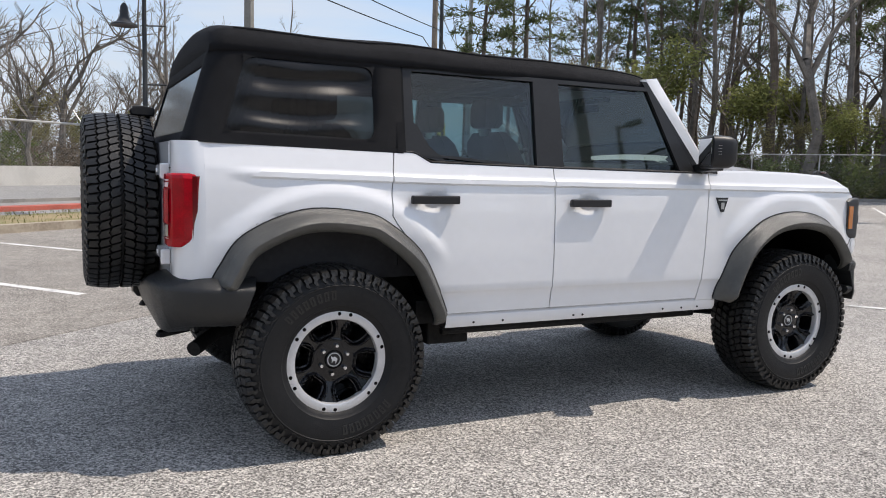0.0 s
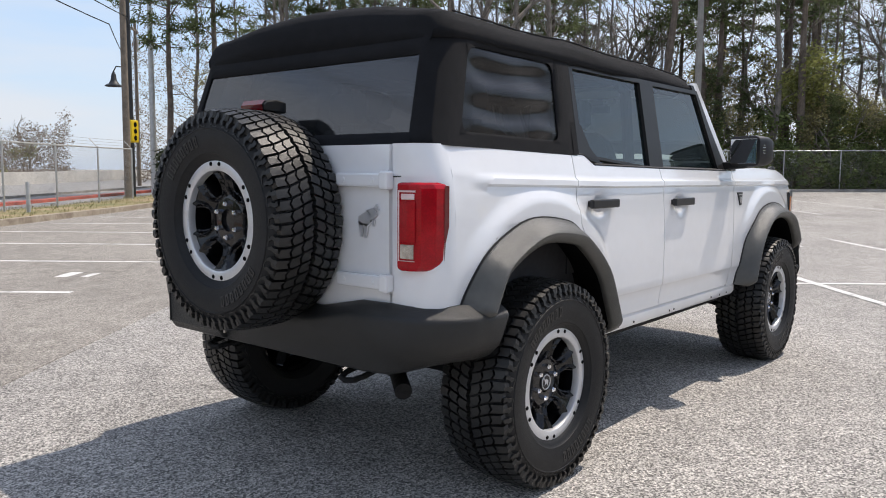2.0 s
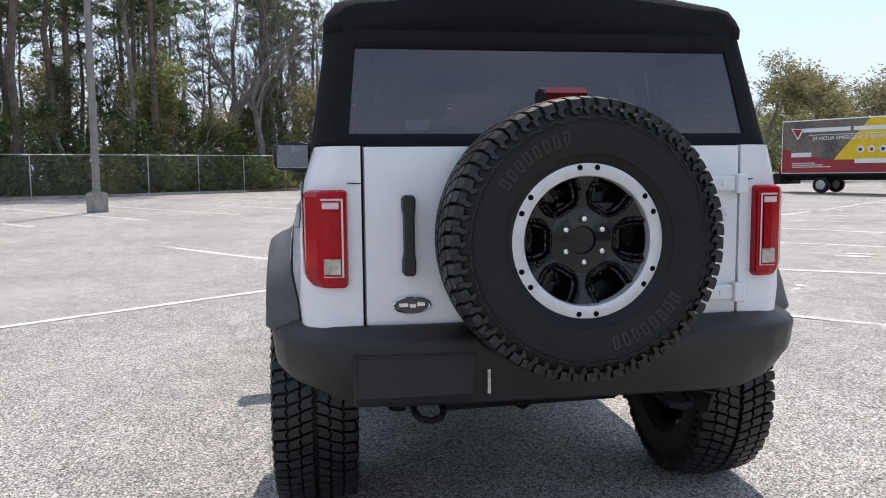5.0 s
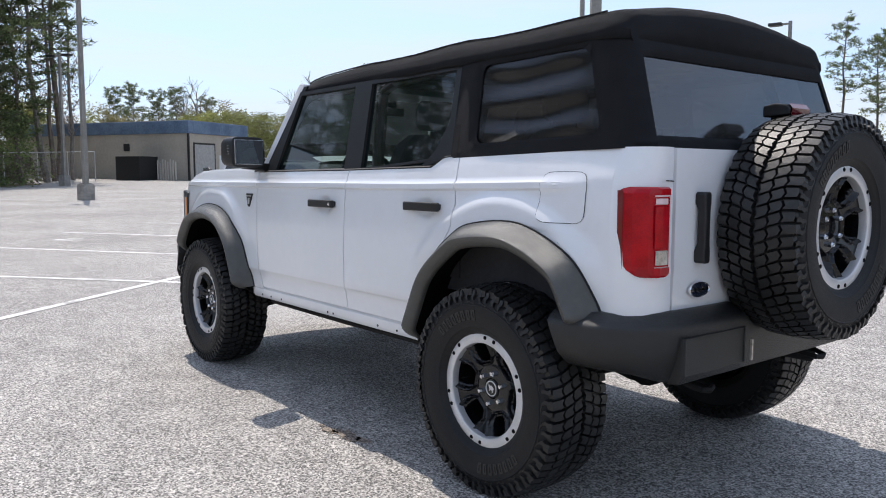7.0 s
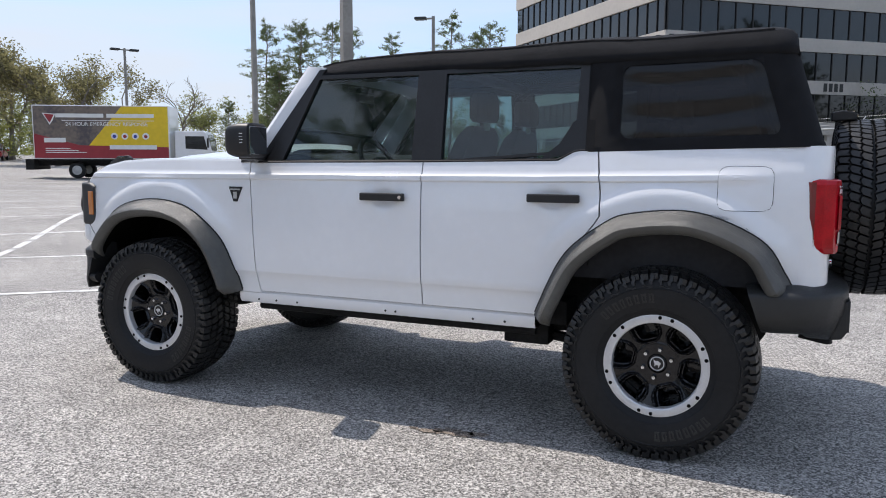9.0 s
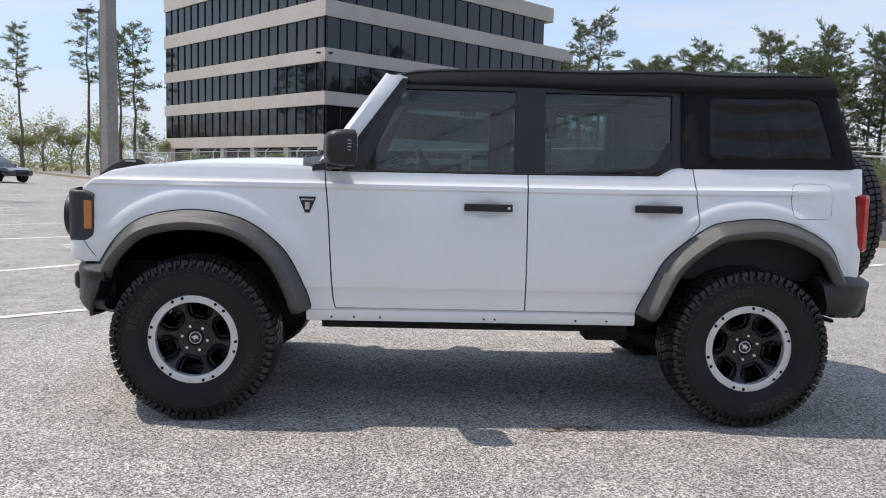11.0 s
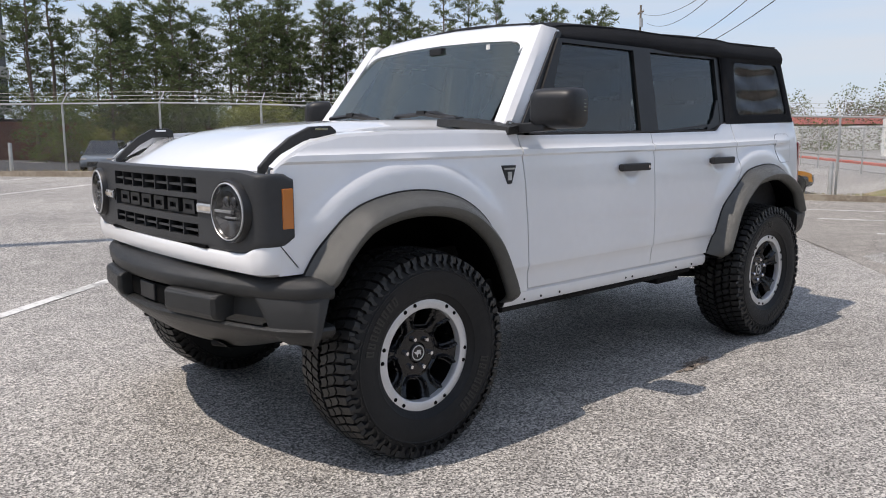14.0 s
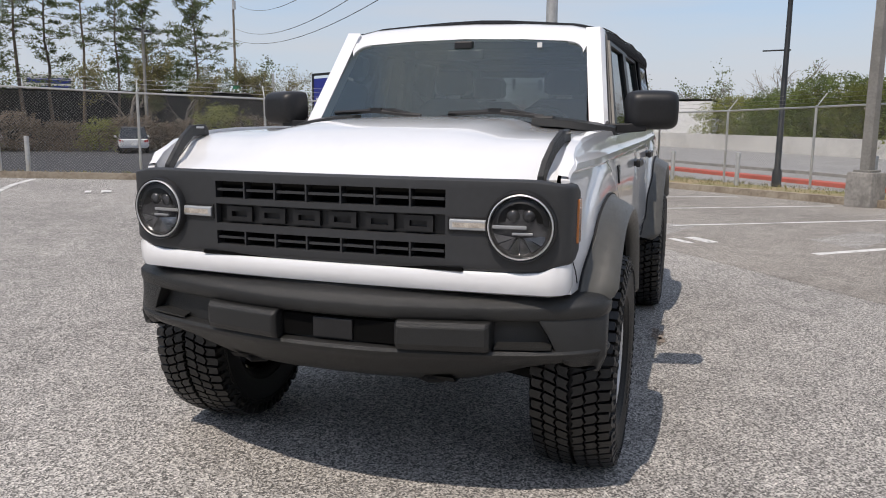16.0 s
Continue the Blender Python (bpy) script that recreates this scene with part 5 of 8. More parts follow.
bm = bmesh.new()
rows = []
for z, x in ((0.775, -0.672), (0.80, -0.680), (1.0, -0.685), (1.25, -0.685), (1.37, -0.684), (1.402, -0.682)):
    cut = 0.045 * sstep(0.83, 0.77, z)
    rows.append([(x + 0.03, -0.648, z), (x, -0.644 + 0, z)] + [(x - 0.004 * (1 - (y / 0.6) ** 2), y, z - cut * (abs(y) < 0.5)) for y in (-0.55, -0.48, -0.2, 0, 0.2, 0.48, 0.55)] + [(x, 0.644, z), (x + 0.03, 0.648, z)])
tailgate = part("tailgate", loft(bm, rows), M_WHITE, suv, "white side-hinged tailgate", smooth=True)
part("tailgate_lower", boxed((-0.66, -0.56, 0.70), (-0.63, 0.56, 0.80)), M_VOID, suv)
part("tailgate_gap", loft(bmesh.new(), [[(-0.652, y, z) for z in (0.76, 1.40)] for y in (-0.70, 0.70)]), M_SEAM, suv)
for z in (1.272, 0.895):
    bm = bmesh.new()
    box(bm, (-0.712, -0.625, z - 0.026), (-0.68, -0.385, z + 0.026))
    box(bm, (-0.722, -0.665, z - 0.034), (-0.68, -0.622, z + 0.034))
    hg = part("hinge", bm, M_WHITE, tailgate, "white painted strap hinge", bevel=0.008)
    for y in (-0.58, -0.43):
        part("hinge_bolt", revolve(bmesh.new(), [(0.0, -0.7165), (0.010, -0.716), (0.011, -0.710)], 10, "x", Matrix.Translation((0, y, z))), M_WHITE, hg)
# tailgate pull, oval emblem, dark mark
bm = bmesh.new()
rows = []
for z, k in ((0.985, 0.7), (0.995, 1), (1.03, 1.0), (1.06, 0.8), (1.18, 0.8), (1.205, 1.0), (1.235, 1.0), (1.246, 0.7)):
    d = 0.022 if 1.04 < z < 1.20 else 0.0
    rows.append([(-0.686 - d * 0.4, 0.505 - 0.024 * k, z), (-0.728, 0.505 - 0.020 * k, z), (-0.728, 0.505 + 0.020 * k, z), (-0.686 - d * 0.4, 0.505 + 0.024 * k, z)])
part("tailgate_handle", loft(bm, rows, close_u=True, caps=True), M_BLACK, tailgate, "black tailgate handle", bevel=0.005)
oval = Matrix.Translation((-0.688, 0.497, 0.886)) @ Matrix.Diagonal((1, 1.0, 0.44, 1))
em = part("oval_emblem", revolve(bmesh.new(), [(0.0, -0.008), (0.058, -0.008), (0.062, 0.0)], 32, "x", oval), M_EMBLEM, tailgate, "dark oval emblem with a pale rim", smooth=True)
part("emblem_rim", revolve(bmesh.new(), [(0.056, -0.0085), (0.0595, -0.011), (0.064, -0.009), (0.064, 0.0)], 32, "x", oval), M_CHROME, em, smooth=True)
for y0, y1, z in ((0.455, 0.480, 0.889), (0.485, 0.505, 0.884), (0.510, 0.540, 0.887)):
    part("emblem_bar", boxed((-0.699, y0, z - 0.006), (-0.6965, y1, z + 0.006)), M_CHROME, em)
bm = bmesh.new()
for pts in ([(-0.01, 0.05), (0.03, 0.06), (0.05, 0.035), (0.03, 0.02)], [(0.03, 0.06), (0.045, 0.075), (0.06, 0.05)], [(-0.05, 0.025), (0.0, 0.05), (0.03, 0.02), (0.0, -0.01), (-0.045, -0.005)], [(-0.05, 0.01), (-0.025, 0.0), (-0.03, -0.05), (-0.04, -0.05)], [(-0.02, 0.0), (0.0, 0.0), (-0.01, -0.055), (-0.018, -0.055)], [(0.01, 0.015), (0.035, 0.015), (0.03, -0.01)]):
    loft(bm, [[(-0.690, -0.545 - y, 1.11 + z) for y, z in pts], [(-0.697, -0.545 - y, 1.11 + z) for y, z in pts]], close_u=True, caps=True)
part("tailgate_mark", bm, M_RING, tailgate, "small bright cut-out mark")

# ---- rear bumper, wrapped round the corners
plan = [(-0.36, 0.966), (-0.46, 0.963), (-0.54, 0.950), (-0.615, 0.918), (-0.69, 0.850), (-0.74, 0.770), (-0.768, 0.66), (-0.775, 0.52), (-0.775, 0.30), (-0.775, 0.24)]
plan = plan + [(-0.775, 0.0)] + [(x, -y) for x, y in reversed(plan)]
rows = []
for i, (x, y) in enumerate(plan):
    a, b = plan[max(i - 1, 0)], plan[min(i + 1, len(plan) - 1)]
    t = Vector((b[0] - a[0], b[1] - a[1])).normalized()
    n = Vector((t.y, -t.x))
    if n.dot(Vector((-x - 0.2, -y))) < 0:
        n = -n
    side = sstep(-0.55, -0.36, x)
    lowz = lerp(0.548, 0.612, max(side, sstep(0.60, 0.95, abs(y))))
    # the top dips under the spare wheel; the ends are cut on the slant ahead of the tyre
    dip = 0.045 if -0.42 < y < 0.27 else 0.0
    rows.append([(x + n.x * d - 0.34 * side * (0.82 - z), y + n.y * d, z) for d, z in ((0.14, 0.808 - dip), (0.085, 0.822 - dip), (0.066, 0.8195 - dip), (0.012, 0.789 - dip), (0.002, 0.779 - dip), (0.0, 0.764 - dip), (0.010, 0.690), (0.018, 0.662), (0.050, lowz + 0.012), (0.075, lowz), (0.16, lowz))])
rb = part("rear_bumper", loft(bmesh.new(), rows, close_u=True, caps=True), M_PLASTIC, suv, "dark grey wrap-around rear bumper", smooth=True)
bm = bmesh.new()
loft(bm, [[(x, y, z) for x, z in ((-0.70, 0.735), (-0.771, 0.735), (-0.770, 0.600), (-0.748, 0.566), (-0.70, 0.560))] for y in (0.302, 0.31, 0.685, 0.693)], close_u=True, caps=True)
part("plate_recess", bm, M_PLASTIC, rb, "empty number plate mount", bevel=0.01)
bm = bmesh.new()
for lo3, hi3 in (((-0.776, 0.308, 0.731), (-0.764, 0.687, 0.738)), ((-0.776, 0.303, 0.60), (-0.764, 0.310, 0.738)), ((-0.776, 0.685, 0.60), (-0.764, 0.692, 0.738))):
    box(bm, lo3, hi3)
part("plate_frame", bm, M_PLASTIC, rb, bevel=0.003)
part("reflector", boxed((-0.778, 0.252, 0.60), (-0.770, 0.262, 0.68)), M_CLEARLENS, rb)
for s in (1, -1):
    part("rear_tow_hook", tube(bmesh.new(), [(-0.58, s * 0.49, 0.53), (-0.66, s * 0.49, 0.515), (-0.705, s * 0.475, 0.505), (-0.715, s * 0.44, 0.50), (-0.705, s * 0.405, 0.505), (-0.66, s * 0.39, 0.515), (-0.58, s * 0.39, 0.53)], 0.012, 8), M_UNDER, suv, "black steel tow loop", smooth=True)


# ---- wheels
def carcass_mesh():
    """Tyre body: sidewalls with a rim guard, a ring of dashes and shoulder ribs."""
    bm = bmesh.new()
    half = [(0.222, 0.105), (0.232, 0.122), (0.250, 0.136), (0.258, 0.1395), (0.262, 0.1455), (0.272, 0.1475), (0.285, 0.151), (0.31, 0.156), (0.335, 0.1575), (0.352, 0.157), (0.3545, 0.1595), (0.3575, 0.1592), (0.36, 0.1555), (0.372, 0.153), (0.392, 0.144), (0.405, 0.130), (0.412, 0.10)]
    revolve(bm, [(r, -w) for r, w in half] + [(0.4155, 0.0)] + list(reversed(half)), 120)
    return bm


def tread_mesh():
    """Tread lugs in interlocking zig-zag rows, and the stepped ribs that run down the shoulder."""
    verts, faces = [], []
    N = 62

    def block(a0, pitch, corners, r0, r1, taper=0.08):
        cu = sum(c[0] for c in corners) / len(corners)
        cw = sum(c[1] for c in corners) / len(corners)
        base, k = len(verts), len(corners)
        for r, t in ((r0, 0.0), (r1, taper)):
            for u, w in corners:
                a = a0 + pitch * lerp(u, cu, t)
                ww = lerp(w, cw, t)
                rr = r - 0.016 * (abs(ww) / 0.15) ** 3
                verts.append((math.cos(a) * rr, ww, math.sin(a) * rr))
        faces.append([base + k + i for i in range(k)])
        for i in range(k):
            faces.append([base + i, base + (i + 1) % k, base + k + (i + 1) % k, base + k + i])

    pitch = 2 * math.pi / N
    for i in range(N):
        a0 = pitch * i
        for sg in (1, -1):
            o = 0.0 if sg > 0 else 0.5
            deep = 0.412
            block(a0, pitch, [(o + 0.00, sg * 0.003), (o + 0.44, sg * 0.012), (o + 0.86, sg * 0.005), (o + 1.20, sg * 0.046), (o + 0.78, sg * 0.054), (o + 0.34, sg * 0.045)], deep, 0.4365)
            block(a0, pitch, [(o + 0.46, sg * 0.051), (o + 0.82, sg * 0.060), (o + 1.30, sg * 0.051), (o + 1.62, sg * 0.093), (o + 1.20, sg * 0.102), (o + 0.78, sg * 0.092)], deep, 0.4365)
            ext = 0.151 if i % 2 else 0.143
            block(a0, pitch, [(o + 0.84, sg * 0.098), (o + 1.20, sg * 0.108), (o + 1.64, sg * 0.099), (o + 1.74, sg * ext), (o + 1.34, sg * (ext + 0.004)), (o + 0.94, sg * ext)], deep, 0.4365)
            # shoulder rib: a bent bar from the lug down towards the sidewall
            line = [(0.417, 0.1475, 1.10), (0.402, 0.152, 1.18), (0.390, 0.1555, 1.00), (0.376, 0.1585, 1.10 + 0.12 * (i % 2))]
            base = len(verts)
            for r, w, u in line:
                hw = 0.26 if r > 0.38 else 0.16
                for du, dw in ((-hw, -0.012), (-hw * 0.75, 0.003), (hw * 0.75, 0.003), (hw, -0.012)):
                    a = a0 + pitch * (u + o + du)
                    verts.append((math.cos(a) * r, sg * (w + dw), math.sin(a) * r))
            for k in range(3):
                for j in range(3):
                    p = base + 4 * k + j
                    faces.append([p, p + 1, p + 5, p + 4])
            faces.append([base + 12, base + 13, base + 14, base + 15])
            # short dashes above the widest part
            if i % 2 == 0:
                base = len(verts)
                for u in (0.0, 0.3, 0.6, 0.9, 1.2):
                    a = a0 + pitch * u
                    rr = 0.366 + 0.004 * math.sin(5.2 * u)
                    for r, w in ((rr - 0.004, 0.1535), (rr - 0.002, 0.1575), (rr + 0.002, 0.1568), (rr + 0.004, 0.1505)):
                        verts.append((math.cos(a) * r, sg * w, math.sin(a) * r))
                for k in range(4):
                    for j in range(3):
                        p = base + 4 * k + j
                        faces.append([p, p + 1, p + 5, p + 4])
    # raised bars where the maker's name stands
    for start in (0.55, 0.55 + math.pi):
        for k in range(8):
            for u0, u1, r0, r1 in ((0, 0.022, 0.292, 0.334), (0.045, 0.067, 0.292, 0.334), (0.022, 0.045, 0.326, 0.334), (0.022, 0.045, 0.292, 0.300)):
                base = len(verts)
                for lift in (-0.002, 0.0028):
                    for u, r in ((u0, r0), (u1, r0), (u1, r1), (u0, r1)):
                        a = start + k * 0.105 + u
                        verts.append((math.cos(a) * r, interp(r, [(0.285, 0.151), (0.31, 0.156), (0.335, 0.1575)]) + lift, math.sin(a) * r))
                faces.append([base + 4 + j for j in range(4)])
                for j in range(4):
                    faces.append([base + j, base + (j + 1) % 4, base + 4 + (j + 1) % 4, base + 4 + j])
    return verts, faces


def pocket(u, z):
    """Signed distance, roughly, outside the six-sided outline of a wheel pocket."""
    wide = interp(u, [(0.098, 0.020), (0.106, 0.036), (0.126, 0.055), (0.150, 0.0615), (0.176, 0.062), (0.20, 0.058)])
    return max((z - wide) * 0.86, 0.102 - u)


def wheel_at(m, name="wheel", cap=True, flat=True):
    """A bead-ring wheel whose outer side faces +y, with tyre, tread, ring, nuts and cap."""
    bm = bmesh.new()
    revolve(bm, [(0.225, -0.10), (0.205, -0.09), (0.196, 0.0), (0.214, 0.098), (0.205, 0.104), (0.199, 0.098)], 48)
    # pressed face: raised hub, six deep pockets with a double lip round each
    rows = []
    steps = 240
    for rr in [0.0, 0.02, 0.036, 0.040, 0.044, 0.056, 0.066, 0.074] + [0.079 + 0.0030 * k for k in range(41)]:
        row = []
        for q in range(steps):
            a = 2 * math.pi * q / steps
            off = (a + math.pi / 6) % (math.pi / 3) - math.pi / 6
            d = pocket(rr * math.cos(off), abs(rr * math.sin(off)))
            face = interp(rr, [(0.0, 0.058), (0.040, 0.058), (0.044, 0.070), (0.090, 0.066), (0.11, 0.072), (0.15, 0.086), (0.197, 0.104)])
            lip = 0.007 * math.exp(-((d - 0.001) / 0.004) ** 2) - 0.007 * sstep(0.003, 0.009, d) * sstep(0.088, 0.105, rr)
            step = -0.016 * sstep(-0.002, -0.011, d) - 0.010 * sstep(-0.014, -0.018, d)
            row.append((rr * math.cos(a), lerp(face + lip + step, -0.05, sstep(-0.018, -0.025, d)), rr * math.sin(a)))
        rows.append(row)
    loft(bm, rows, close_u=True)
    w = part(name, bm, M_RIM, suv, "gloss black six-spoke wheel with a bright bead ring", smooth=True, at=m)
    down = m.to_3x3().inverted() @ Vector((0, 0, -1))

    def sit(p):
        """The foot of the tyre spreads where it stands on the ground."""
        h = p.dot(down)
        if flat and h > 0.4285:
            p = p - down * (h - 0.4285)
            p.y *= 1.012
        return p
    t = carcass_mesh()
    for v in t.verts:
        v.co = sit(v.co)
    part("tyre", t, M_TYRE, w, "black mud-terrain tyre", smooth=True)
    verts, faces = tread_mesh()
    me = bpy.data.meshes.new("tread")
    me.from_pydata([sit(Vector(p)) for p in verts], [], faces)
    me.materials.append(M_TREAD)
    tread = new("tread", me)
    tread.parent = w
    tagged(tread, "chunky black rubber tread lugs", kind="stuff")
    rg = revolve(bmesh.new(), [(0.2455, 0.098), (0.2475, 0.112), (0.2455, 0.119), (0.241, 0.1225), (0.203, 0.1245), (0.1965, 0.121), (0.194, 0.114), (0.194, 0.09)], 96)
    part("bead_ring", rg, M_RING, w, "machined silver bead ring", smooth=True)
    for k in range(6):
        for d in (-0.122, 0.122):
            a = math.pi / 3 * k + math.pi / 6 + d
            part("ring_bolt", revolve(bmesh.new(), [(0.0, 0.1262), (0.0078, 0.1260), (0.0092, 0.1225)], 10, "y", Matrix.Translation((0.2215 * math.cos(a), 0, 0.2215 * math.sin(a)))), M_VOID, w)
    for k in range(6):
        a = math.pi / 3 * k + math.pi / 6
        part("lug_nut", revolve(bmesh.new(), [(0.0115, 0.056), (0.0115, 0.081), (0.008, 0.088), (0.0, 0.089)], 6, "y", Matrix.Translation((0.066 * math.cos(a), 0, 0.066 * math.sin(a)))), M_CHROME, w)
    if cap:
        c = part("centre_cap", revolve(bmesh.new(), [(0.038, 0.052), (0.038, 0.072), (0.035, 0.075), (0.0, 0.075)], 28), M_BLACK, w, smooth=True)
        part("cap_ring", revolve(bmesh.new(), [(0.028, 0.075), (0.029, 0.0778), (0.032, 0.0778), (0.033, 0.075)], 28), M_RING, w)
        bm = bmesh.new()
        for pts in ([(-0.014, 0.004), (0.0, 0.012), (0.012, 0.004), (0.008, -0.004), (-0.010, -0.006)], [(-0.012, -0.004), (-0.006, -0.005), (-0.008, -0.016)], [(0.002, -0.004), (0.008, -0.004), (0.008, -0.014)], [(0.006, 0.008), (0.016, 0.014), (0.012, 0.002)]):
            bm.faces.new([bm.verts.new((x * 1.2, 0.0768, z * 1.2)) for x, z in pts])
        part("cap_mark", bm, M_RING, w)
    return w


OUT = 0.825
wheel_at(pose(0, OUT, 0.4285, 0, -10.5, 0))
wheel_at(pose(FX, OUT, 0.4285, 0, 21, 0))
wheel_at(pose(0, -OUT, 0.4285, 0, -9, 180))
wheel_at(pose(FX, -OUT, 0.4285, 0, -10, 180))
wheel_at(pose(-0.858, -0.003, 1.108, 0, 0, 90), "spare_wheel", cap=False, flat=False)
# carrier and high brake lamp
bm = bmesh.new()
box(bm, (-0.90, -0.13, 1.02), (-0.68, 0.07, 1.22))
part("spare_carrier", bm, M_BLACK, suv)
bm = bmesh.new()
loft(bm, [[(x, y, z) for x, z in ((-0.735, 1.10), (-0.70, 1.10))] for y in (-0.08, 0.03)])
box(bm, (-0.725, -0.02, 1.20), (-0.70, 0.05, 1.55))
part("lamp_bracket", bm, M_BLACK, suv)
bm = bmesh.new()
loft(bm, [[(x, y, z) for x, z in ((-0.68, 1.535), (-0.68, 1.578), (-0.73, 1.588), (-0.78, 1.580), (-0.795, 1.565), (-0.79, 1.540))] for y in (-0.065, -0.055, 0.01, 0.07, 0.08)], close_u=True, caps=True)
hl = part("high_brake_lamp", bm, M_BLACK, suv, "black lamp pod above the spare wheel", bevel=0.006)
part("brake_lens", loft(bmesh.new(), [[(x, y, z) for x, z in ((-0.794, 1.539), (-0.8005, 1.565), (-0.784, 1.584), (-0.75, 1.589))] for y in (-0.06, 0.01, 0.075)]), M_DARKLENS, hl, smooth=True)

# ---- underside
bm = bmesh.new()
box(bm, (-0.55, -0.60, 0.60), (3.5, 0.60, 0.80))
box(bm, (0.45, -0.80, 0.545), (2.45, 0.80, 0.66))
part("floor_pan", bm, M_UNDER, suv)
for s in (1, -1):
    bm = bmesh.new()
    loft(bm, [[(x, s * (0.50 + dy), z + dz) for dy, dz in ((-0.05, -0.07), (0.05, -0.07), (0.05, 0.07), (-0.05, 0.07))] for x, z in ((-0.65, 0.62), (-0.2, 0.66), (0.4, 0.54), (0.9, 0.50), (2.1, 0.50), (2.6, 0.58), (3.5, 0.60))], close_u=True, caps=True)
    part("frame_rail", bm, M_UNDER, suv)
    part("rock_rail", tube(bmesh.new(), [(0.62, s * 0.74, 0.49), (1.4, s * 0.75, 0.49), (2.3, s * 0.74, 0.49)], 0.022, 8), M_UNDER, suv)
    part("trailing_arm", tube(bmesh.new(), [(0.0, s * 0.52, 0.36), (0.62, s * 0.56, 0.44)], 0.028, 8), M_UNDER, suv)
    part("arm_mount", boxed((0.58, s * 0.50, 0.40), (0.82, s * 0.66, 0.54), None), M_UNDER, suv, bevel=0.01)
    part("control_arm", loft(bmesh.new(), [[(FX + dx, s * y, z + dz) for dx, dz in ((-0.16 * k, -0.02), (0.16 * k, -0.02), (0.16 * k, 0.02), (-0.16 * k, 0.02))] for y, z, k in ((0.35, 0.42, 1), (0.6, 0.36, 0.6), (0.70, 0.33, 0.3))], close_u=True, caps=True), M_UNDER, suv)
    part("damper", tube(bmesh.new(), [(-0.12, s * 0.50, 0.36), (-0.05, s * 0.46, 0.78)], 0.035, 10), M_UNDER, suv)
    part("brake_disc", revolve(bmesh.new(), [(0.16, s * 0.755), (0.16, s * 0.775), (0.08, s * 0.775), (0.08, s * 0.755)], 32, "y", Matrix.Translation((FX, 0, 0.43))), M_GALV, suv)
part("rear_axle", tube(bmesh.new(), [(0, -0.72, 0.43), (0, -0.2, 0.43), (0, -0.05, 0.43), (0, 0.12, 0.43), (0, 0.72, 0.43)], [0.045, 0.05, 0.13, 0.05, 0.045], 12), M_UNDER, suv, smooth=True)
part("front_diff", tube(bmesh.new(), [(FX, -0.6, 0.42), (FX, -0.1, 0.44), (FX, 0.1, 0.44), (FX, 0.6, 0.42)], [0.03, 0.11, 0.11, 0.03], 12), M_UNDER, suv, smooth=True)
part("driveshaft", tube(bmesh.new(), [(0.12, 0, 0.45), (1.5, 0.05, 0.50)], 0.035, 8), M_UNDER, suv)
part("exhaust", tube(bmesh.new(), [(1.5, -0.25, 0.47), (0.5, -0.34, 0.46), (-0.2, -0.38, 0.55), (-0.45, -0.46, 0.50), (-0.58, -0.62, 0.46)], 0.035, 10), M_UNDER, suv, smooth=True)
part("muffler", tube(bmesh.new(), [(-0.30, -0.34, 0.52), (-0.34, 0.34, 0.52)], 0.10, 14), M_UNDER, suv, smooth=True)
part("gearbox_plate", boxed((1.2, -0.3, 0.42), (2.1, 0.3, 0.56)), M_UNDER, suv, bevel=0.03)
part("firewall", boxed((2.16, -0.76, 0.66), (2.24, 0.76, 1.32)), M_UNDER, suv)

# ---- inside
part("cabin_floor", boxed((-0.60, -0.76, 0.78), (2.16, 0.76, 0.84)), M_INTERIOR, suv)
for s in (1, -1):
    part("door_lining", boxed((0.36, s * 0.745, 0.84), (2.16, s * 0.775, 1.335)), M_INTERIOR, suv)
    part("cargo_lining", boxed((-0.60, s * 0.745, 0.84), (0.355, s * 0.772, 1.385)), M_INTERIOR, suv)
    part("roll_bar", tube(bmesh.new(), [(1.20, s * 0.66, 1.30), (1.18, s * 0.63, 1.74), (1.10, s * 0.60, 1.80), (0.3, s * 0.60, 1.82), (-0.30, s * 0.60, 1.80), (-0.42, s * 0.64, 1.40)], 0.032, 8), M_INTERIOR, suv, smooth=True)
    part("roof_rail", tube(bmesh.new(), [(1.18, s * 0.62, 1.79), (1.9, s * 0.60, 1.80)], 0.03, 8), M_INTERIOR, suv)
part("roll_hoop", tube(bmesh.new(), [(1.15, -0.60, 1.80), (1.15, 0.60, 1.80)], 0.03, 8), M_INTERIOR, suv)
part("roll_hoop", tube(bmesh.new(), [(-0.25, -0.60, 1.80), (-0.25, 0.60, 1.80)], 0.03, 8), M_INTERIOR, suv)
part("tailgate_lining", boxed((-0.64, -0.64, 0.84), (-0.60, 0.64, 1.385)), M_INTERIOR, suv)
bm = bmesh.new()
loft(bm, [[(x, y, z) for x, z in ((2.16, 1.05), (1.80, 1.05), (1.76, 1.18), (1.82, 1.32), (2.0, 1.37), (2.20, 1.37))] for y in (-0.745, -0.4, 0.0, 0.4, 0.745)], close_u=True, caps=True)
part("dashboard", bm, M_INTERIOR, suv, smooth=True)
wheel_m = Matrix.Translation((1.70, 0.37, 1.29)) @ Matrix.Rotation(radians(-62), 4, "Y")
sw = part("steering_wheel", tube(bmesh.new(), [wheel_m @ Vector((0.185 * math.cos(a), 0.185 * math.sin(a), 0)) for a in (2 * math.pi * k / 28 for k in range(29))], 0.016, 8), M_BLACK, suv, smooth=True)
bm = bmesh.new()
box(bm, (-0.05, -0.175, -0.01), (0.03, 0.175, 0.01), wheel_m)
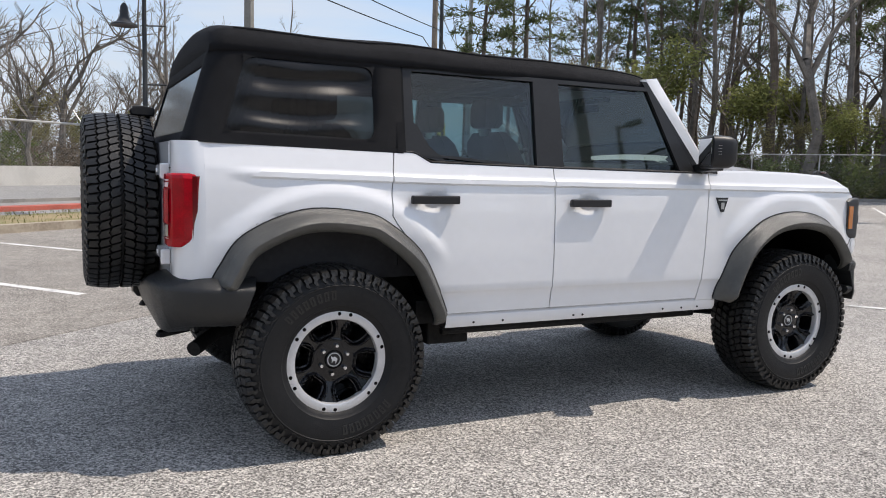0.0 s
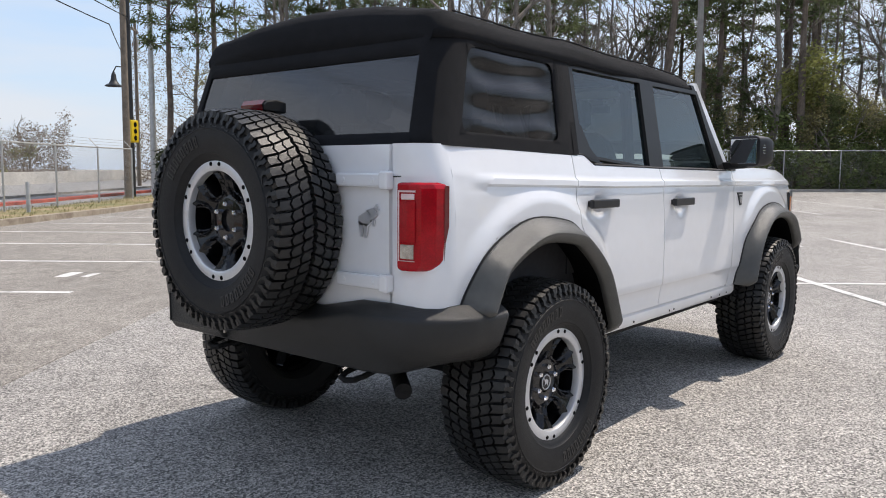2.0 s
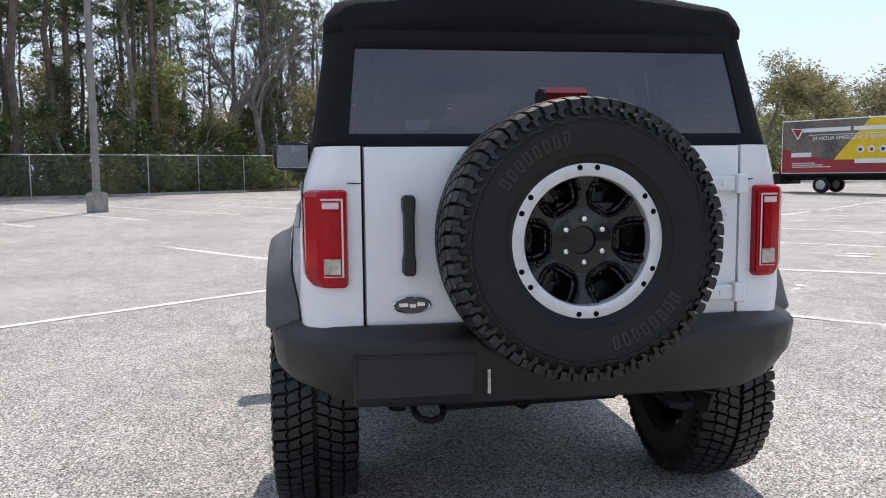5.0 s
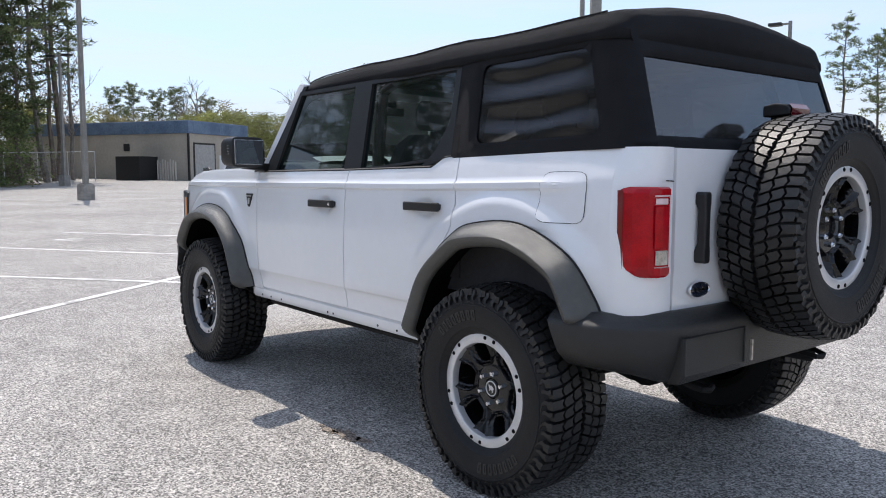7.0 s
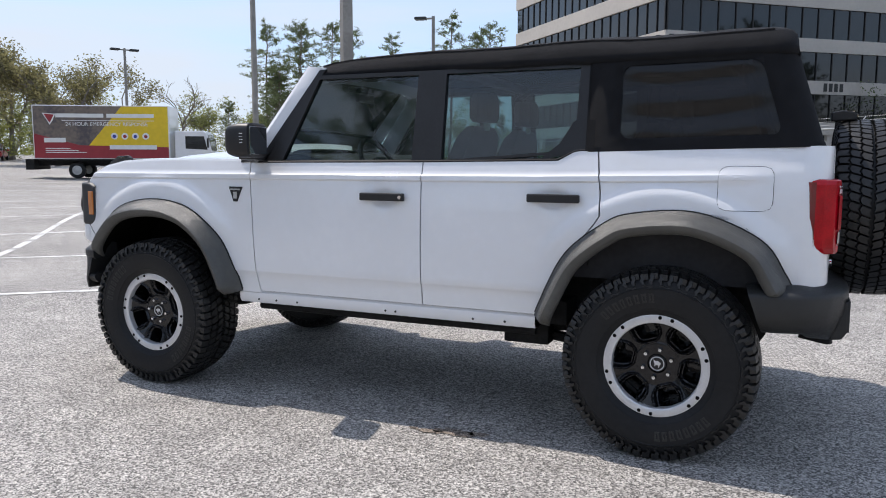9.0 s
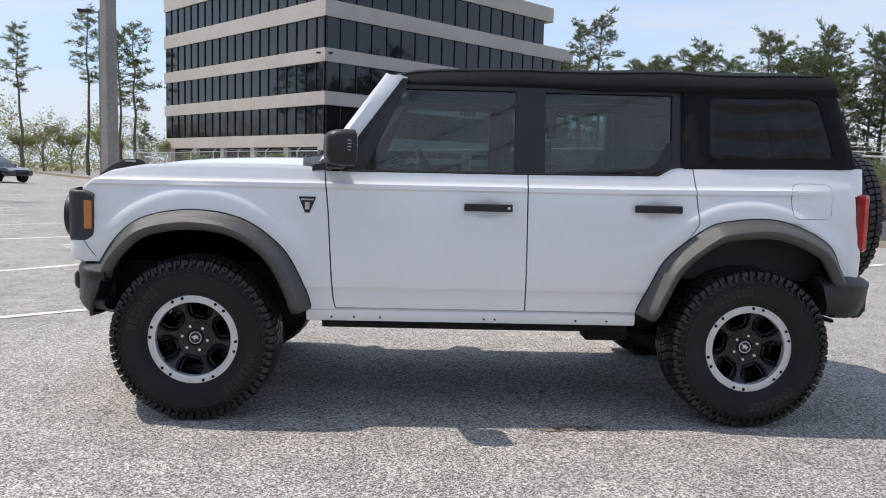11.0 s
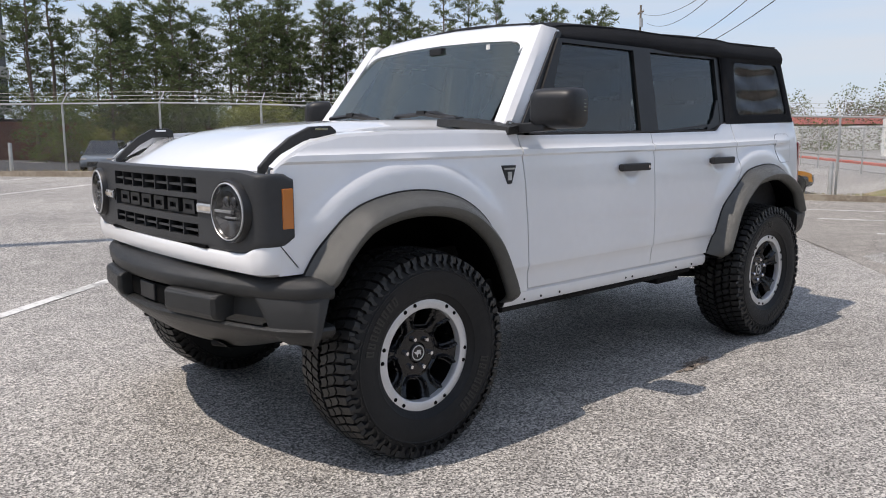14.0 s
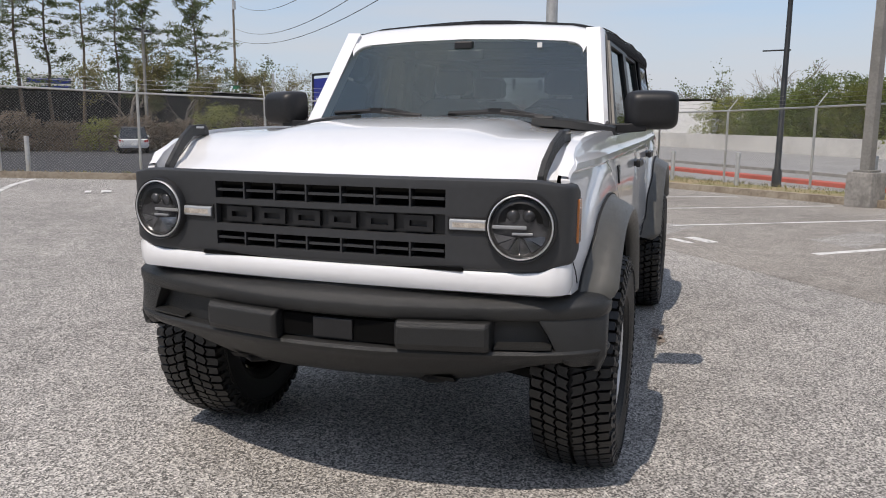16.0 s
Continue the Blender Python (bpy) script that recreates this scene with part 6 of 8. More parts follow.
box(bm, (-0.06, -0.06, -0.02), (0.06, 0.06, 0.03), wheel_m)
part("steering_boss", bm, M_BLACK, sw, bevel=0.008)
for x0, y0, wide in ((1.18, 0.37, 0.25), (1.18, -0.37, 0.25), (0.22, 0.38, 0.28), (0.22, -0.38, 0.28)):
    bm = bmesh.new()
    lean = 0.16
    loft(bm, [[(x0 + dx, y0 + sy * wide * k, z) for dx, z in ((0.0, 0.90), (0.50, 0.92), (0.52, 1.02), (0.40, 1.06), (0.05, 1.04))] for sy, k in ((-1, 1), (-0.9, 1.0), (0.9, 1.0), (1, 1))], close_u=True, caps=True)
    seat = part("seat", bm, M_SEAT, suv, "dark cloth car seat", bevel=0.03)
    rows = []
    for z, k, th in ((1.02, 0.92, 0.07), (1.12, 1.0, 0.07), (1.35, 0.98, 0.065), (1.47, 0.85, 0.055), (1.52, 0.6, 0.03)):
        cx = x0 + 0.05 - lean * (z - 1.02) / 0.5
        rows.append([(cx + th * c, y0 + wide * k * d, z) for c, d in ((1, -0.75), (0.6, -1), (-0.8, -1), (-1, 0), (-0.8, 1), (0.6, 1), (1, 0.75), (0.7, 0))])
    part("backrest", loft(bm := bmesh.new(), rows, close_u=True, caps=True), M_SEAT, seat, smooth=True)
    cx = x0 + 0.05 - lean * 1.15
    rows = [[(cx + 0.05 * c * k, y0 + 0.13 * d * k, z) for c, d in ((1, -0.8), (0, -1), (-1, -0.7), (-1, 0.7), (0, 1), (1, 0.8))] for z, k in ((1.545, 0.8), (1.57, 1.0), (1.66, 1.0), (1.70, 0.8))]
    part("headrest", loft(bmesh.new(), rows, close_u=True, caps=True), M_SEAT, seat, smooth=True)
    part("headrest_post", boxed((cx - 0.01, y0 - 0.05, 1.50), (cx + 0.01, y0 + 0.05, 1.55)), M_CHROME, seat)
part("rear_mirror", boxed((2.0, -0.10, 1.70), (2.03, 0.10, 1.755)), M_BLACK, suv, bevel=0.01)
part("sensor_pod", boxed((2.02, -0.05, 1.755), (2.06, 0.05, 1.795)), M_BLACK, suv, bevel=0.008)
part("inspection_sticker", boxed((2.052, 0.395, 1.755), (2.056, 0.42, 1.78)), M_SIGNWHITE, suv)

# ---------------------------------------------------------------- fences
def fence_run(name, pts_ab, label, post_gap=3.05, arms=True, height=2.0, wire=0.075, mid_posts=0.0, out=(0, 0)):
    """A chain-link fence along a line of the lot: posts with barb arms, top rail, diagonal wires."""
    (a0, b0), (a1, b1) = pts_ab
    p, q = Vector(lot(a0, b0)), Vector(lot(a1, b1))
    length = (q - p).length
    t = (q - p) / length
    f = thing(name, label, "fence")
    n = int(length / post_gap)
    ground_at = lambda c: ground_z(c.x, c.y) + 0.08
    post = None
    o = Vector((out[0], out[1], 0))
    for k in range(n + 1):
        c = p + t * (k * post_gap)
        if post is None:
            bm = tube(bmesh.new(), [(0, 0, -0.2), (0, 0, height)], 0.032, 8)
            revolve(bm, [(0.036, height - 0.01), (0.036, height + 0.03), (0.0, height + 0.045)], 8, "z")
            post = part("post", bm, M_GALV, f, smooth=True)
            pm = post.data
            arm_me = None
            if arms:
                bm = tube(bmesh.new(), [(0, 0, height), tuple(o * 0.30 + Vector((0, 0, height + 0.33)))], 0.016, 5)
                arm_me = part("arm", bm, M_GALV, f)
                arm_me.matrix_basis = Matrix.Translation((c.x, c.y, ground_at(c)))
        else:
            post = new("post", pm)
            post.parent = f
            if arms:
                ar = new("arm", arm_me.data)
                ar.parent = f
                ar.matrix_basis = Matrix.Translation((c.x, c.y, ground_at(c)))
        post.matrix_basis = Matrix.Translation((c.x, c.y, ground_at(c)))
    path = [p + t * (k * post_gap) for k in range(n + 1)]
    part("top_rail", tube(bmesh.new(), [(c.x, c.y, ground_at(c) + height) for c in path], 0.024, 6), M_GALV, f)
    if arms:
        for k in range(3):
            d = 0.10 * (k + 1)
            part("barbed_wire", tube(bmesh.new(), [(c.x + o.x * d, c.y + o.y * d, ground_at(c) + height + 0.11 * (k + 1)) for c in path], 0.005, 3), M_WIRE, f)
    # diagonal wires
    bm = bmesh.new()
    run = n * post_gap
    nrm = Vector((-t.y, t.x))
    def at(s, h):
        c = p + t * min(max(s, 0), run)
        return Vector((c.x, c.y, ground_at(c) + h))
    w = 0.0023
    k = -height
    while k < run:
        for sg in (1, -1):
            s0, s1 = (k, k + height) if sg > 0 else (k + height, k)
            h0, h1 = 0.03, height
            # clip to the run
            def clip(s0, h0, s1, h1):
                for _ in range(2):
                    if s0 < 0:
                        h0, s0 = lerp(h0, h1, (0 - s0) / (s1 - s0)), 0
                    if s0 > run:
                        h0, s0 = lerp(h0, h1, (run - s0) / (s1 - s0)), run
                    s0, h0, s1, h1 = s1, h1, s0, h0
                return s0, h0, s1, h1
            s0, h0, s1, h1 = clip(s0, h0, s1, h1)
            a, b = at(s0, h0), at(s1, h1)
            d3 = (b - a)
            if d3.length < 0.05:
                continue
            u = Vector((t.x, t.y, 0)) * w
            v = Vector((nrm.x, nrm.y, 0)) * w
            r0 = [bm.verts.new(a + x) for x in (u, -u, v)]
            r1 = [bm.verts.new(b + x) for x in (u, -u, v)]
            for i in range(3):
                bm.faces.new((r0[i], r0[(i + 1) % 3], r1[(i + 1) % 3], r1[i]))
        k += wire
    me = bpy.data.meshes.new("wire_mesh")
    bm.to_mesh(me)
    bm.free()
    me.materials.append(M_WIRE)
    ob = new("wire_mesh", me)
    ob.parent = f
    tagged(ob, kind="stuff")
    return f


an, bn = Vector((0.634, -0.773)), Vector((0.773, 0.634))
fence_run("chain_link_fence", ((-12.3, -15.2), (52, -15.2)), "galvanised chain-link fence with barbed-wire arms beside the lot", out=-bn)
fence_run("chain_link_fence", ((-12.3, -15.2), (-12.3, 30)), "galvanised chain-link fence with barbed-wire arms along the street", out=-an)
fence_run("chain_link_fence", ((-9, 38.6), (50, 38.6)), "weathered chain-link fence in front of the woods", arms=False, height=2.1, wire=0.11, out=bn)
fence_run("chain_link_fence", ((-12.3, -15.8), (-12.3, -55)), "chain-link fence around the neighbouring lot", arms=False, height=1.9, wire=0.11, out=-an)

# short steel guard posts along the kerbs
guard = None
for a, b in [(-11.2, b) for b in (-13, -10.4, -6.4, -2.4, 1.6, 5.6, 9.6, 13.6, 17.6)] + [(a, -15.0) for a in (-6, -2.2, 1.6, 5.4, 9.2, 13, 16.8)]:
    x, y = lot(a, b)
    m = Matrix.Translation((x, y, ground_z(x, y)))
    if guard is None:
        guard = part("guard_post", revolve(bmesh.new(), [(0.055, -0.2), (0.055, 0.93), (0.05, 0.95), (0.0, 0.955)], 12, "z"), M_GALV, smooth=True, at=m)
        tagged(guard, "short weathered steel guard post beside the fence", "post", "guard posts")
    else:
        copy_thing(guard, m)


# ---------------------------------------------------------------- lamp posts
def lamp_post(m, h=9.0, heads=1, dark=False):
    p = thing("parking_lamp", "tall square brown lamp post on a concrete base", "lamp post", "parking lot lamps", at=m)
    bm = loft(bmesh.new(), [[(k * c, k * d, z) for c, d in ((-1, -1), (1, -1), (1, 1), (-1, 1))] for k, z in ((0.25, -0.4), (0.25, 0.58), (0.235, 0.66))], close_u=True, caps=True)
    part("base", bm, M_CONC, p, "chipped concrete pedestal", bevel=0.02)
    bm = loft(bmesh.new(), [[(k * c, k * d, z) for c, d in ((-1, -1), (1, -1), (1, 1), (-1, 1))] for k, z in ((0.092, 0.66), (0.068, h))], close_u=True, caps=True)
    pole = part("pole", bm, M_POLE, p)
    part("base_plate", boxed((-0.17, -0.17, 0.66), (0.17, 0.17, 0.70)), M_POLE, p, bevel=0.005)
    for k in range(heads):
        sg = 1 if k == 0 else -1
        part("arm", boxed((0, -0.04, h - 0.15), (sg * 0.5, 0.04, h - 0.07)), M_POLE, p)
        part("lamp_head", boxed((sg * 0.35, -0.2, h - 0.17), (sg * 0.95, 0.2, h - 0.03)), M_DARKPOLE, p, bevel=0.03)
    return p


def put(a, b, turn=0):
    x, y = lot(a, b)
    return pose(x, y, ground_z(x, y), 0, 0, turn)


def put_xy(x, y, turn=0):
    return pose(x, y, ground_z(x, y), 0, 0, turn)


lp = lamp_post(put_xy(2.85, 14.4, -40), 10)
copy_thing(lp, put_xy(-10.3, 4.15, -40))
copy_thing(lp, put_xy(6.5, -7.25, 140))
copy_thing(lp, put_xy(18.5, -20.4, 60))
copy_thing(lp, put_xy(24.5, 8.3, 140))
lp2 = lamp_post(put_xy(32.0, -5.5, 200), 8.3, 2)
copy_thing(lp2, put_xy(52.0, -9.2, 30))
copy_thing(lp2, put_xy(42.5, -37.3, 60))
lamp_post(put_xy(16.5, -32.4, 15), 8.3)
copy_thing(lp2, put_xy(-40, -36, 10))

# black street lamp with a bell shade at the street corner
def street_lamp(m):
    p = thing("street_lamp", "black street lamp with bell-shaped shade and sign arm", "street lamp", "street lamps", at=m)
    part("pole", tube(bmesh.new(), [(0, 0, -0.3), (0, 0, 0.5), (0, 0, 0.55), (0, 0, 6.6)], [0.13, 0.12, 0.08, 0.055], 10), M_DARKPOLE, p, smooth=True)
    part("arm", tube(bmesh.new(), [(0, 0, 5.9), (0.22, 0, 6.15), (0.48, 0, 6.2), (0.55, 0, 5.9)], 0.03, 6), M_DARKPOLE, p)
    part("shade", revolve(bmesh.new(), [(0.04, 6.2), (0.10, 6.1), (0.12, 5.85), (0.20, 5.7), (0.36, 5.62), (0.37, 5.58), (0.34, 5.60), (0.0, 5.7)], 24, "z", Matrix.Translation((0.55, 0, -0.4))), M_DARKPOLE, p, smooth=True)
    part("cross_bar", tube(bmesh.new(), [(-0.6, 0, 5.2), (0.1, 0, 5.2)], 0.02, 6), M_DARKPOLE, p)
    part("cross_bar", tube(bmesh.new(), [(-0.6, 0, 3.6), (0.1, 0, 3.6)], 0.02, 6), M_DARKPOLE, p)
    return p


sl = street_lamp(put_xy(1.0, 19.2, 155))
copy_thing(sl, put_xy(-16.3, 3.1, 70))


# ---------------------------------------------------------------- poles and wires
def utility_pole(m, h=11.0, steel=False):
    p = thing("utility_pole", "galvanised steel utility pole" if steel else "weathered wooden utility pole with crossarm", "utility pole", at=m)
    part("pole", tube(bmesh.new(), [(0, 0, -0.4), (0, 0, h)], [0.20, 0.13] if steel else [0.16, 0.11], 12), M_GALV if steel else M_WOODPOLE, p, smooth=True)
    if not steel:
        part("crossarm", boxed((-1.1, -0.06, h - 0.9), (1.1, 0.06, h - 0.76)), M_WOODPOLE, p)
        for x in (-1.0, -0.5, 0.5, 1.0):
            part("insulator", revolve(bmesh.new(), [(0.03, h - 0.76), (0.05, h - 0.70), (0.03, h - 0.62), (0.0, h - 0.6)], 8, "z", Matrix.Translation((x, 0, 0))), M_GALV, p)
        part("transformer", tube(bmesh.new(), [(0.28, 0, h - 2.4), (0.28, 0, h - 1.5)], 0.2, 12), M_GALV, p)
    return p


def wire(p, q, sag, name="overhead_wire"):
    p, q = Vector(p), Vector(q)
    pts = [p.lerp(q, k / 20) - Vector((0, 0, sag * 4 * (k / 20) * (1 - k / 20))) for k in range(21)]
    return tagged(part(name, tube(bmesh.new(), pts, 0.022, 4), M_BLACK), "black overhead cable strung between poles", "cable", "overhead cables")


utility_pole(put_xy(-17.7, -3.3), 12.5, True)
utility_pole(put_xy(22.0, 40.0), 12, True)
for x, y, h in ((14.5, 29.2, 12.0), (30, 56.0, 13.0)):
    utility_pole(put_xy(x, y, 50), h)
utility_pole(put_xy(-72, -49.5, 50), 16.5)
utility_pole(put_xy(-84, -9, 50), 9, True)
for dz, off in ((0.0, 0.0), (-0.5, 0.9), (-1.5, 0.2), (-1.9, -0.6)):
    wire((-72, -49.5 + off, 14.6 + 2.4 * dz), (-17.7 + off, -3.3 - off, 10.8 + dz), 2.4)
    wire((-17.7 + off, -3.3 - off, 10.8 + dz), (14.5 + off, 29.2, 9.2 + dz), 0.9)
    wire((14.5 + off, 29.2, 9.2 + dz), (30, 56 + off, 11.5 + dz), 0.8)

# ---------------------------------------------------------------- trees
def leaf_fan(bm, c, size, n, rng, flat=0.6, long=1.0):
    """A loose clump of small leaf blades round c."""
    for _ in range(n):
        d = Vector((rng.gauss(0, 1), rng.gauss(0, 1), rng.gauss(0, flat)))
        d *= size * 0.55
        o = c + d
        u = Vector((rng.gauss(0, 1), rng.gauss(0, 1), rng.gauss(0, 0.6))).normalized() * size * rng.uniform(0.25, 0.5) * long
        v = u.orthogonal().normalized() * size * rng.uniform(0.12, 0.22)
        bm.faces.new([bm.verts.new(x) for x in (o - u, o + v * 1.7, o + u)])


def needle_tuft(bm, c, size, n, rng, axis):
    """A burst of long thin needles round the end of a twig."""
    for _ in range(n):
        d = (axis * 0.55 + Vector((rng.gauss(0, 1), rng.gauss(0, 1), rng.gauss(0.25, 0.8)))).normalized()
        o = c + Vector((rng.gauss(0, 1), rng.gauss(0, 1), rng.gauss(0, 0.45))) * size * 0.35
        v = d.orthogonal().normalized()
        v = (Matrix.Rotation(rng.uniform(0, 6.28), 3, d) @ v) * size * rng.uniform(0.10, 0.17)
        bm.faces.new([bm.verts.new(p) for p in (o - v * 0.8, o + v * 0.8, o + d * size * rng.uniform(0.7, 1.15))])


def fast_part(name, bm, material, parent):
    me = bpy.data.meshes.new(name)
    bm.to_mesh(me)
    bm.free()
    me.materials.append(material)
    ob = new(name, me)
    ob.parent = parent
    return ob


def bent(p, q, rng, k, n=4):
    p, q = Vector(p), Vector(q)
    return [p.lerp(q, i / n) + Vector((rng.uniform(-k, k), rng.uniform(-k, k), 0)) * (0 if i in (0, n) else 1) for i in range(n + 1)]


def pine(seed, h=19.0, base=0.45, spread=2.8, needle=M_NEEDLE, dense=1.0, tuft=13, label="tall pine with a bare lower trunk and dark green needles"):
    rng = random.Random(seed)
    p = thing("pine_tree", label, "tree", "pines")
    trunk = bent((0, 0, -0.3), (rng.uniform(-0.8, 0.8), rng.uniform(-0.8, 0.8), h), rng, 0.25, 7)
    bm = tube(bmesh.new(), trunk, [lerp(0.24, 0.04, (i / 7) ** 0.9) * h / 19 for i in range(8)], 7)
    leaves = bmesh.new()
    n = int(36 * dense)
    for i in range(n):
        u = lerp(base, 0.985, (i / n) ** 0.9)
        k = min(6, int(u * 7))
        c = trunk[k].lerp(trunk[k + 1], u * 7 - k)
        a = i * 2.4 + rng.uniform(-0.6, 0.6)
        t = (u - base) / (0.985 - base)
        shape = 0.34 + 0.66 * math.sin(math.pi * (0.14 + 0.80 * t)) ** 1.2
        reach = spread * shape * rng.choice((0.45, 0.75, 0.95, 1.1, 1.3)) * rng.uniform(0.85, 1.1)
        rise = rng.uniform(-0.20, 0.60) + 0.55 * sstep(0.6, 1.0, t)
        out = Vector((math.cos(a), math.sin(a), rise)).normalized()
        tip = c + out * reach
        limb = bent(c, tip, rng, 0.10, 3)
        tube(bm, limb, [0.05, 0.035, 0.022, 0.010], 4, caps=False)
        across = Vector((-out.y, out.x, 0.1))
        for j in range(7):
            f = 0.34 + 0.66 * (j + rng.random() * 0.5) / 6.5
            sgn = 1 if j % 2 else -1
            q = c.lerp(tip, min(1.02, f)) + across * sgn * reach * 0.26 * (1.15 - f) * rng.uniform(0.3, 1.7) + Vector((0, 0, rng.uniform(-0.18, 0.40)))
            needle_tuft(leaves, q, rng.uniform(0.36, 0.56), tuft, rng, out)
    for i in range(8):
        u = rng.uniform(0.2, base)
        k = min(6, int(u * 7))
        c = trunk[k].lerp(trunk[k + 1], u * 7 - k)
        a = rng.uniform(0, 6.28)
        tube(bm, [c, c + Vector((math.cos(a), math.sin(a), 0.1)) * rng.uniform(0.4, 1.4)], [0.025, 0.008], 3, caps=False)
    fast_part("trunk", bm, M_BARK, p)
    fast_part("crown", leaves, needle, p)
    return p


def bare(seed, h=14.0, bark=M_BARE, buds=None, label="bare deciduous tree with fine branching twigs", levels=4, name="bare_tree", lean=0.0):
    rng = random.Random(seed)
    p = thing(name, label, "tree", "deciduous trees")
    bm, leaves = bmesh.new(), bmesh.new()

    def grow(c, d, length, r, lvl):
        tip = c + d * length
        mid = c.lerp(tip, 0.5) + Vector((rng.uniform(-1, 1), rng.uniform(-1, 1), rng.uniform(-0.3, 0.3))) * length * 0.09
        tube(bm, [c, mid, tip], [r, r * 0.78, r * 0.55], 6 if lvl == levels else (4 if lvl > 1 else 3), caps=False)
        if lvl == 0:
            if buds:
                leaf_fan(leaves, tip, 0.46, 12, rng, 1.0, 0.6)
            return
        n = 4 if lvl == levels else (4 if lvl < 3 else 3)
        for i in range(n):
            f = 1.0 if i == 0 else rng.uniform(0.45, 0.95)
            a = rng.uniform(0, 6.28)
            side = d.orthogonal().normalized()
            side = Matrix.Rotation(a, 3, d) @ side
            out = (d * rng.uniform(0.7, 1.1) + side * rng.uniform(0.45, 0.85) + Vector((0, 0, 0.18))).normalized()
            start = c.lerp(mid, f * 2) if f < 0.5 else mid.lerp(tip, f * 2 - 1)
            grow(start, out, length * rng.uniform(0.52, 0.74), r * (0.62 if i == 0 else 0.45), lvl - 1)
            if buds and lvl <= 1:
                leaf_fan(leaves, start, 0.44, 7, rng, 1.0, 0.6)
    grow(Vector((0, 0, -0.2)), Vector((lean, 0.04, 1)).normalized(), h * 0.40, 0.020 * h, levels)
    fast_part("trunk", bm, bark, p)
    if buds:
        fast_part("crown", leaves, buds, p)
    else:
        leaves.free()
    return p


def shrub(seed, w=1.8, h=2.2, leaf=M_LEAF, label="dense green shrub at the edge of the woods", name="shrub", n=150):
    rng = random.Random(seed)
    p = thing(name, label, "shrub", "shrubs")
    bm, leaves = bmesh.new(), bmesh.new()
    for i in range(9):
        a, r = rng.uniform(0, 6.28), rng.uniform(0.1, 0.8) * w
        tube(bm, bent((0.1 * math.cos(a), 0.1 * math.sin(a), -0.1), (r * math.cos(a), r * math.sin(a), h * rng.uniform(0.5, 0.95)), rng, 0.1, 3), [0.04, 0.03, 0.02, 0.01], 4, caps=False)
    for i in range(n):
        a, r, z = rng.uniform(0, 6.28), math.sqrt(rng.uniform(0, 1)), rng.uniform(0.04, 1.0)
        k = math.sqrt(max(0.05, 1 - (z - 0.35) ** 2 / 0.5)) * rng.uniform(0.75, 1.15)
        leaf_fan(leaves, Vector((w * r * k * math.cos(a), w * r * k * math.sin(a), z * h)), 0.30, 13, rng, 0.8)
    fast_part("stem", bm, M_BARE, p)
    fast_part("leaves", leaves, leaf, p)
    return p


def tall_bare(seed, h=19.0, lean=0.0):
    """A straight forest trunk with steep bare limbs and twigs."""
    rng = random.Random(seed)
    p = thing("forest_tree", "tall straight bare forest tree with grey bark", "tree", "deciduous trees")
    trunk = bent((0, 0, -0.3), (lean * h + rng.uniform(-0.5, 0.5), rng.uniform(-0.5, 0.5), h), rng, 0.22, 8)
    bm = tube(bmesh.new(), trunk, [lerp(0.21, 0.03, (i / 8) ** 0.9) * h / 19 for i in range(9)], 7)
    for i in range(32):
        u = rng.uniform(0.20, 0.98)
        k = min(7, int(u * 8))
        c = trunk[k].lerp(trunk[k + 1], u * 8 - k)
        a = rng.uniform(0, 6.28)
        reach = h * 0.17 * (1.15 - u) * rng.uniform(0.5, 1.3) + 0.4
        d = Vector((math.cos(a), math.sin(a), rng.uniform(0.5, 1.6))).normalized()
        tip = c + d * reach
        limb = bent(c, tip, rng, 0.10 * reach, 3)
        tube(bm, limb, [0.055 * (1.2 - u), 0.04 * (1.2 - u), 0.026 * (1.2 - u), 0.01], 4, caps=False)
        for j in range(6):
            s0 = limb[1].lerp(limb[3], rng.random())
            d2 = (d + Vector((rng.uniform(-0.8, 0.8), rng.uniform(-0.8, 0.8), rng.uniform(-0.2, 0.6)))).normalized()
            t1 = s0 + d2 * reach * rng.uniform(0.2, 0.45)
            tube(bm, [s0, t1], [0.014, 0.006], 3, caps=False)
            for q in range(2):
                d3 = (d2 + Vector((rng.uniform(-0.7, 0.7), rng.uniform(-0.7, 0.7), rng.uniform(-0.2, 0.5)))).normalized()
                s1 = s0.lerp(t1, rng.uniform(0.3, 0.9))
                tube(bm, [s1, s1 + d3 * reach * rng.uniform(0.1, 0.25)], [0.008, 0.004], 3, caps=False)
    fast_part("trunk", bm, M_BARE, p)
    return p


TALLS = [tall_bare(51), tall_bare(52, 21, 0.06), tall_bare(53, 17, -0.05)]
PINES = [pine(11, 19, 0.45, 3.1), pine(12, 20, 0.5, 3.4), pine(13, 17, 0.22, 3.9, dense=1.9, tuft=15, label="bushy pine with branches low down its trunk"), pine(14, 21, 0.55, 2.5, dense=0.8)]
BARES = [bare(21, 15), bare(22, 17), bare(23, 13, lean=0.25)]
SPRINGS = [bare(31, 9, M_BARE, M_SPRING, "young tree in pale green spring leaf", 4, "spring_tree"), bare(32, 11, M_BARE, M_BUD, "tree with tan catkins and early buds", 4, "budding_tree")]
SHRUBS = [shrub(41), shrub(42, 2.4, 3.2, M_LEAF, n=200), shrub(43, 2.0, 2.4, M_SPRING, "yellow-green shrub in spring leaf"), shrub(44, 2.2, 2.0, M_BRUSH, "brown tangled winter brush")]
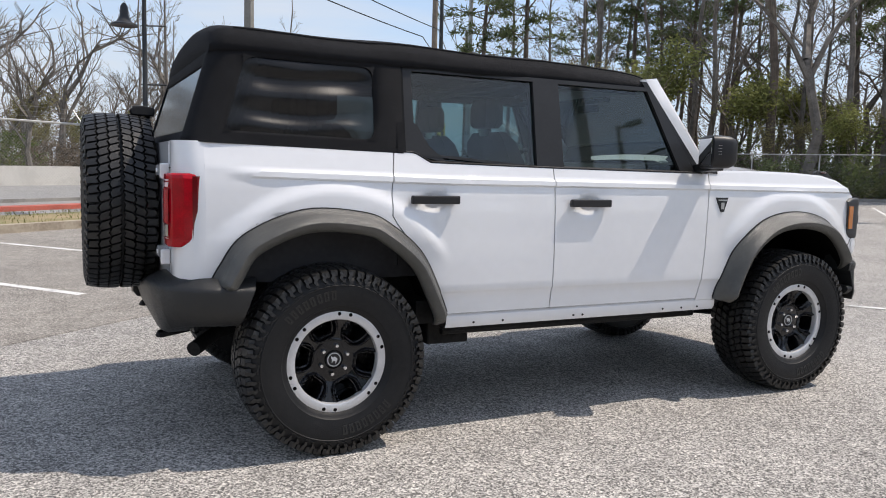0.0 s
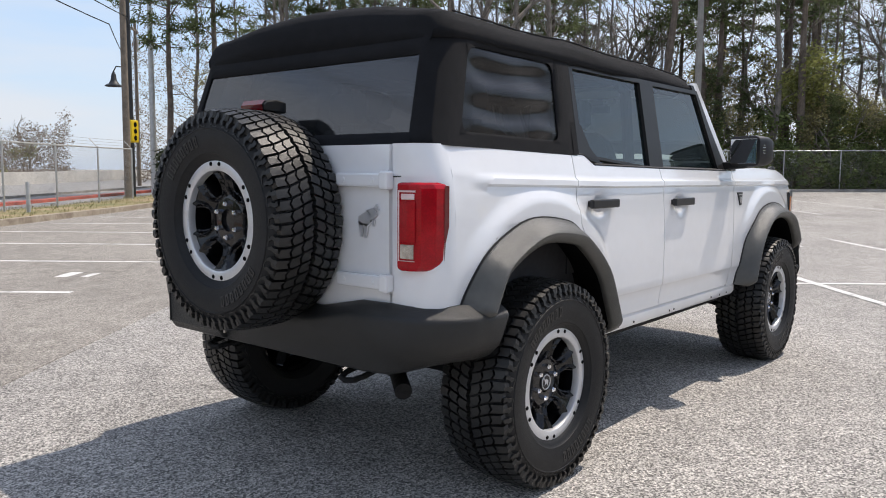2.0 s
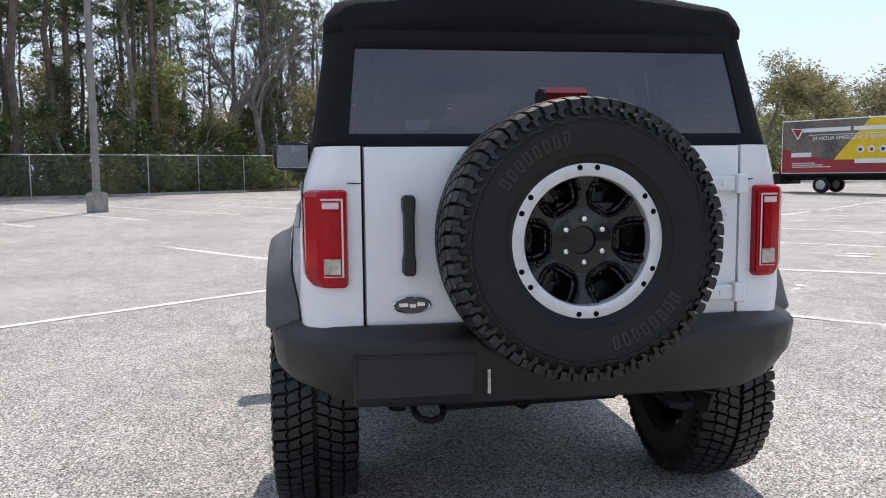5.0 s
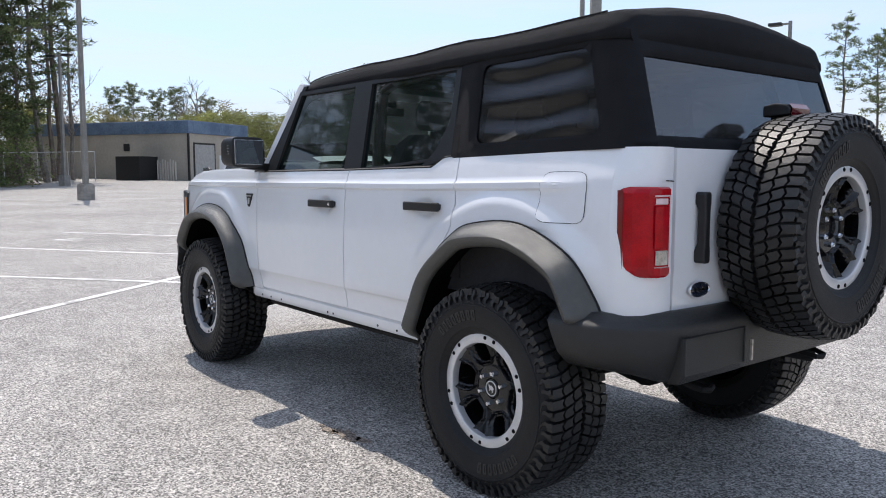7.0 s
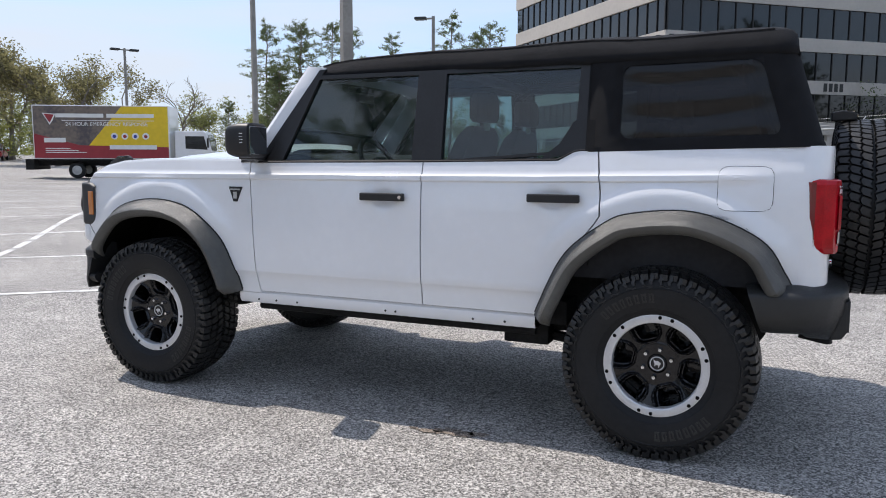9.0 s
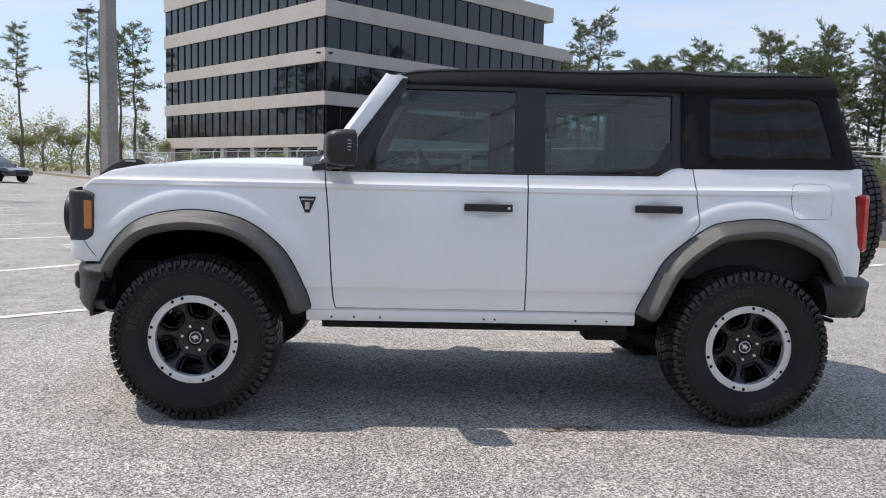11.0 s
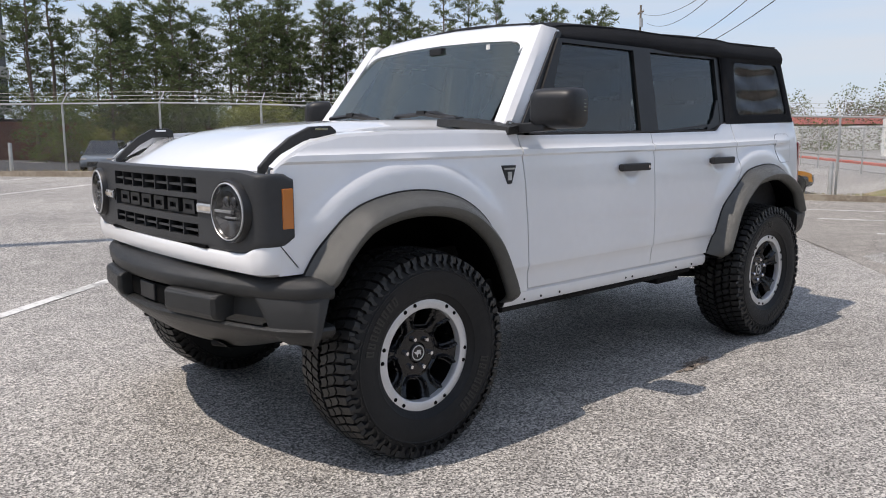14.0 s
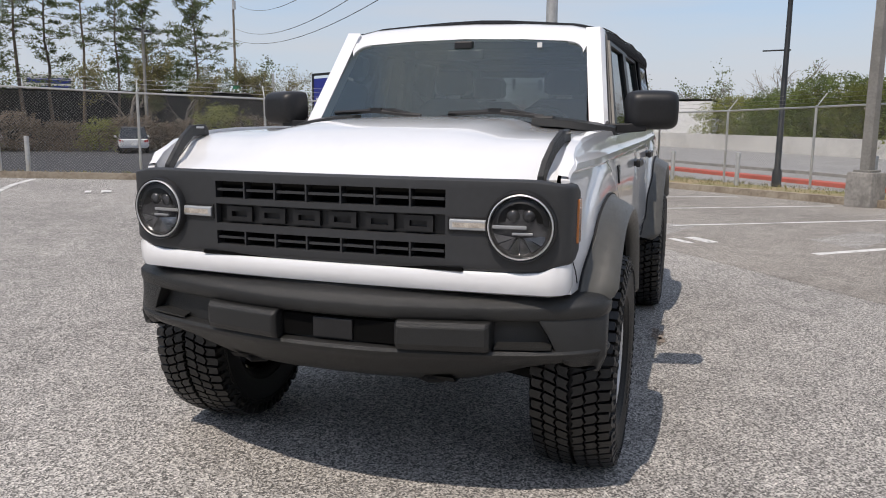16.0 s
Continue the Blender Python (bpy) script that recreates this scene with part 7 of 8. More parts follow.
THICKETS = [shrub(45, 4.0, 5.4, M_LEAF, "tall green thicket beyond the street", "thicket", 620), shrub(46, 4.2, 4.8, M_SPRING, "tall yellow-green thicket beyond the street", "thicket", 620)]
used = set()


def plant(kind, x, y, turn, size=1.0, z=None):
    m = put_xy(x, y, turn) @ Matrix.Scale(size, 4)
    if kind not in used:
        used.add(kind)
        kind.matrix_basis = m
        return kind
    o = copy_thing(kind, put_xy(x, y, turn))
    o.scale = (size, size, size)
    return o


rng = random.Random(7)
# the woods beyond the lot
a = -15.0
while a < 52:
    for row, (b0, b1) in enumerate(((40, 44), (45, 50), (51, 58), (59, 68))):
        aa = a + rng.uniform(-0.9, 0.9) + row * 0.5
        if row == 0 and -9 < aa < -5:
            continue
        r = rng.random()
        kind = PINES[(0, 1, 3, 3)[rng.randrange(4)]] if r < 0.34 else (TALLS[rng.randrange(3)] if r < 0.76 else (BARES[rng.randrange(3)] if r < 0.87 else SPRINGS[rng.randrange(2)]))
        plant(kind, *lot(aa, rng.uniform(b0, b1)), rng.uniform(0, 360), rng.uniform(0.8, 1.15))
    a += 2.0
for k in range(30):
    plant(SHRUBS[(0, 1, 0, 2, 1, 3)[k % 6]], *lot(-9 + k * 1.75 + rng.uniform(-0.5, 0.5), 40.0 + rng.uniform(-0.6, 2.2)), rng.uniform(0, 360), rng.uniform(0.7, 1.1))
for k in range(12):
    plant(SPRINGS[k % 2], *lot(-2 + k * 3.4, 41 + rng.uniform(-0.5, 2)), rng.uniform(0, 360), rng.uniform(0.4, 0.7))
for k in range(20):
    plant(PINES[2] if k % 3 else SHRUBS[1], *lot(8 + k * 2.0, 41.5 + rng.uniform(-0.5, 2.5)), rng.uniform(0, 360), rng.uniform(0.28, 0.48) if k % 3 else rng.uniform(1.1, 1.5))

# clipped dark hedge and the pale many-stemmed tree beside it
bm = bmesh.new()
hr = random.Random(5)
for _ in range(2600):
    u, v, w = hr.uniform(-1, 1), hr.uniform(-1, 1), hr.uniform(0, 1)
    f = hr.randrange(5)
    if f == 0:
        w = 1
    elif f in (1, 2):
        v = -1 if f == 1 else 1
    else:
        u = -1 if f == 3 else 1
    leaf_fan(bm, Vector((u * 3.4 + hr.gauss(0, 0.05), v * 0.95 + hr.gauss(0, 0.05), w * 2.05 + hr.gauss(0, 0.05))), 0.22, 3, hr, 0.8)
hedge = thing("hedge", "dark green clipped hedge at the corner of the lot", "hedge", at=put_xy(20.6, 30.2, 128))
fast_part("leaves", bm, mat("hedge_leaves", (0.030, 0.055, 0.018), 0.5, second=(0.012, 0.022, 0.009), scale=1.0, island=0.5), hedge)
# added black box inside, painted shade seen between the leaves
part("hedge_shade_core", boxed((-3.3, -0.85, 0), (3.3, 0.85, 1.95)), M_VOID, hedge)


def myrtle(seed, h, label, crown=True):
    r = random.Random(seed)
    p = thing("crape_myrtle", label, "tree", "crape myrtles")
    bm = bmesh.new()
    for i in range(6):
        ang = 6.28 * i / 6 + r.uniform(-0.3, 0.3)
        top = Vector((math.cos(ang) * h * 0.16, math.sin(ang) * h * 0.16, h * r.uniform(0.45, 0.55)))
        tube(bm, bent((0.12 * math.cos(ang), 0.12 * math.sin(ang), -0.1), top, r, 0.06, 4), [0.075, 0.065, 0.055, 0.05, 0.045], 6, caps=False)
        for j in range(9 if crown else 4):
            d = Vector((math.cos(ang) + r.uniform(-0.9, 0.9), math.sin(ang) + r.uniform(-0.9, 0.9), r.uniform(1.2, 2.4))).normalized()
            L = h * (r.uniform(0.25, 0.5) if crown else r.uniform(0.10, 0.16))
            t1 = top + d * L
            tube(bm, bent(top, t1, r, 0.05, 2), [0.03, 0.02, 0.01] if crown else [0.04, 0.03, 0.022], 4, caps=False)
            for q in range(5 if crown else 0):
                d2 = (d + Vector((r.uniform(-0.5, 0.5), r.uniform(-0.5, 0.5), r.uniform(-0.1, 0.5)))).normalized()
                s0 = top.lerp(t1, r.uniform(0.3, 0.9))
                tube(bm, [s0, s0 + d2 * L * r.uniform(0.3, 0.7)], [0.012, 0.004], 3, caps=False)
    fast_part("trunk", bm, M_PALE, p)
    return p


myrtle(3, 6.5, "pale many-stemmed ornamental tree in bare twig").matrix_basis = put_xy(24.6, 29.2)
mp = myrtle(4, 3.6, "hard-pruned pale ornamental tree beside the street", False)
mp.matrix_basis = put_xy(-20.0, -2.4)
copy_thing(mp, put_xy(-19.6, -1.5, 60))

# trees across the street
rs = random.Random(17)
for k in range(16):
    plant(BARES[k % 3], *lot(-40 - rs.uniform(0, 14), 8 + k * 3.4 + rs.uniform(-1, 1)), rs.uniform(0, 360), rs.uniform(0.55, 0.9))
for k in range(34):
    b = -95 + k * 5.4
    plant(SPRINGS[rs.randrange(2)] if rs.random() < 0.6 else BARES[k % 3], *lot(-42 - rs.uniform(0, 16), b + rs.uniform(-2, 2)), rs.uniform(0, 360), rs.uniform(0.45, 0.75))
for k in range(30):
    plant(SHRUBS[(3, 2, 1, 3)[k % 4]], *lot(-38.5 - rs.uniform(0, 2), -30 + k * 3.2), rs.uniform(0, 360), rs.uniform(0.8, 1.3))
for k in range(10):
    plant(THICKETS[(1, 0, 0)[k % 3]], *lot(-40 - rs.uniform(0, 4), -7 + k * 2.2), rs.uniform(0, 360), rs.uniform(0.7, 1.0))
for k in range(12):
    plant(THICKETS[(1, 0, 0)[k % 3]], *lot(-40 - rs.uniform(0, 5), -44 + k * 2.0), rs.uniform(0, 360), rs.uniform(0.7, 1.05))
for k in range(16):
    plant((BARES + TALLS)[k % 6], -13 + k * 1.8 + rs.uniform(-0.6, 0.6), 47 + rs.uniform(0, 24), rs.uniform(0, 360), rs.uniform(0.6, 0.85))
for k in range(16):
    plant(BARES[k % 3], -14 + k * 1.9 + rs.uniform(-0.8, 0.8), 52 + rs.uniform(0, 22), rs.uniform(0, 360), rs.uniform(0.7, 0.95))
for x, y, k, size in ((45, -72, 0, 0.75), (49, -75, 1, 0.8), (52, -73, 3, 0.75), (55, -77, 0, 0.85), (58, -74, 1, 0.8), (42, -77, 3, 0.7)):
    plant(PINES[k], x, y, rs.uniform(0, 360), size)
for k in range(10):
    plant(PINES[(0, 1, 3)[k % 3]], -31 - k * 1.8 + rs.uniform(-1, 1), -66 + k * 1.7 + rs.uniform(-1.5, 1.5), rs.uniform(0, 360), rs.uniform(0.7, 0.82))
# pines behind the neighbouring lot, and the ring of far trees
for x, y, k, size in ((-16, -57, 2, 0.66), (-18.5, -62, 2, 0.72), (-22, -60, 1, 0.68), (-25, -63, 2, 0.75), (-29, -60, 0, 0.66), (-31, -57, 2, 0.70), (-35, -58, 1, 0.72), (-26, -55, 2, 0.6), (-20, -54, 2, 0.5), (-13, -66, 3, 0.75), (-37, -52, 2, 0.62), (-40, -50, 0, 0.62), (-46, -47, 3, 0.66), (-49, -46, 1, 0.60), (-54, -47, 2, 0.8), (-60, -46, 2, 0.82), (-33, -63, 2, 0.8), (-23, -66, 2, 0.8), (-15, -68, 1, 0.85), (-43, -55, 2, 0.7)):
    plant(PINES[k], x, y, rs.uniform(0, 360), size)
for x, y, k, size in ((-47, -43, 1, 0.62), (-50, -40, 1, 0.5), (-34, -53, 0, 0.4), (-22, -50, 0, 0.42), (-60, -38, 1, 0.6)):
    plant(SPRINGS[k], x, y, rs.uniform(0, 360), size * 1.4)
for k in range(26):
    plant(SHRUBS[(3, 3, 2, 3)[k % 4]], *lot(-6 + k * 1.9, -52 + rs.uniform(-1.5, 1.5)), rs.uniform(0, 360), rs.uniform(0.8, 1.3))
for k in range(46):
    az = radians(-9 - k * 1.55)
    d = rs.uniform(92, 118) if k > 14 else rs.uniform(84, 100)
    r = rs.random()
    kind = SPRINGS[0] if r < 0.40 else (SPRINGS[1] if r < 0.62 else (PINES[2] if r < 0.85 else BARES[k % 3]))
    plant(kind, d * math.cos(az), d * math.sin(az), rs.uniform(0, 360), rs.uniform(0.75, 1.05) * (0.5 if kind in PINES else 0.85))
plant(BARES[0], 62.5, -31.2, 40, 0.72)
for x, y, size in ((47, -61, 0.5), (41.5, -53.7, 0.52), (43, -55.5, 0.5), (44, -59, 0.4), (39.5, -55, 0.38)):
    plant(PINES[2], x, y, rs.uniform(0, 360), size)
for x, y, size in ((66, -46, 1.25), (58, -44, 1.0), (72, -40, 1.1), (53.8, -33.6, 1.0), (50, -36.5, 0.9), (47.5, -35.5, 0.95), (56, -30, 0.7), (47, -39, 0.9)):
    plant(SPRINGS[1], x, y, rs.uniform(0, 360), size)
for k in range(6):
    plant(SHRUBS[1], *lot(37 + k * 2.1, -17.4 + rs.uniform(-0.4, 0.4)), rs.uniform(0, 360), rs.uniform(0.55, 0.78))
for x, y, k, size in ((26, -92, 1, 0.9), (30, -95, 0, 0.8), (36, -92, 0, 0.95), (39, -96, 1, 0.9), (42, -93, 3, 0.95)):
    plant(PINES[k], x, y, rs.uniform(0, 360), size)

# dense pines and scrub behind the neighbouring lot, seen past the bonnet
for k in range(2, 13):
    t, d = -0.60 + 0.042 * k, 70 + rs.uniform(-4, 6)
    plant(PINES[2] if k % 4 else PINES[1], 5 + d * (-0.665 - 0.747 * t), 3.3 + d * (-0.747 + 0.665 * t), rs.uniform(0, 360), rs.uniform(0.60, 0.76))
for k in range(2, 9):
    t, d = -0.60 + 0.062 * k, 64 + rs.uniform(-3, 3)
    plant(THICKETS[0 if k % 3 else 1], 5 + d * (-0.665 - 0.747 * t), 3.3 + d * (-0.747 + 0.665 * t), rs.uniform(0, 360), rs.uniform(0.75, 1.0))
# pines and spring scrub round the low building
for t, d, size in ((-0.42, 93, 0.58), (-0.39, 96, 0.62), (-0.36, 92, 0.55), (-0.34, 97, 0.60), (-0.30, 94, 0.52)):
    plant(PINES[2], -2.3 + d * (0.783 - 0.622 * t), 3.0 + d * (-0.622 - 0.783 * t), rs.uniform(0, 360), size)
for k in range(7):
    t, d = -0.29 + 0.036 * k, 84 + rs.uniform(-3, 3)
    plant(THICKETS[1], -2.3 + d * (0.783 - 0.622 * t), 3.0 + d * (-0.622 - 0.783 * t), rs.uniform(0, 360), rs.uniform(1.1, 1.4))
for x, y, size in ((56, -7.5, 0.85), (58.5, -5, 0.95), (54, -5.2, 0.78)):
    plant(PINES[2], x, y, rs.uniform(0, 360), size)

# far woods that close the view
def far_woods(name, ring, h0, h1, n, material, label, size=1.5):
    r = random.Random(len(name) + n)
    bm = bmesh.new()
    for _ in range(n):
        az, d = radians(r.uniform(*ring[0])), r.uniform(*ring[1])
        x, y = d * math.cos(az), d * math.sin(az)
        top = lerp(h0, h1, 0.5 + 0.5 * math.sin(az * 37) * math.sin(az * 91 + 1))
        leaf_fan(bm, Vector((x, y, ground_z(x, y) + r.uniform(0, 1) ** 1.4 * top)), size, 9, r, 0.8, 0.45)
    me = bpy.data.meshes.new(name)
    bm.to_mesh(me)
    bm.free()
    me.materials.append(material)
    return tagged(new(name, me), label, "woods", kind="stuff")


far_woods("far_woods", ((-12, 62), (76, 96)), 14, 23, 15000, M_BRUSH, "grey-brown winter woods in the distance", 0.55)
far_woods("far_woods_green", ((-100, -8), (118, 140)), 5, 11, 10000, M_SPRING, "hazy green treeline in the distance", 0.8)
far_woods("far_woods_street", ((66, 118), (80, 110)), 4, 8, 12000, M_BRUSH, "brown wooded bank beyond the street", 0.55)
far_woods("far_woods_west", ((140, 215), (88, 118)), 3, 6.5, 14000, M_BRUSH, "brown scrub and trees beyond the street", 0.5)
far_woods("far_woods_west_green", ((150, 215), (84, 120)), 3, 9, 6000, M_LEAF, "green trees among the scrub beyond the street", 0.6)
far_woods("far_woods_south", ((212, 268), (78, 98)), 5, 9, 10000, M_NEEDLE, "dark woods behind the neighbouring lot", 0.6)
far_woods("understory", ((-8, 56), (50, 62)), 2.0, 5.0, 5000, M_LEAF, "pale green undergrowth among the trunks", 0.5)

# ---------------------------------------------------------------- office block
def words(name, text, size, material, parent, m, depth=0.004):
    """Raised lettering in the built-in font."""
    cu = bpy.data.curves.new(name, "FONT")
    cu.body, cu.size, cu.align_x, cu.align_y, cu.extrude = text, size, "CENTER", "CENTER", depth
    cu.materials.append(material)
    ob = new(name, cu)
    ob.parent = parent
    ob.matrix_basis = m
    return ob


def shared(name, mesh, parent, m):
    ob = new(name, mesh)
    ob.parent = parent
    ob.matrix_basis = m
    return ob


office_m = Matrix(((-0.738, 0.674, 0, 9.9), (-0.674, -0.738, 0, -64.8), (0, 0, 1, 0), (0, 0, 0, 1)))
office = thing("office_building", "cream and dark glass office block with ribbon windows", "building", at=office_m)
LX, LY = 36.0, 31.5


def ring_band(name, z0, z1, x1, y1, inset, material):
    bm = bmesh.new()
    box(bm, (inset, inset, z0), (x1 - inset, y1 - inset, z1))
    return part(name, bm, material, office, bevel=0.02)


for z0, z1 in ((3.4, 4.55), (7.1, 8.3), (10.85, 12.05), (14.75, 16.2)):
    ring_band("spandrel", z0, z1, LX, LY, 0.0, M_BAND)
ring_band("parapet", 18.9, 20.5, LX - 4, LY, 0.0, M_BAND)
ring_band("core", -2, 18.9, LX - 4.5, LY, 0.55, M_OFFICE)
ring_band("core_end", -2, 14.8, LX, LY, 0.55, M_OFFICE)
pane_r = part("pane", boxed((0.03, 0.20, 0.0), (1.75, 0.24, 2.55)), M_OFFICE, office, at=Matrix.Translation((0, 0, 4.55))).data
pane_l = part("pane", boxed((0.20, 0.03, 0.0), (0.24, 1.545, 2.55)), M_OFFICE, office, at=Matrix.Translation((0, 0, 4.55))).data
mull_r = part("mullion", boxed((-0.04, 0.10, 0.0), (0.04, 0.22, 2.55)), M_MULL, office, at=Matrix.Translation((0, 0, 4.55))).data
mull_l = part("mullion", boxed((0.10, -0.04, 0.0), (0.22, 0.04, 2.55)), M_MULL, office, at=Matrix.Translation((0, 0, 4.55))).data
for row, z in enumerate((4.55, 8.3, 12.05, 16.2)):
    span = LX if row < 3 else LX - 4
    tall = Matrix.Diagonal((1, 1, 1.06 if row > 1 else 1, 1))
    for k in range(int(span / 1.8)):
        if (row, k) != (0, 0):
            shared("pane", pane_r, office, Matrix.Translation((k * 1.8, 0, z)) @ tall)
            shared("mullion", mull_r, office, Matrix.Translation((k * 1.8, 0, z)) @ tall)
    for k in range(int(LY / 1.575)):
        if (row, k) != (0, 0):
            shared("pane", pane_l, office, Matrix.Translation((0, k * 1.575, z)) @ tall)
            shared("mullion", mull_l, office, Matrix.Translation((0, k * 1.575, z)) @ tall)
for x in range(0, 36, 6):
    part("column", boxed((x, 0.2, -2), (x + 0.8, 1.0, 3.4)), M_BAND, office)
for y in range(6, 31, 6):
    part("column", boxed((0.2, y, -2), (1.0, y + 0.8, 3.4)), M_BAND, office)
part("canopy", boxed((10, -6, 2.2), (22, 0.4, 2.7)), M_BAND, office)
for x in (10.5, 21):
    part("canopy_column", boxed((x, -5.6, -2), (x + 0.6, -5.0, 2.2)), M_BAND, office)
# the number on the band stays as plain bars
for k in range(4):
    part("number_bar", boxed((18.9 - 0.62 * k, -0.03, 7.35), (19.3 - 0.62 * k, 0.0, 8.1)), M_MULL, office)
for x, y in ((0.4, -0.3), (-0.3, 0.6), (35.2, -0.3)):
    part("wall_lamp", boxed((x - 0.15, y - 0.15, 11.5), (x + 0.15, y + 0.15, 11.65)), M_MULL, office)

# ---------------------------------------------------------------- low building with blue fascia
u = Vector((math.cos(radians(29.4)), math.sin(radians(29.4)), 0))
v = Vector((u.y, -u.x, 0))
low_m = Matrix(((u.x, v.x, 0, 58.9), (u.y, v.y, 0, -19.9), (0, 0, 1, ground_z(58.9, -19.9) - 0.02), (0, 0, 0, 1)))
store = thing("low_building", "low tan block building with faded blue fascia", "building", at=low_m)
part("wall", boxed((0, 0, -0.5), (20, 7.5, 3.75)), M_TAN, store)
part("fascia", boxed((-0.15, -0.15, 3.75), (20.15, 7.65, 4.75)), M_BLUE, store, "faded blue metal fascia", bevel=0.03)
part("roof", boxed((0.1, 0.1, 4.75), (19.9, 7.4, 4.8)), M_ROOF, store)
for y0, y1 in ((0.7, 3.1), (5.0, 7.3)):
    part("door_frame", boxed((-0.04, y0 - 0.15, 0), (0.03, y1 + 0.15, 3.05)), M_MULL, store)
    rd = part("roller_door", boxed((-0.06, y0, 0), (-0.035, y1, 2.9)), M_GALV, store, "pale grey roller door")
    for k in range(7):
        part("door_slat", boxed((-0.075, y0 + 0.02, 0.1 + 0.4 * k), (-0.06, y1 - 0.02, 0.14 + 0.4 * k)), M_GALV, rd)
part("service_door", boxed((-0.05, 3.75, 0), (0.03, 4.5, 2.1)), M_SIGNWHITE, store)
part("corner_pipe", boxed((-0.12, -0.12, 0), (0.02, 0.02, 3.75)), M_MULL, store)
part("wall_vent", boxed((6.0, -0.05, 2.4), (6.6, 0.02, 3.0)), M_BLACK, store)
part("dumpster_shed", boxed((2.2, -3.0, -0.4), (4.6, -1.0, 1.9)), M_BLACK, store, bevel=0.03)
for k in range(8):
    part("pallet_post", boxed((0.3 + 0.25 * k, -1.2, -0.3), (0.38 + 0.25 * k, -1.1, 1.5 + 0.1 * (k % 3))), M_BAND, store)


# ---------------------------------------------------------------- box truck
def wheel_small(parent, x, y, r, wdt=0.22, side=1):
    w = part("wheel", revolve(bmesh.new(), [(0.0, 0.02 * side), (r * 0.55, 0.0), (r * 0.6, side * -0.0)], 20, "y", Matrix.Translation((x, y, r))), M_GALV, parent)
    part("tyre", revolve(bmesh.new(), [(r * 0.58, -wdt / 2 * 1.0), (r * 0.9, -wdt / 2), (r, -wdt * 0.35), (r, wdt * 0.35), (r * 0.9, wdt / 2), (r * 0.58, wdt / 2)], 22, "y", Matrix.Translation((x, y - side * wdt * 0.45, r))), M_TYRE, w, smooth=True)
    return w


fx, fy = -0.853, -0.522
truck = thing("box_truck", "white box truck with yellow and maroon side graphics", "truck", at=Matrix(((fx, -fy, 0, 32.1), (fy, fx, 0, -21.9), (0, 0, 1, ground_z(32, -24) + 0.0), (0, 0, 0, 1))) @ Matrix.Scale(0.9, 4))
# x runs to the cab; the side toward the car is at y = -1.2
part("cargo_box", boxed((0, -1.22, 1.0), (6.75, 1.22, 3.75)), M_CARWHITE, truck, "white cargo box", bevel=0.03)
part("chassis", boxed((-0.3, -0.5, 0.65), (8.3, 0.5, 0.95)), M_UNDER, truck)
part("tail_lift", boxed((-0.45, -1.15, 0.45), (-0.05, 1.15, 1.0)), M_UNDER, truck)
part("side_rail", boxed((0.2, -1.2, 0.9), (6.7, -1.1, 1.0)), M_UNDER, truck)
gz = lambda pts, name, material, y: part(name, loft(bmesh.new(), [[(x, y, z) for x, z in pts], [(x, y + 0.012, z) for x, z in pts]], close_u=True, caps=True), material, truck)
gz([(0.06, 1.55), (2.6, 1.55), (4.4, 3.7), (0.06, 3.7)], "graphic_panel", M_TRUCKGREY, -1.236)
gz([(2.55, 1.55), (6.69, 1.55), (6.69, 3.7), (4.35, 3.7)], "graphic_panel", M_YELLOW, -1.235)
gz([(0.06, 1.05), (6.69, 1.05), (6.69, 1.62), (0.06, 1.75)], "graphic_panel", M_TRUCKRED, -1.242)
gz([(0.06, 1.75), (2.4, 1.68), (0.06, 2.3)], "graphic_panel", M_TRUCKRED, -1.239)
face = Matrix.Rotation(radians(90), 4, "X")
for x0, x1, z, h in ((1.15, 3.5, 3.12, 0.20), (3.65, 6.0, 3.12, 0.20), (1.45, 6.0, 2.95, 0.03)):
    part("name_bar", boxed((x0, -1.256, z), (x1, -1.249, z + h)), M_SIGNWHITE, truck)
words("lettering", "24 HOUR EMERGENCY RESPONSE", 0.27, M_SIGNWHITE, truck, Matrix.Translation((3.65, -1.25, 2.78)) @ face)
gz([(0.5, 3.35), (1.15, 3.30), (1.0, 2.95), (0.85, 2.75), (0.72, 3.0)], "funnel_mark", M_SIGNWHITE, -1.25)
gz([(0.58, 3.30), (1.07, 3.26), (0.95, 3.0), (0.86, 2.85), (0.76, 3.0)], "funnel_mark", M_TRUCKRED, -1.256)
for k in range(4):
    part("round_mark", revolve(bmesh.new(), [(0.0, -1.252), (0.17, -1.252), (0.17, -1.23)], 18, "y", Matrix.Translation((4.0 + 0.52 * k, 0, 2.18))), M_SIGNWHITE, truck)
    part("round_icon", revolve(bmesh.new(), [(0.0, -1.258), (0.09, -1.258), (0.09, -1.25)], 12, "y", Matrix.Translation((4.0 + 0.52 * k, 0, 2.17))), M_BLUESIGN if k % 2 == 0 else M_TRUCKRED, truck)
part("phone_bar", boxed((3.75, -1.256, 1.50), (6.1, -1.248, 1.72)), M_SIGNWHITE, truck)
part("small_sign", boxed((0.55, -1.256, 1.85), (1.6, -1.247, 2.08)), M_SIGNWHITE, truck)
for k in range(3):
    part("small_text_bar", boxed((0.6, -1.256, 1.32 + 0.1 * k), (2.6 - 0.4 * k, -1.249, 1.36 + 0.1 * k)), M_SIGNWHITE, truck)
bm = bmesh.new()
loft(bm, [[(x, y, z) for x, z in ((6.95, 0.75), (8.75, 0.70), (8.85, 1.35), (8.62, 2.35), (8.45, 2.48), (6.95, 2.48))] for y in (-1.0, 1.0)], close_u=True, caps=True)
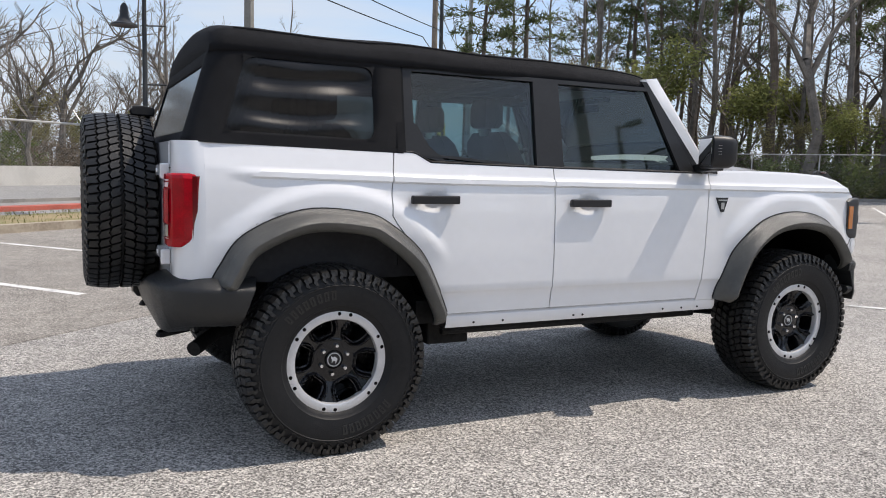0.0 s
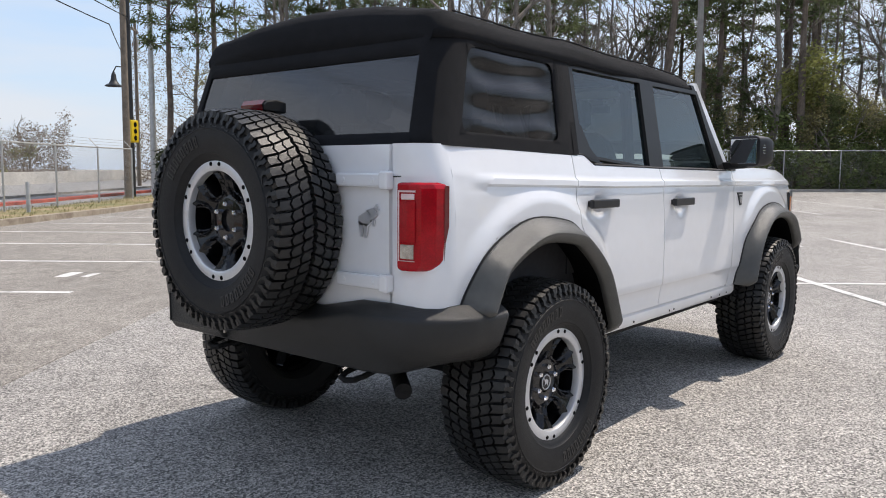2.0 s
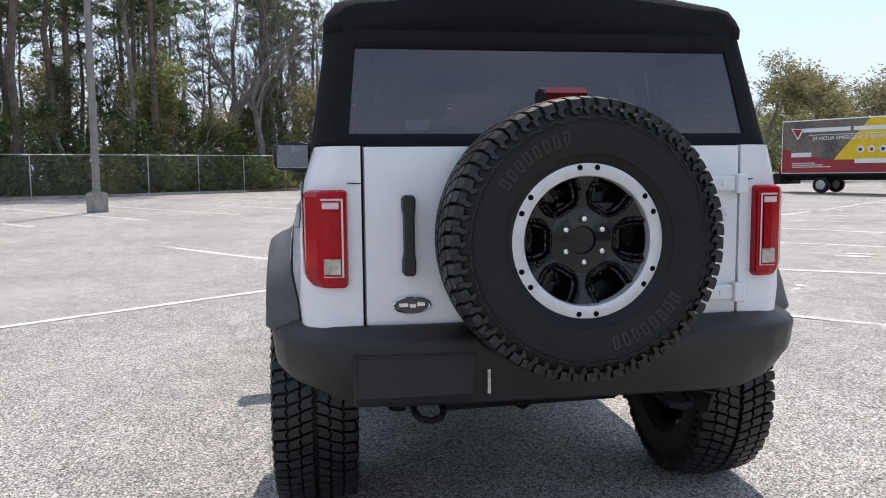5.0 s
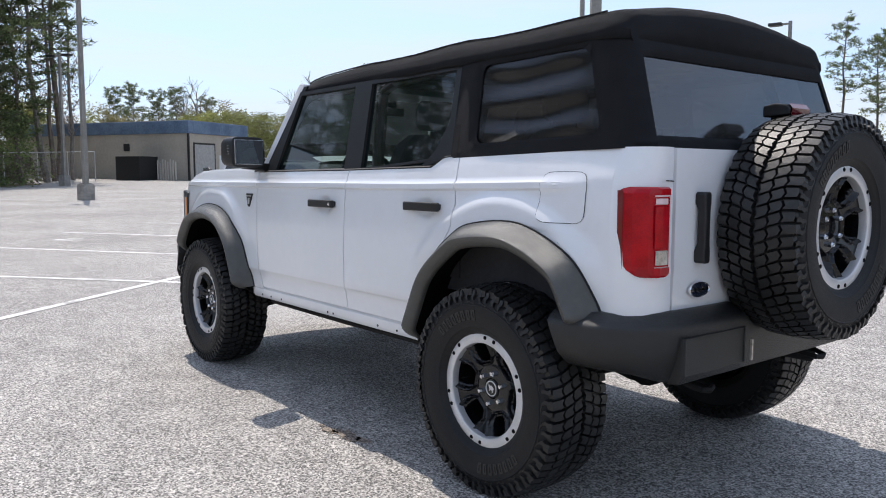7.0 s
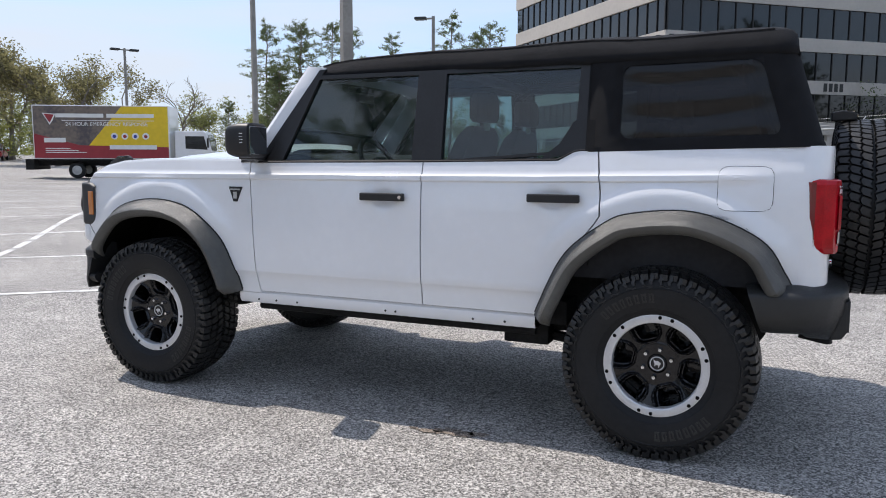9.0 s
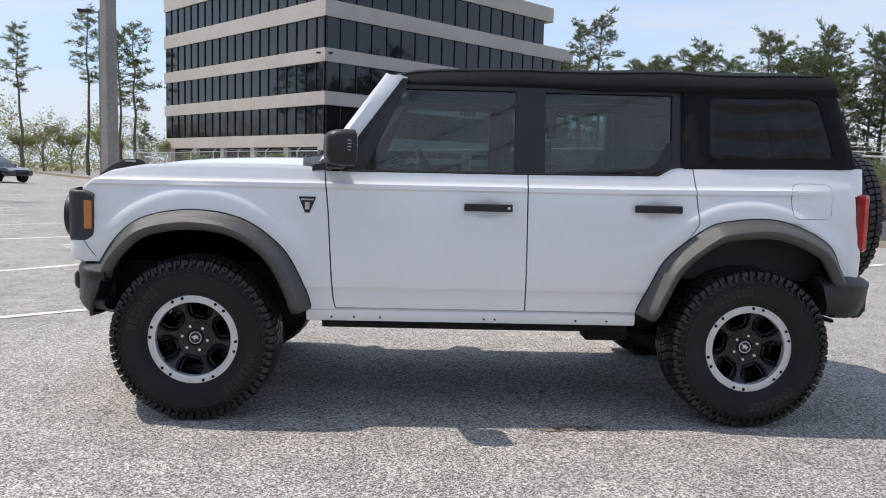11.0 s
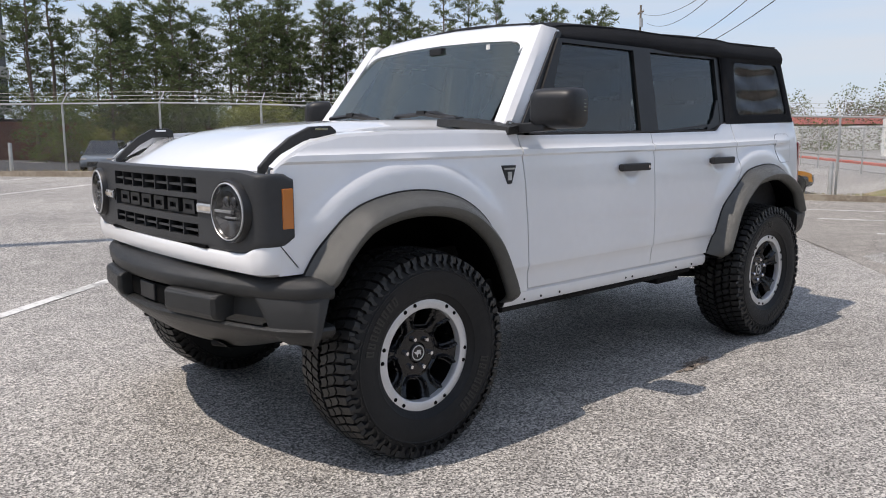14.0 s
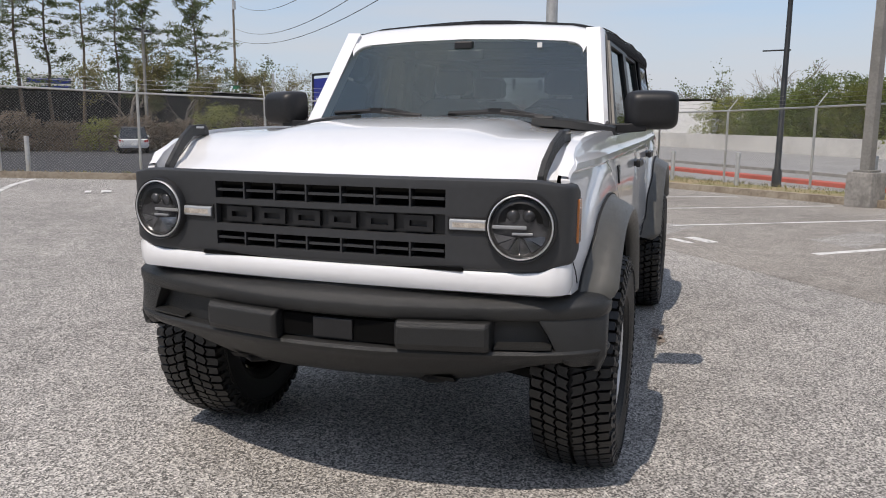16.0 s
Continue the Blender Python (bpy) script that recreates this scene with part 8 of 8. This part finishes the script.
cab = part("cab", bm, M_CARWHITE, truck, "white cab-over cab", bevel=0.06)
for s in (-1, 1):
    part("side_window", loft(bmesh.new(), [[(x, s * 1.006, z) for x, z in ((7.5, 1.55), (8.62, 1.50), (8.45, 2.2), (7.5, 2.2))], [(x, s * 1.0, z) for x, z in ((7.5, 1.55), (8.62, 1.50), (8.45, 2.2), (7.5, 2.2))]], close_u=True, caps=True), M_AUTOGLASS, cab)
    part("cab_mirror", boxed((8.65, s * 1.1, 1.6), (8.72, s * 1.3, 2.1)), M_BLACK, cab)
part("windscreen", loft(bmesh.new(), [[(8.83, y, 1.45), (8.66, y, 2.3)] for y in (-0.9, 0.9)]), M_AUTOGLASS, cab)
part("bumper", boxed((8.70, -1.0, 0.5), (8.92, 1.0, 0.8)), M_BLACK, truck, bevel=0.03)
part("fuel_tank", boxed((5.2, -1.05, 0.5), (6.4, -0.6, 0.95)), M_GALV, truck, bevel=0.04)
for x in (2.0, 7.9):
    for s in (-1, 1):
        wheel_small(truck, x, s * 1.0, 0.42, 0.28, s)


# ---------------------------------------------------------------- parked cars
def parked_car(name, label, m, paint, length=4.7, height=1.72, wagon=True, wide=1.85):
    """A plain parked car, nose to +x: body, glasshouse with panes, lamps and wheels."""
    c = thing(name, label, "car", at=m)
    L, H, W = length / 2, height, wide / 2
    belt_z, sill = H * 0.57, 0.28
    rows = []
    for x, z0, z1, k in ((-L, 0.5, belt_z * 0.92, 0.86), (-L + 0.08, 0.36, belt_z * 0.98, 0.95), (-L * 0.55, sill, belt_z + 0.03, 1.0), (0, sill, belt_z, 1.0), (L * 0.42, sill, belt_z, 1.0), (L * 0.80, sill + 0.02, belt_z * 0.92, 0.96), (L - 0.08, 0.34, belt_z * 0.80, 0.88), (L, 0.45, belt_z * 0.66, 0.78)):
        rows.append([(x, y * W * k, z) for y, z in ((-0.9, z0), (-1, lerp(z0, z1, 0.25)), (-1.0, lerp(z0, z1, 0.7)), (-0.90, z1), (0.90, z1), (1.0, lerp(z0, z1, 0.7)), (1, lerp(z0, z1, 0.25)), (0.9, z0))])
    body = part("body", loft(bmesh.new(), rows, close_u=True, caps=True), paint, c, smooth=True)
    back = -L + (0.15 if wagon else 0.75)
    roof0, roof1 = (back + 0.35, L * 0.10) if wagon else (back + 0.75, L * 0.05)
    nose = L * 0.46
    prof = [(back, belt_z - 0.02), (roof0, H - 0.04), (lerp(roof0, roof1, 0.5), H), (roof1, H - 0.03), (nose, belt_z - 0.02)]
    rows = [[(x, y * (W * 0.92 - (z - belt_z) * 0.26), z) for y in (-1, -0.9, 0.9, 1)] for x, z in prof]
    part("glasshouse", loft(bmesh.new(), rows), M_AUTOGLASS, c, "dark tinted windows", smooth=True)
    for s in (1, -1):
        bm = bmesh.new()
        bm.faces.new([bm.verts.new((x, s * (W * 0.915 - (z - belt_z) * 0.26), z)) for x, z in prof])
        part("side_window", bm, M_AUTOGLASS, c)
    bm = bmesh.new()
    for s in (1, -1):
        loft(bm, [[(x, s * (W * 0.92 - (z - belt_z) * 0.26), z), (lerp(x, 0, 0.04), s * (W * 0.92 - (z - belt_z - 0.08) * 0.26) * 0.999, max(belt_z - 0.02, z - 0.08 if z > belt_z + 0.1 else z))] for x, z in prof])
        yy2 = lambda z: s * (W * 0.93 - (z - belt_z) * 0.26)
        loft(bm, [[(x, yy2(z), z), (x + 0.09, yy2(z), z)] for x, z in ((-0.18, belt_z), (-0.26, H - 0.07))])
        faces = [(x, s * (W * 0.92 - (z - belt_z) * 0.26) * 0.86 if 0 else s * (W * 0.90 - (z - belt_z) * 0.26), z) for x, z in prof]
    part("side_frame", bm, paint, c)
    rows = [[(x, y * (W * 0.92 - (H - belt_z) * 0.26), z + 0.012) for y in (-1.02, 1.02)] for x, z in prof[1:4]]
    part("roof", loft(bmesh.new(), rows), paint, c, smooth=True)
    for s in (1, -1):
        for sx, x in ((1, L * 0.62), (-1, -L * 0.60)):
            wheel_small(c, x, s * W * 0.98, 0.38 if wagon else 0.33, 0.23, s)
        part("headlamp", boxed((L - 0.20, s * W * 0.52, belt_z * 0.70), (L - 0.045, s * W * 0.84, belt_z * 0.82)), M_CLEARLENS, c, bevel=0.02)
        part("tail_lamp", boxed((-L + 0.0, s * W * 0.62, belt_z * 0.74), (-L + 0.12, s * W * 0.90, belt_z * 0.93)), M_REDLENS, c, bevel=0.02)
        # flat black discs on the body side paint the shade of the wheel openings
        part("wheel_arch_shade", revolve(bmesh.new(), [(0.0, s * (W * 0.99)), (0.41, s * (W * 0.99))], 20, "y", Matrix.Translation((L * 0.62, 0, 0.36))), M_VOID, c)
        part("wheel_arch_shade", revolve(bmesh.new(), [(0.0, s * (W * 0.99)), (0.41, s * (W * 0.99))], 20, "y", Matrix.Translation((-L * 0.60, 0, 0.36))), M_VOID, c)
        part("door_mirror", boxed((L * 0.30, s * W * 1.0, belt_z + 0.0), (L * 0.36, s * (W * 1.0 + 0.16), belt_z + 0.14)), paint, c, bevel=0.03)
    part("front_grille", boxed((L - 0.12, -W * 0.5, 0.42), (L + 0.012, W * 0.5, 0.62)), M_BLACK, c, bevel=0.02)
    part("plate_blank", boxed((-L - 0.015, -0.16, belt_z * 0.55), (-L + 0.02, 0.16, belt_z * 0.68)), M_SIGNWHITE, c)
    return c


def car_at(x, y, turn):
    return pose(x, y, ground_z(x, y) + 0.03, 0, 0, turn)


parked_car("parked_suv", "white sport utility car parked across the lot", car_at(43.4, -18.7, -114), M_CARWHITE, 4.9, 1.84)
parked_car("parked_suv", "black sport utility car parked behind a white one", car_at(53.2, -29.6, -80), M_CARBLACK, 4.8, 1.7)
parked_car("parked_car", "small red hatchback parked far across the lot", car_at(63, -42, -45), M_CARRED, 4.3, 1.45, False)
parked_car("parked_car", "white saloon parked beyond the truck", car_at(62, -50, -60), M_CARWHITE, 4.6, 1.45, False)
parked_car("parked_car", "silver saloon parked beyond the truck", car_at(30.5, -37.0, 160), M_CARWHITE, 4.6, 1.45, False)
parked_car("parked_car", "black saloon parked beyond the lamp post", car_at(26, -40.5, 160), M_CARBLACK, 4.7, 1.5, False)
for nm, lb, x, y, turn, paint, ln, ht, wg in (
        ("parked_car", "maroon saloon parked below the office block", -0.2, -55.0, 52, M_CARRED, 4.8, 1.45, False),
        ("parked_suv", "dark sport utility car parked below the office block", -2.4, -53.6, 52, M_CARBLACK, 4.7, 1.7, True),
        ("parked_car", "bright red coupe parked below the office block", -4.4, -52.0, 52, M_CARRED, 4.5, 1.4, False),
        ("parked_suv", "dark grey sport utility car behind the fence", -9.6, -40.3, 60, M_CARGREY, 4.5, 1.68, True),
        ("parked_car", "silver saloon parked behind the fence", -13.6, -49.0, 60, M_CARWHITE, 4.7, 1.45, False),
        ("parked_car", "grey coupe parked behind the fence", -15.2, -47.6, 60, M_CARGREY, 4.7, 1.4, False),
        ("parked_suv", "black pick-up parked behind the fence", -13.0, -44.0, 30, M_CARBLACK, 5.2, 1.8, True),
        ("parked_suv", "pale blue sport utility car behind the fence", -15.4, -33.2, 62, M_CARBLUE, 4.6, 1.68, True),
        ("parked_suv", "white sport utility car facing the fence", -18.4, -31.4, 52, M_CARWHITE, 4.7, 1.72, True),
        ("parked_van", "white passenger van parked farther back", -34.4, -47.2, -63, M_CARWHITE, 5.3, 2.0, True),
        ("parked_suv", "white sport utility car seen from behind", -36.0, -34.0, 222, M_CARWHITE, 4.6, 1.65, True)):
    parked_car(nm, lb, car_at(x, y, turn), paint, ln, ht, wg)

# the hatchback with bright company graphics, its writing kept as plain bars
wrap = parked_car("parked_car", "charcoal hatchback with orange graphics behind the fence", car_at(-23.3, -11.0, 145), M_CARBLACK, 4.3, 1.62)
for s in (1, -1):
    gy = lambda z: s * (0.927 + 0.004)
    pts = [(0.75, 0.46), (2.02, 0.50), (1.95, 0.80), (1.60, 0.90), (0.95, 0.92)]
    part("graphic_panel", loft(bmesh.new(), [[(x, s * (0.93 if x < 1.2 else 0.93 - 0.10 * (x - 1.2)), z) for x, z in pts], [(x, s * (0.90 if x < 1.2 else 0.90 - 0.10 * (x - 1.2)), z) for x, z in pts]], close_u=True, caps=True), mat("orange_vinyl", (0.72, 0.28, 0.02), 0.4), wrap, "orange front graphics")
    for x0, x1, z, h in ((-1.15, -0.42, 0.60, 0.22), (-0.34, 0.02, 0.60, 0.22), (0.10, 0.62, 0.60, 0.22), (-1.15, 0.55, 0.46, 0.07)):
        part("name_bar", boxed((x0, min(s * 0.915, s * 0.932), z), (x1, max(s * 0.915, s * 0.932), z + h)), M_SIGNWHITE, wrap)

# ---------------------------------------------------------------- signs and far buildings
sign = thing("lease_sign", "tall blue roadside sign with a white lease board", "sign", at=put_xy(-40.9, -22.6, 55))
part("panel", boxed((-1.25, -0.12, 0.8), (1.25, 0.12, 4.9)), M_BLUESIGN, sign)
part("lease_board", boxed((-1.4, -0.2, 0.55), (1.15, -0.12, 1.55)), M_SIGNWHITE, sign)
words("lettering", "FOR LEASE", 0.42, M_BLACK, sign, Matrix.Translation((-0.1, -0.21, 1.25)) @ face)
part("phone_bar", boxed((-1.1, -0.215, 0.72), (0.9, -0.2, 0.92)), M_BLACK, sign)
for k in range(4):
    part("number_bar", boxed((-0.95 + 0.34 * k, -0.135, 3.2), (-0.72 + 0.34 * k, -0.12, 3.65)), M_SIGNWHITE, sign)
part("small_text_bar", boxed((-0.6, -0.135, 2.75), (0.4, -0.12, 2.83)), M_SIGNWHITE, sign)
for s in (-1, 1):
    part("frame_post", boxed((s * 1.6 - 0.06, -0.06, -0.3), (s * 1.6 + 0.06, 0.06, 5.2)), M_DARKPOLE, sign)
part("frame_bar", boxed((-1.66, -0.06, 5.1), (1.66, 0.06, 5.25)), M_DARKPOLE, sign)

pylon = thing("pylon_sign", "white stacked tenant sign beside the street", "sign", at=put_xy(-66, -20, 70))
part("body", boxed((-1.4, -0.25, -0.5), (1.4, 0.25, 3.2)), M_SIGNWHITE, pylon)
for k in range(4):
    part("text_bar", boxed((-1.1, -0.27, 0.6 + 0.62 * k), (1.0, -0.25, 0.85 + 0.62 * k)), M_GALV, pylon)


def far_shop(m, w, d, h, wall, roof_mat, label, bars=True):
    b = thing("shop_building", label, "building", at=m)
    part("wall", boxed((-w / 2, 0, -1.5), (w / 2, d, h)), wall, b)
    part("roof", loft(bmesh.new(), [[(x, -0.6, h), (x, d * 0.4, h + (1.2 if roof_mat is M_REDROOF else 0.2)), (x, d, h + 0.2)] for x in (-w / 2 - 0.4, w / 2 + 0.4)]), roof_mat, b)
    for k in range(int(w / 3)):
        part("shop_window", boxed((-w / 2 + 0.5 + 3 * k, -0.03, 0.2), (-w / 2 + 2.6 + 3 * k, 0.02, h * 0.55)), M_AUTOGLASS, b)
    if bars:
        part("name_bar", boxed((-1, -0.06, h * 0.74), (w * 0.3, -0.01, h * 0.84)), M_BLACK, b)
    return b


far_shop(pose(-86, -6.5, -1.2, 0, 0, 270 - 4), 18, 10, 4.4, M_SIGNWHITE, M_ROOF, "low white rendered shop across the street")
far_shop(pose(-98, -36, -1.2, 0, 0, 290), 26, 10, 3.2, M_SIGNWHITE, M_REDROOF, "low shop with a red tiled roof", False)
far_shop(pose(-90, 14, -1.2, 0, 0, 262), 16, 10, 4.0, M_TAN, M_ROOF, "low tan shop across the street", False)
far_shop(pose(-62, -58, -0.8, 0, 0, 310), 30, 12, 4.2, M_BLACK, M_ROOF, "long dark shop front beyond the lots", False)
far_shop(pose(-22, -80, -0.8, 0, 0, 10), 26, 9, 3.2, mat("brown_brick", (0.20, 0.085, 0.06), 0.9, vary=0.2, scale=1.5), M_ROOF, "low brown brick building behind the pines", False)

# traffic signals hung over the junction, street name board
def signal_mast(m):
    gantry = thing("traffic_signal", "traffic signal mast with lamps over the junction", "traffic signal", at=m)
    part("mast", tube(bmesh.new(), [(0, 0, -0.4), (0, 0, 6.6)], 0.14, 10), M_GALV, gantry)
    part("mast_arm", tube(bmesh.new(), [(0, 0, 5.4), (11, 0, 5.7)], [0.10, 0.05], 8), M_DARKPOLE, gantry)
    for x in (3.5, 6.5):
        s = part("signal_head", boxed((x - 0.18, -0.15, 4.9), (x + 0.18, 0.15, 6.0)), M_BLACK, gantry, bevel=0.03)
        for k in range(3):
            part("signal_lens", revolve(bmesh.new(), [(0.0, -0.17), (0.11, -0.165), (0.12, -0.14)], 14, "y", Matrix.Translation((x, 0, 5.1 + 0.33 * k))), M_GREENSIGN if k == 0 else M_VOID, s)
    part("street_name_board", boxed((7.3, -0.03, 5.3), (9.2, 0.03, 5.7)), M_GREENSIGN, gantry)
    for k in range(2):
        part("text_bar", boxed((7.5 + 0.9 * k, -0.045, 5.44), (8.2 + 0.8 * k, -0.03, 5.56)), M_SIGNWHITE, gantry)


signal_mast(put_xy(-64, -40.0, -122))
signal_mast(put_xy(-70, -20.0, 131))

board = thing("roadside_board", "white roadside advertising board on two posts", "sign", at=put_xy(-65.7, -70.0, 137.5) @ Matrix.Scale(1.45, 4))
part("panel", boxed((-1.85, -0.05, 2.9), (1.85, 0.05, 4.75)), M_SIGNWHITE, board)
for x in (-1.5, 1.5):
    part("post", boxed((x - 0.08, 0.05, -0.6), (x + 0.08, 0.2, 4.6)), M_DARKPOLE, board)
for x0, x1, z, h in ((-1.5, 1.6, 4.05, 0.42), (-0.6, 1.6, 3.72, 0.16), (-0.3, 1.5, 3.2, 0.3)):
    part("text_bar", boxed((x0, -0.062, z), (x1, -0.05, z + h)), M_BLUESIGN, board)

small = thing("arrow_sign", "small white traffic sign with a black arrow", "sign", at=put_xy(0.3, 21.6, 15))
part("post", tube(bmesh.new(), [(0, 0.03, -0.3), (0, 0.03, 2.5)], 0.03, 6), M_GALV, small)
part("plate", boxed((-0.24, -0.012, 1.85), (0.24, 0.0, 2.5)), M_SIGNWHITE, small)
part("arrow", loft(bmesh.new(), [[(x, -0.016, 1.98 + z) for x, z in ((-0.18, -0.02), (0.05, -0.02), (0.05, -0.07), (0.18, 0.0), (0.05, 0.07), (0.05, 0.02), (-0.18, 0.02))], [(x, -0.012, 1.98 + z) for x, z in ((-0.18, -0.02), (0.05, -0.02), (0.05, -0.07), (0.18, 0.0), (0.05, 0.07), (0.05, 0.02), (-0.18, 0.02))]], close_u=True, caps=True), M_BLACK, small)
part("text_bar", boxed((-0.16, -0.016, 2.2), (0.16, -0.012, 2.26)), M_BLACK, small)
part("text_bar", boxed((-0.16, -0.016, 2.32), (0.12, -0.012, 2.38)), M_BLACK, small)

sig = thing("pedestrian_signal", "yellow signal box and bell lamp on a black pole", "traffic signal", at=put_xy(15.6, 30.8, 30))
part("post", tube(bmesh.new(), [(0, 0, -0.3), (0, 0, 11.5)], [0.13, 0.08], 8), M_DARKPOLE, sig)
part("lamp_arm", tube(bmesh.new(), [(0, 0, 5.7), (0, 0.3, 5.95), (0, 0.65, 5.98), (0, 0.78, 5.75)], 0.03, 6), M_DARKPOLE, sig)
part("lamp_shade", revolve(bmesh.new(), [(0.04, 5.75), (0.10, 5.62), (0.13, 5.38), (0.22, 5.22), (0.38, 5.14), (0.39, 5.10), (0.36, 5.12), (0.0, 5.22)], 24, "z", Matrix.Translation((0, 0.78, 0))), M_DARKPOLE, sig, "black bell-shaped lamp shade", smooth=True)
hd = part("signal_head", boxed((-0.3, -0.2, 2.6), (0.3, 0.1, 3.6)), M_YELLOW, sig, bevel=0.05)
for k in range(3):
    part("signal_lens", revolve(bmesh.new(), [(0.0, -0.22), (0.11, -0.215), (0.12, -0.2)], 14, "y", Matrix.Translation((0, 0, 2.8 + 0.3 * k))), M_VOID, hd)

# grass on the verge, litter by the kerbs
bm = bmesh.new()
gr = random.Random(9)
for _ in range(9000):
    a, b = gr.uniform(-13.4, -10.1), gr.uniform(-20, 34)
    if gr.random() < 0.35:
        a, b = gr.uniform(-9, 40), gr.uniform(-15.5, -14.7)
    x, y = lot(a, b)
    z = ground_z(x, y) + 0.11
    ang, hgt, wd = gr.uniform(0, 6.28), gr.uniform(0.03, 0.11), 0.010
    c, s = math.cos(ang), math.sin(ang)
    v = [bm.verts.new(p) for p in ((x - wd * c, y - wd * s, z), (x + wd * c, y + wd * s, z), (x + gr.uniform(-0.05, 0.05), y + gr.uniform(-0.05, 0.05), z + hgt))]
    bm.faces.new(v)
me = bpy.data.meshes.new("grass")
bm.to_mesh(me)
bm.free()
me.materials.append(M_GRASS)
tagged(new("grass", me), "thin dry grass on the verge", "grass", kind="stuff")
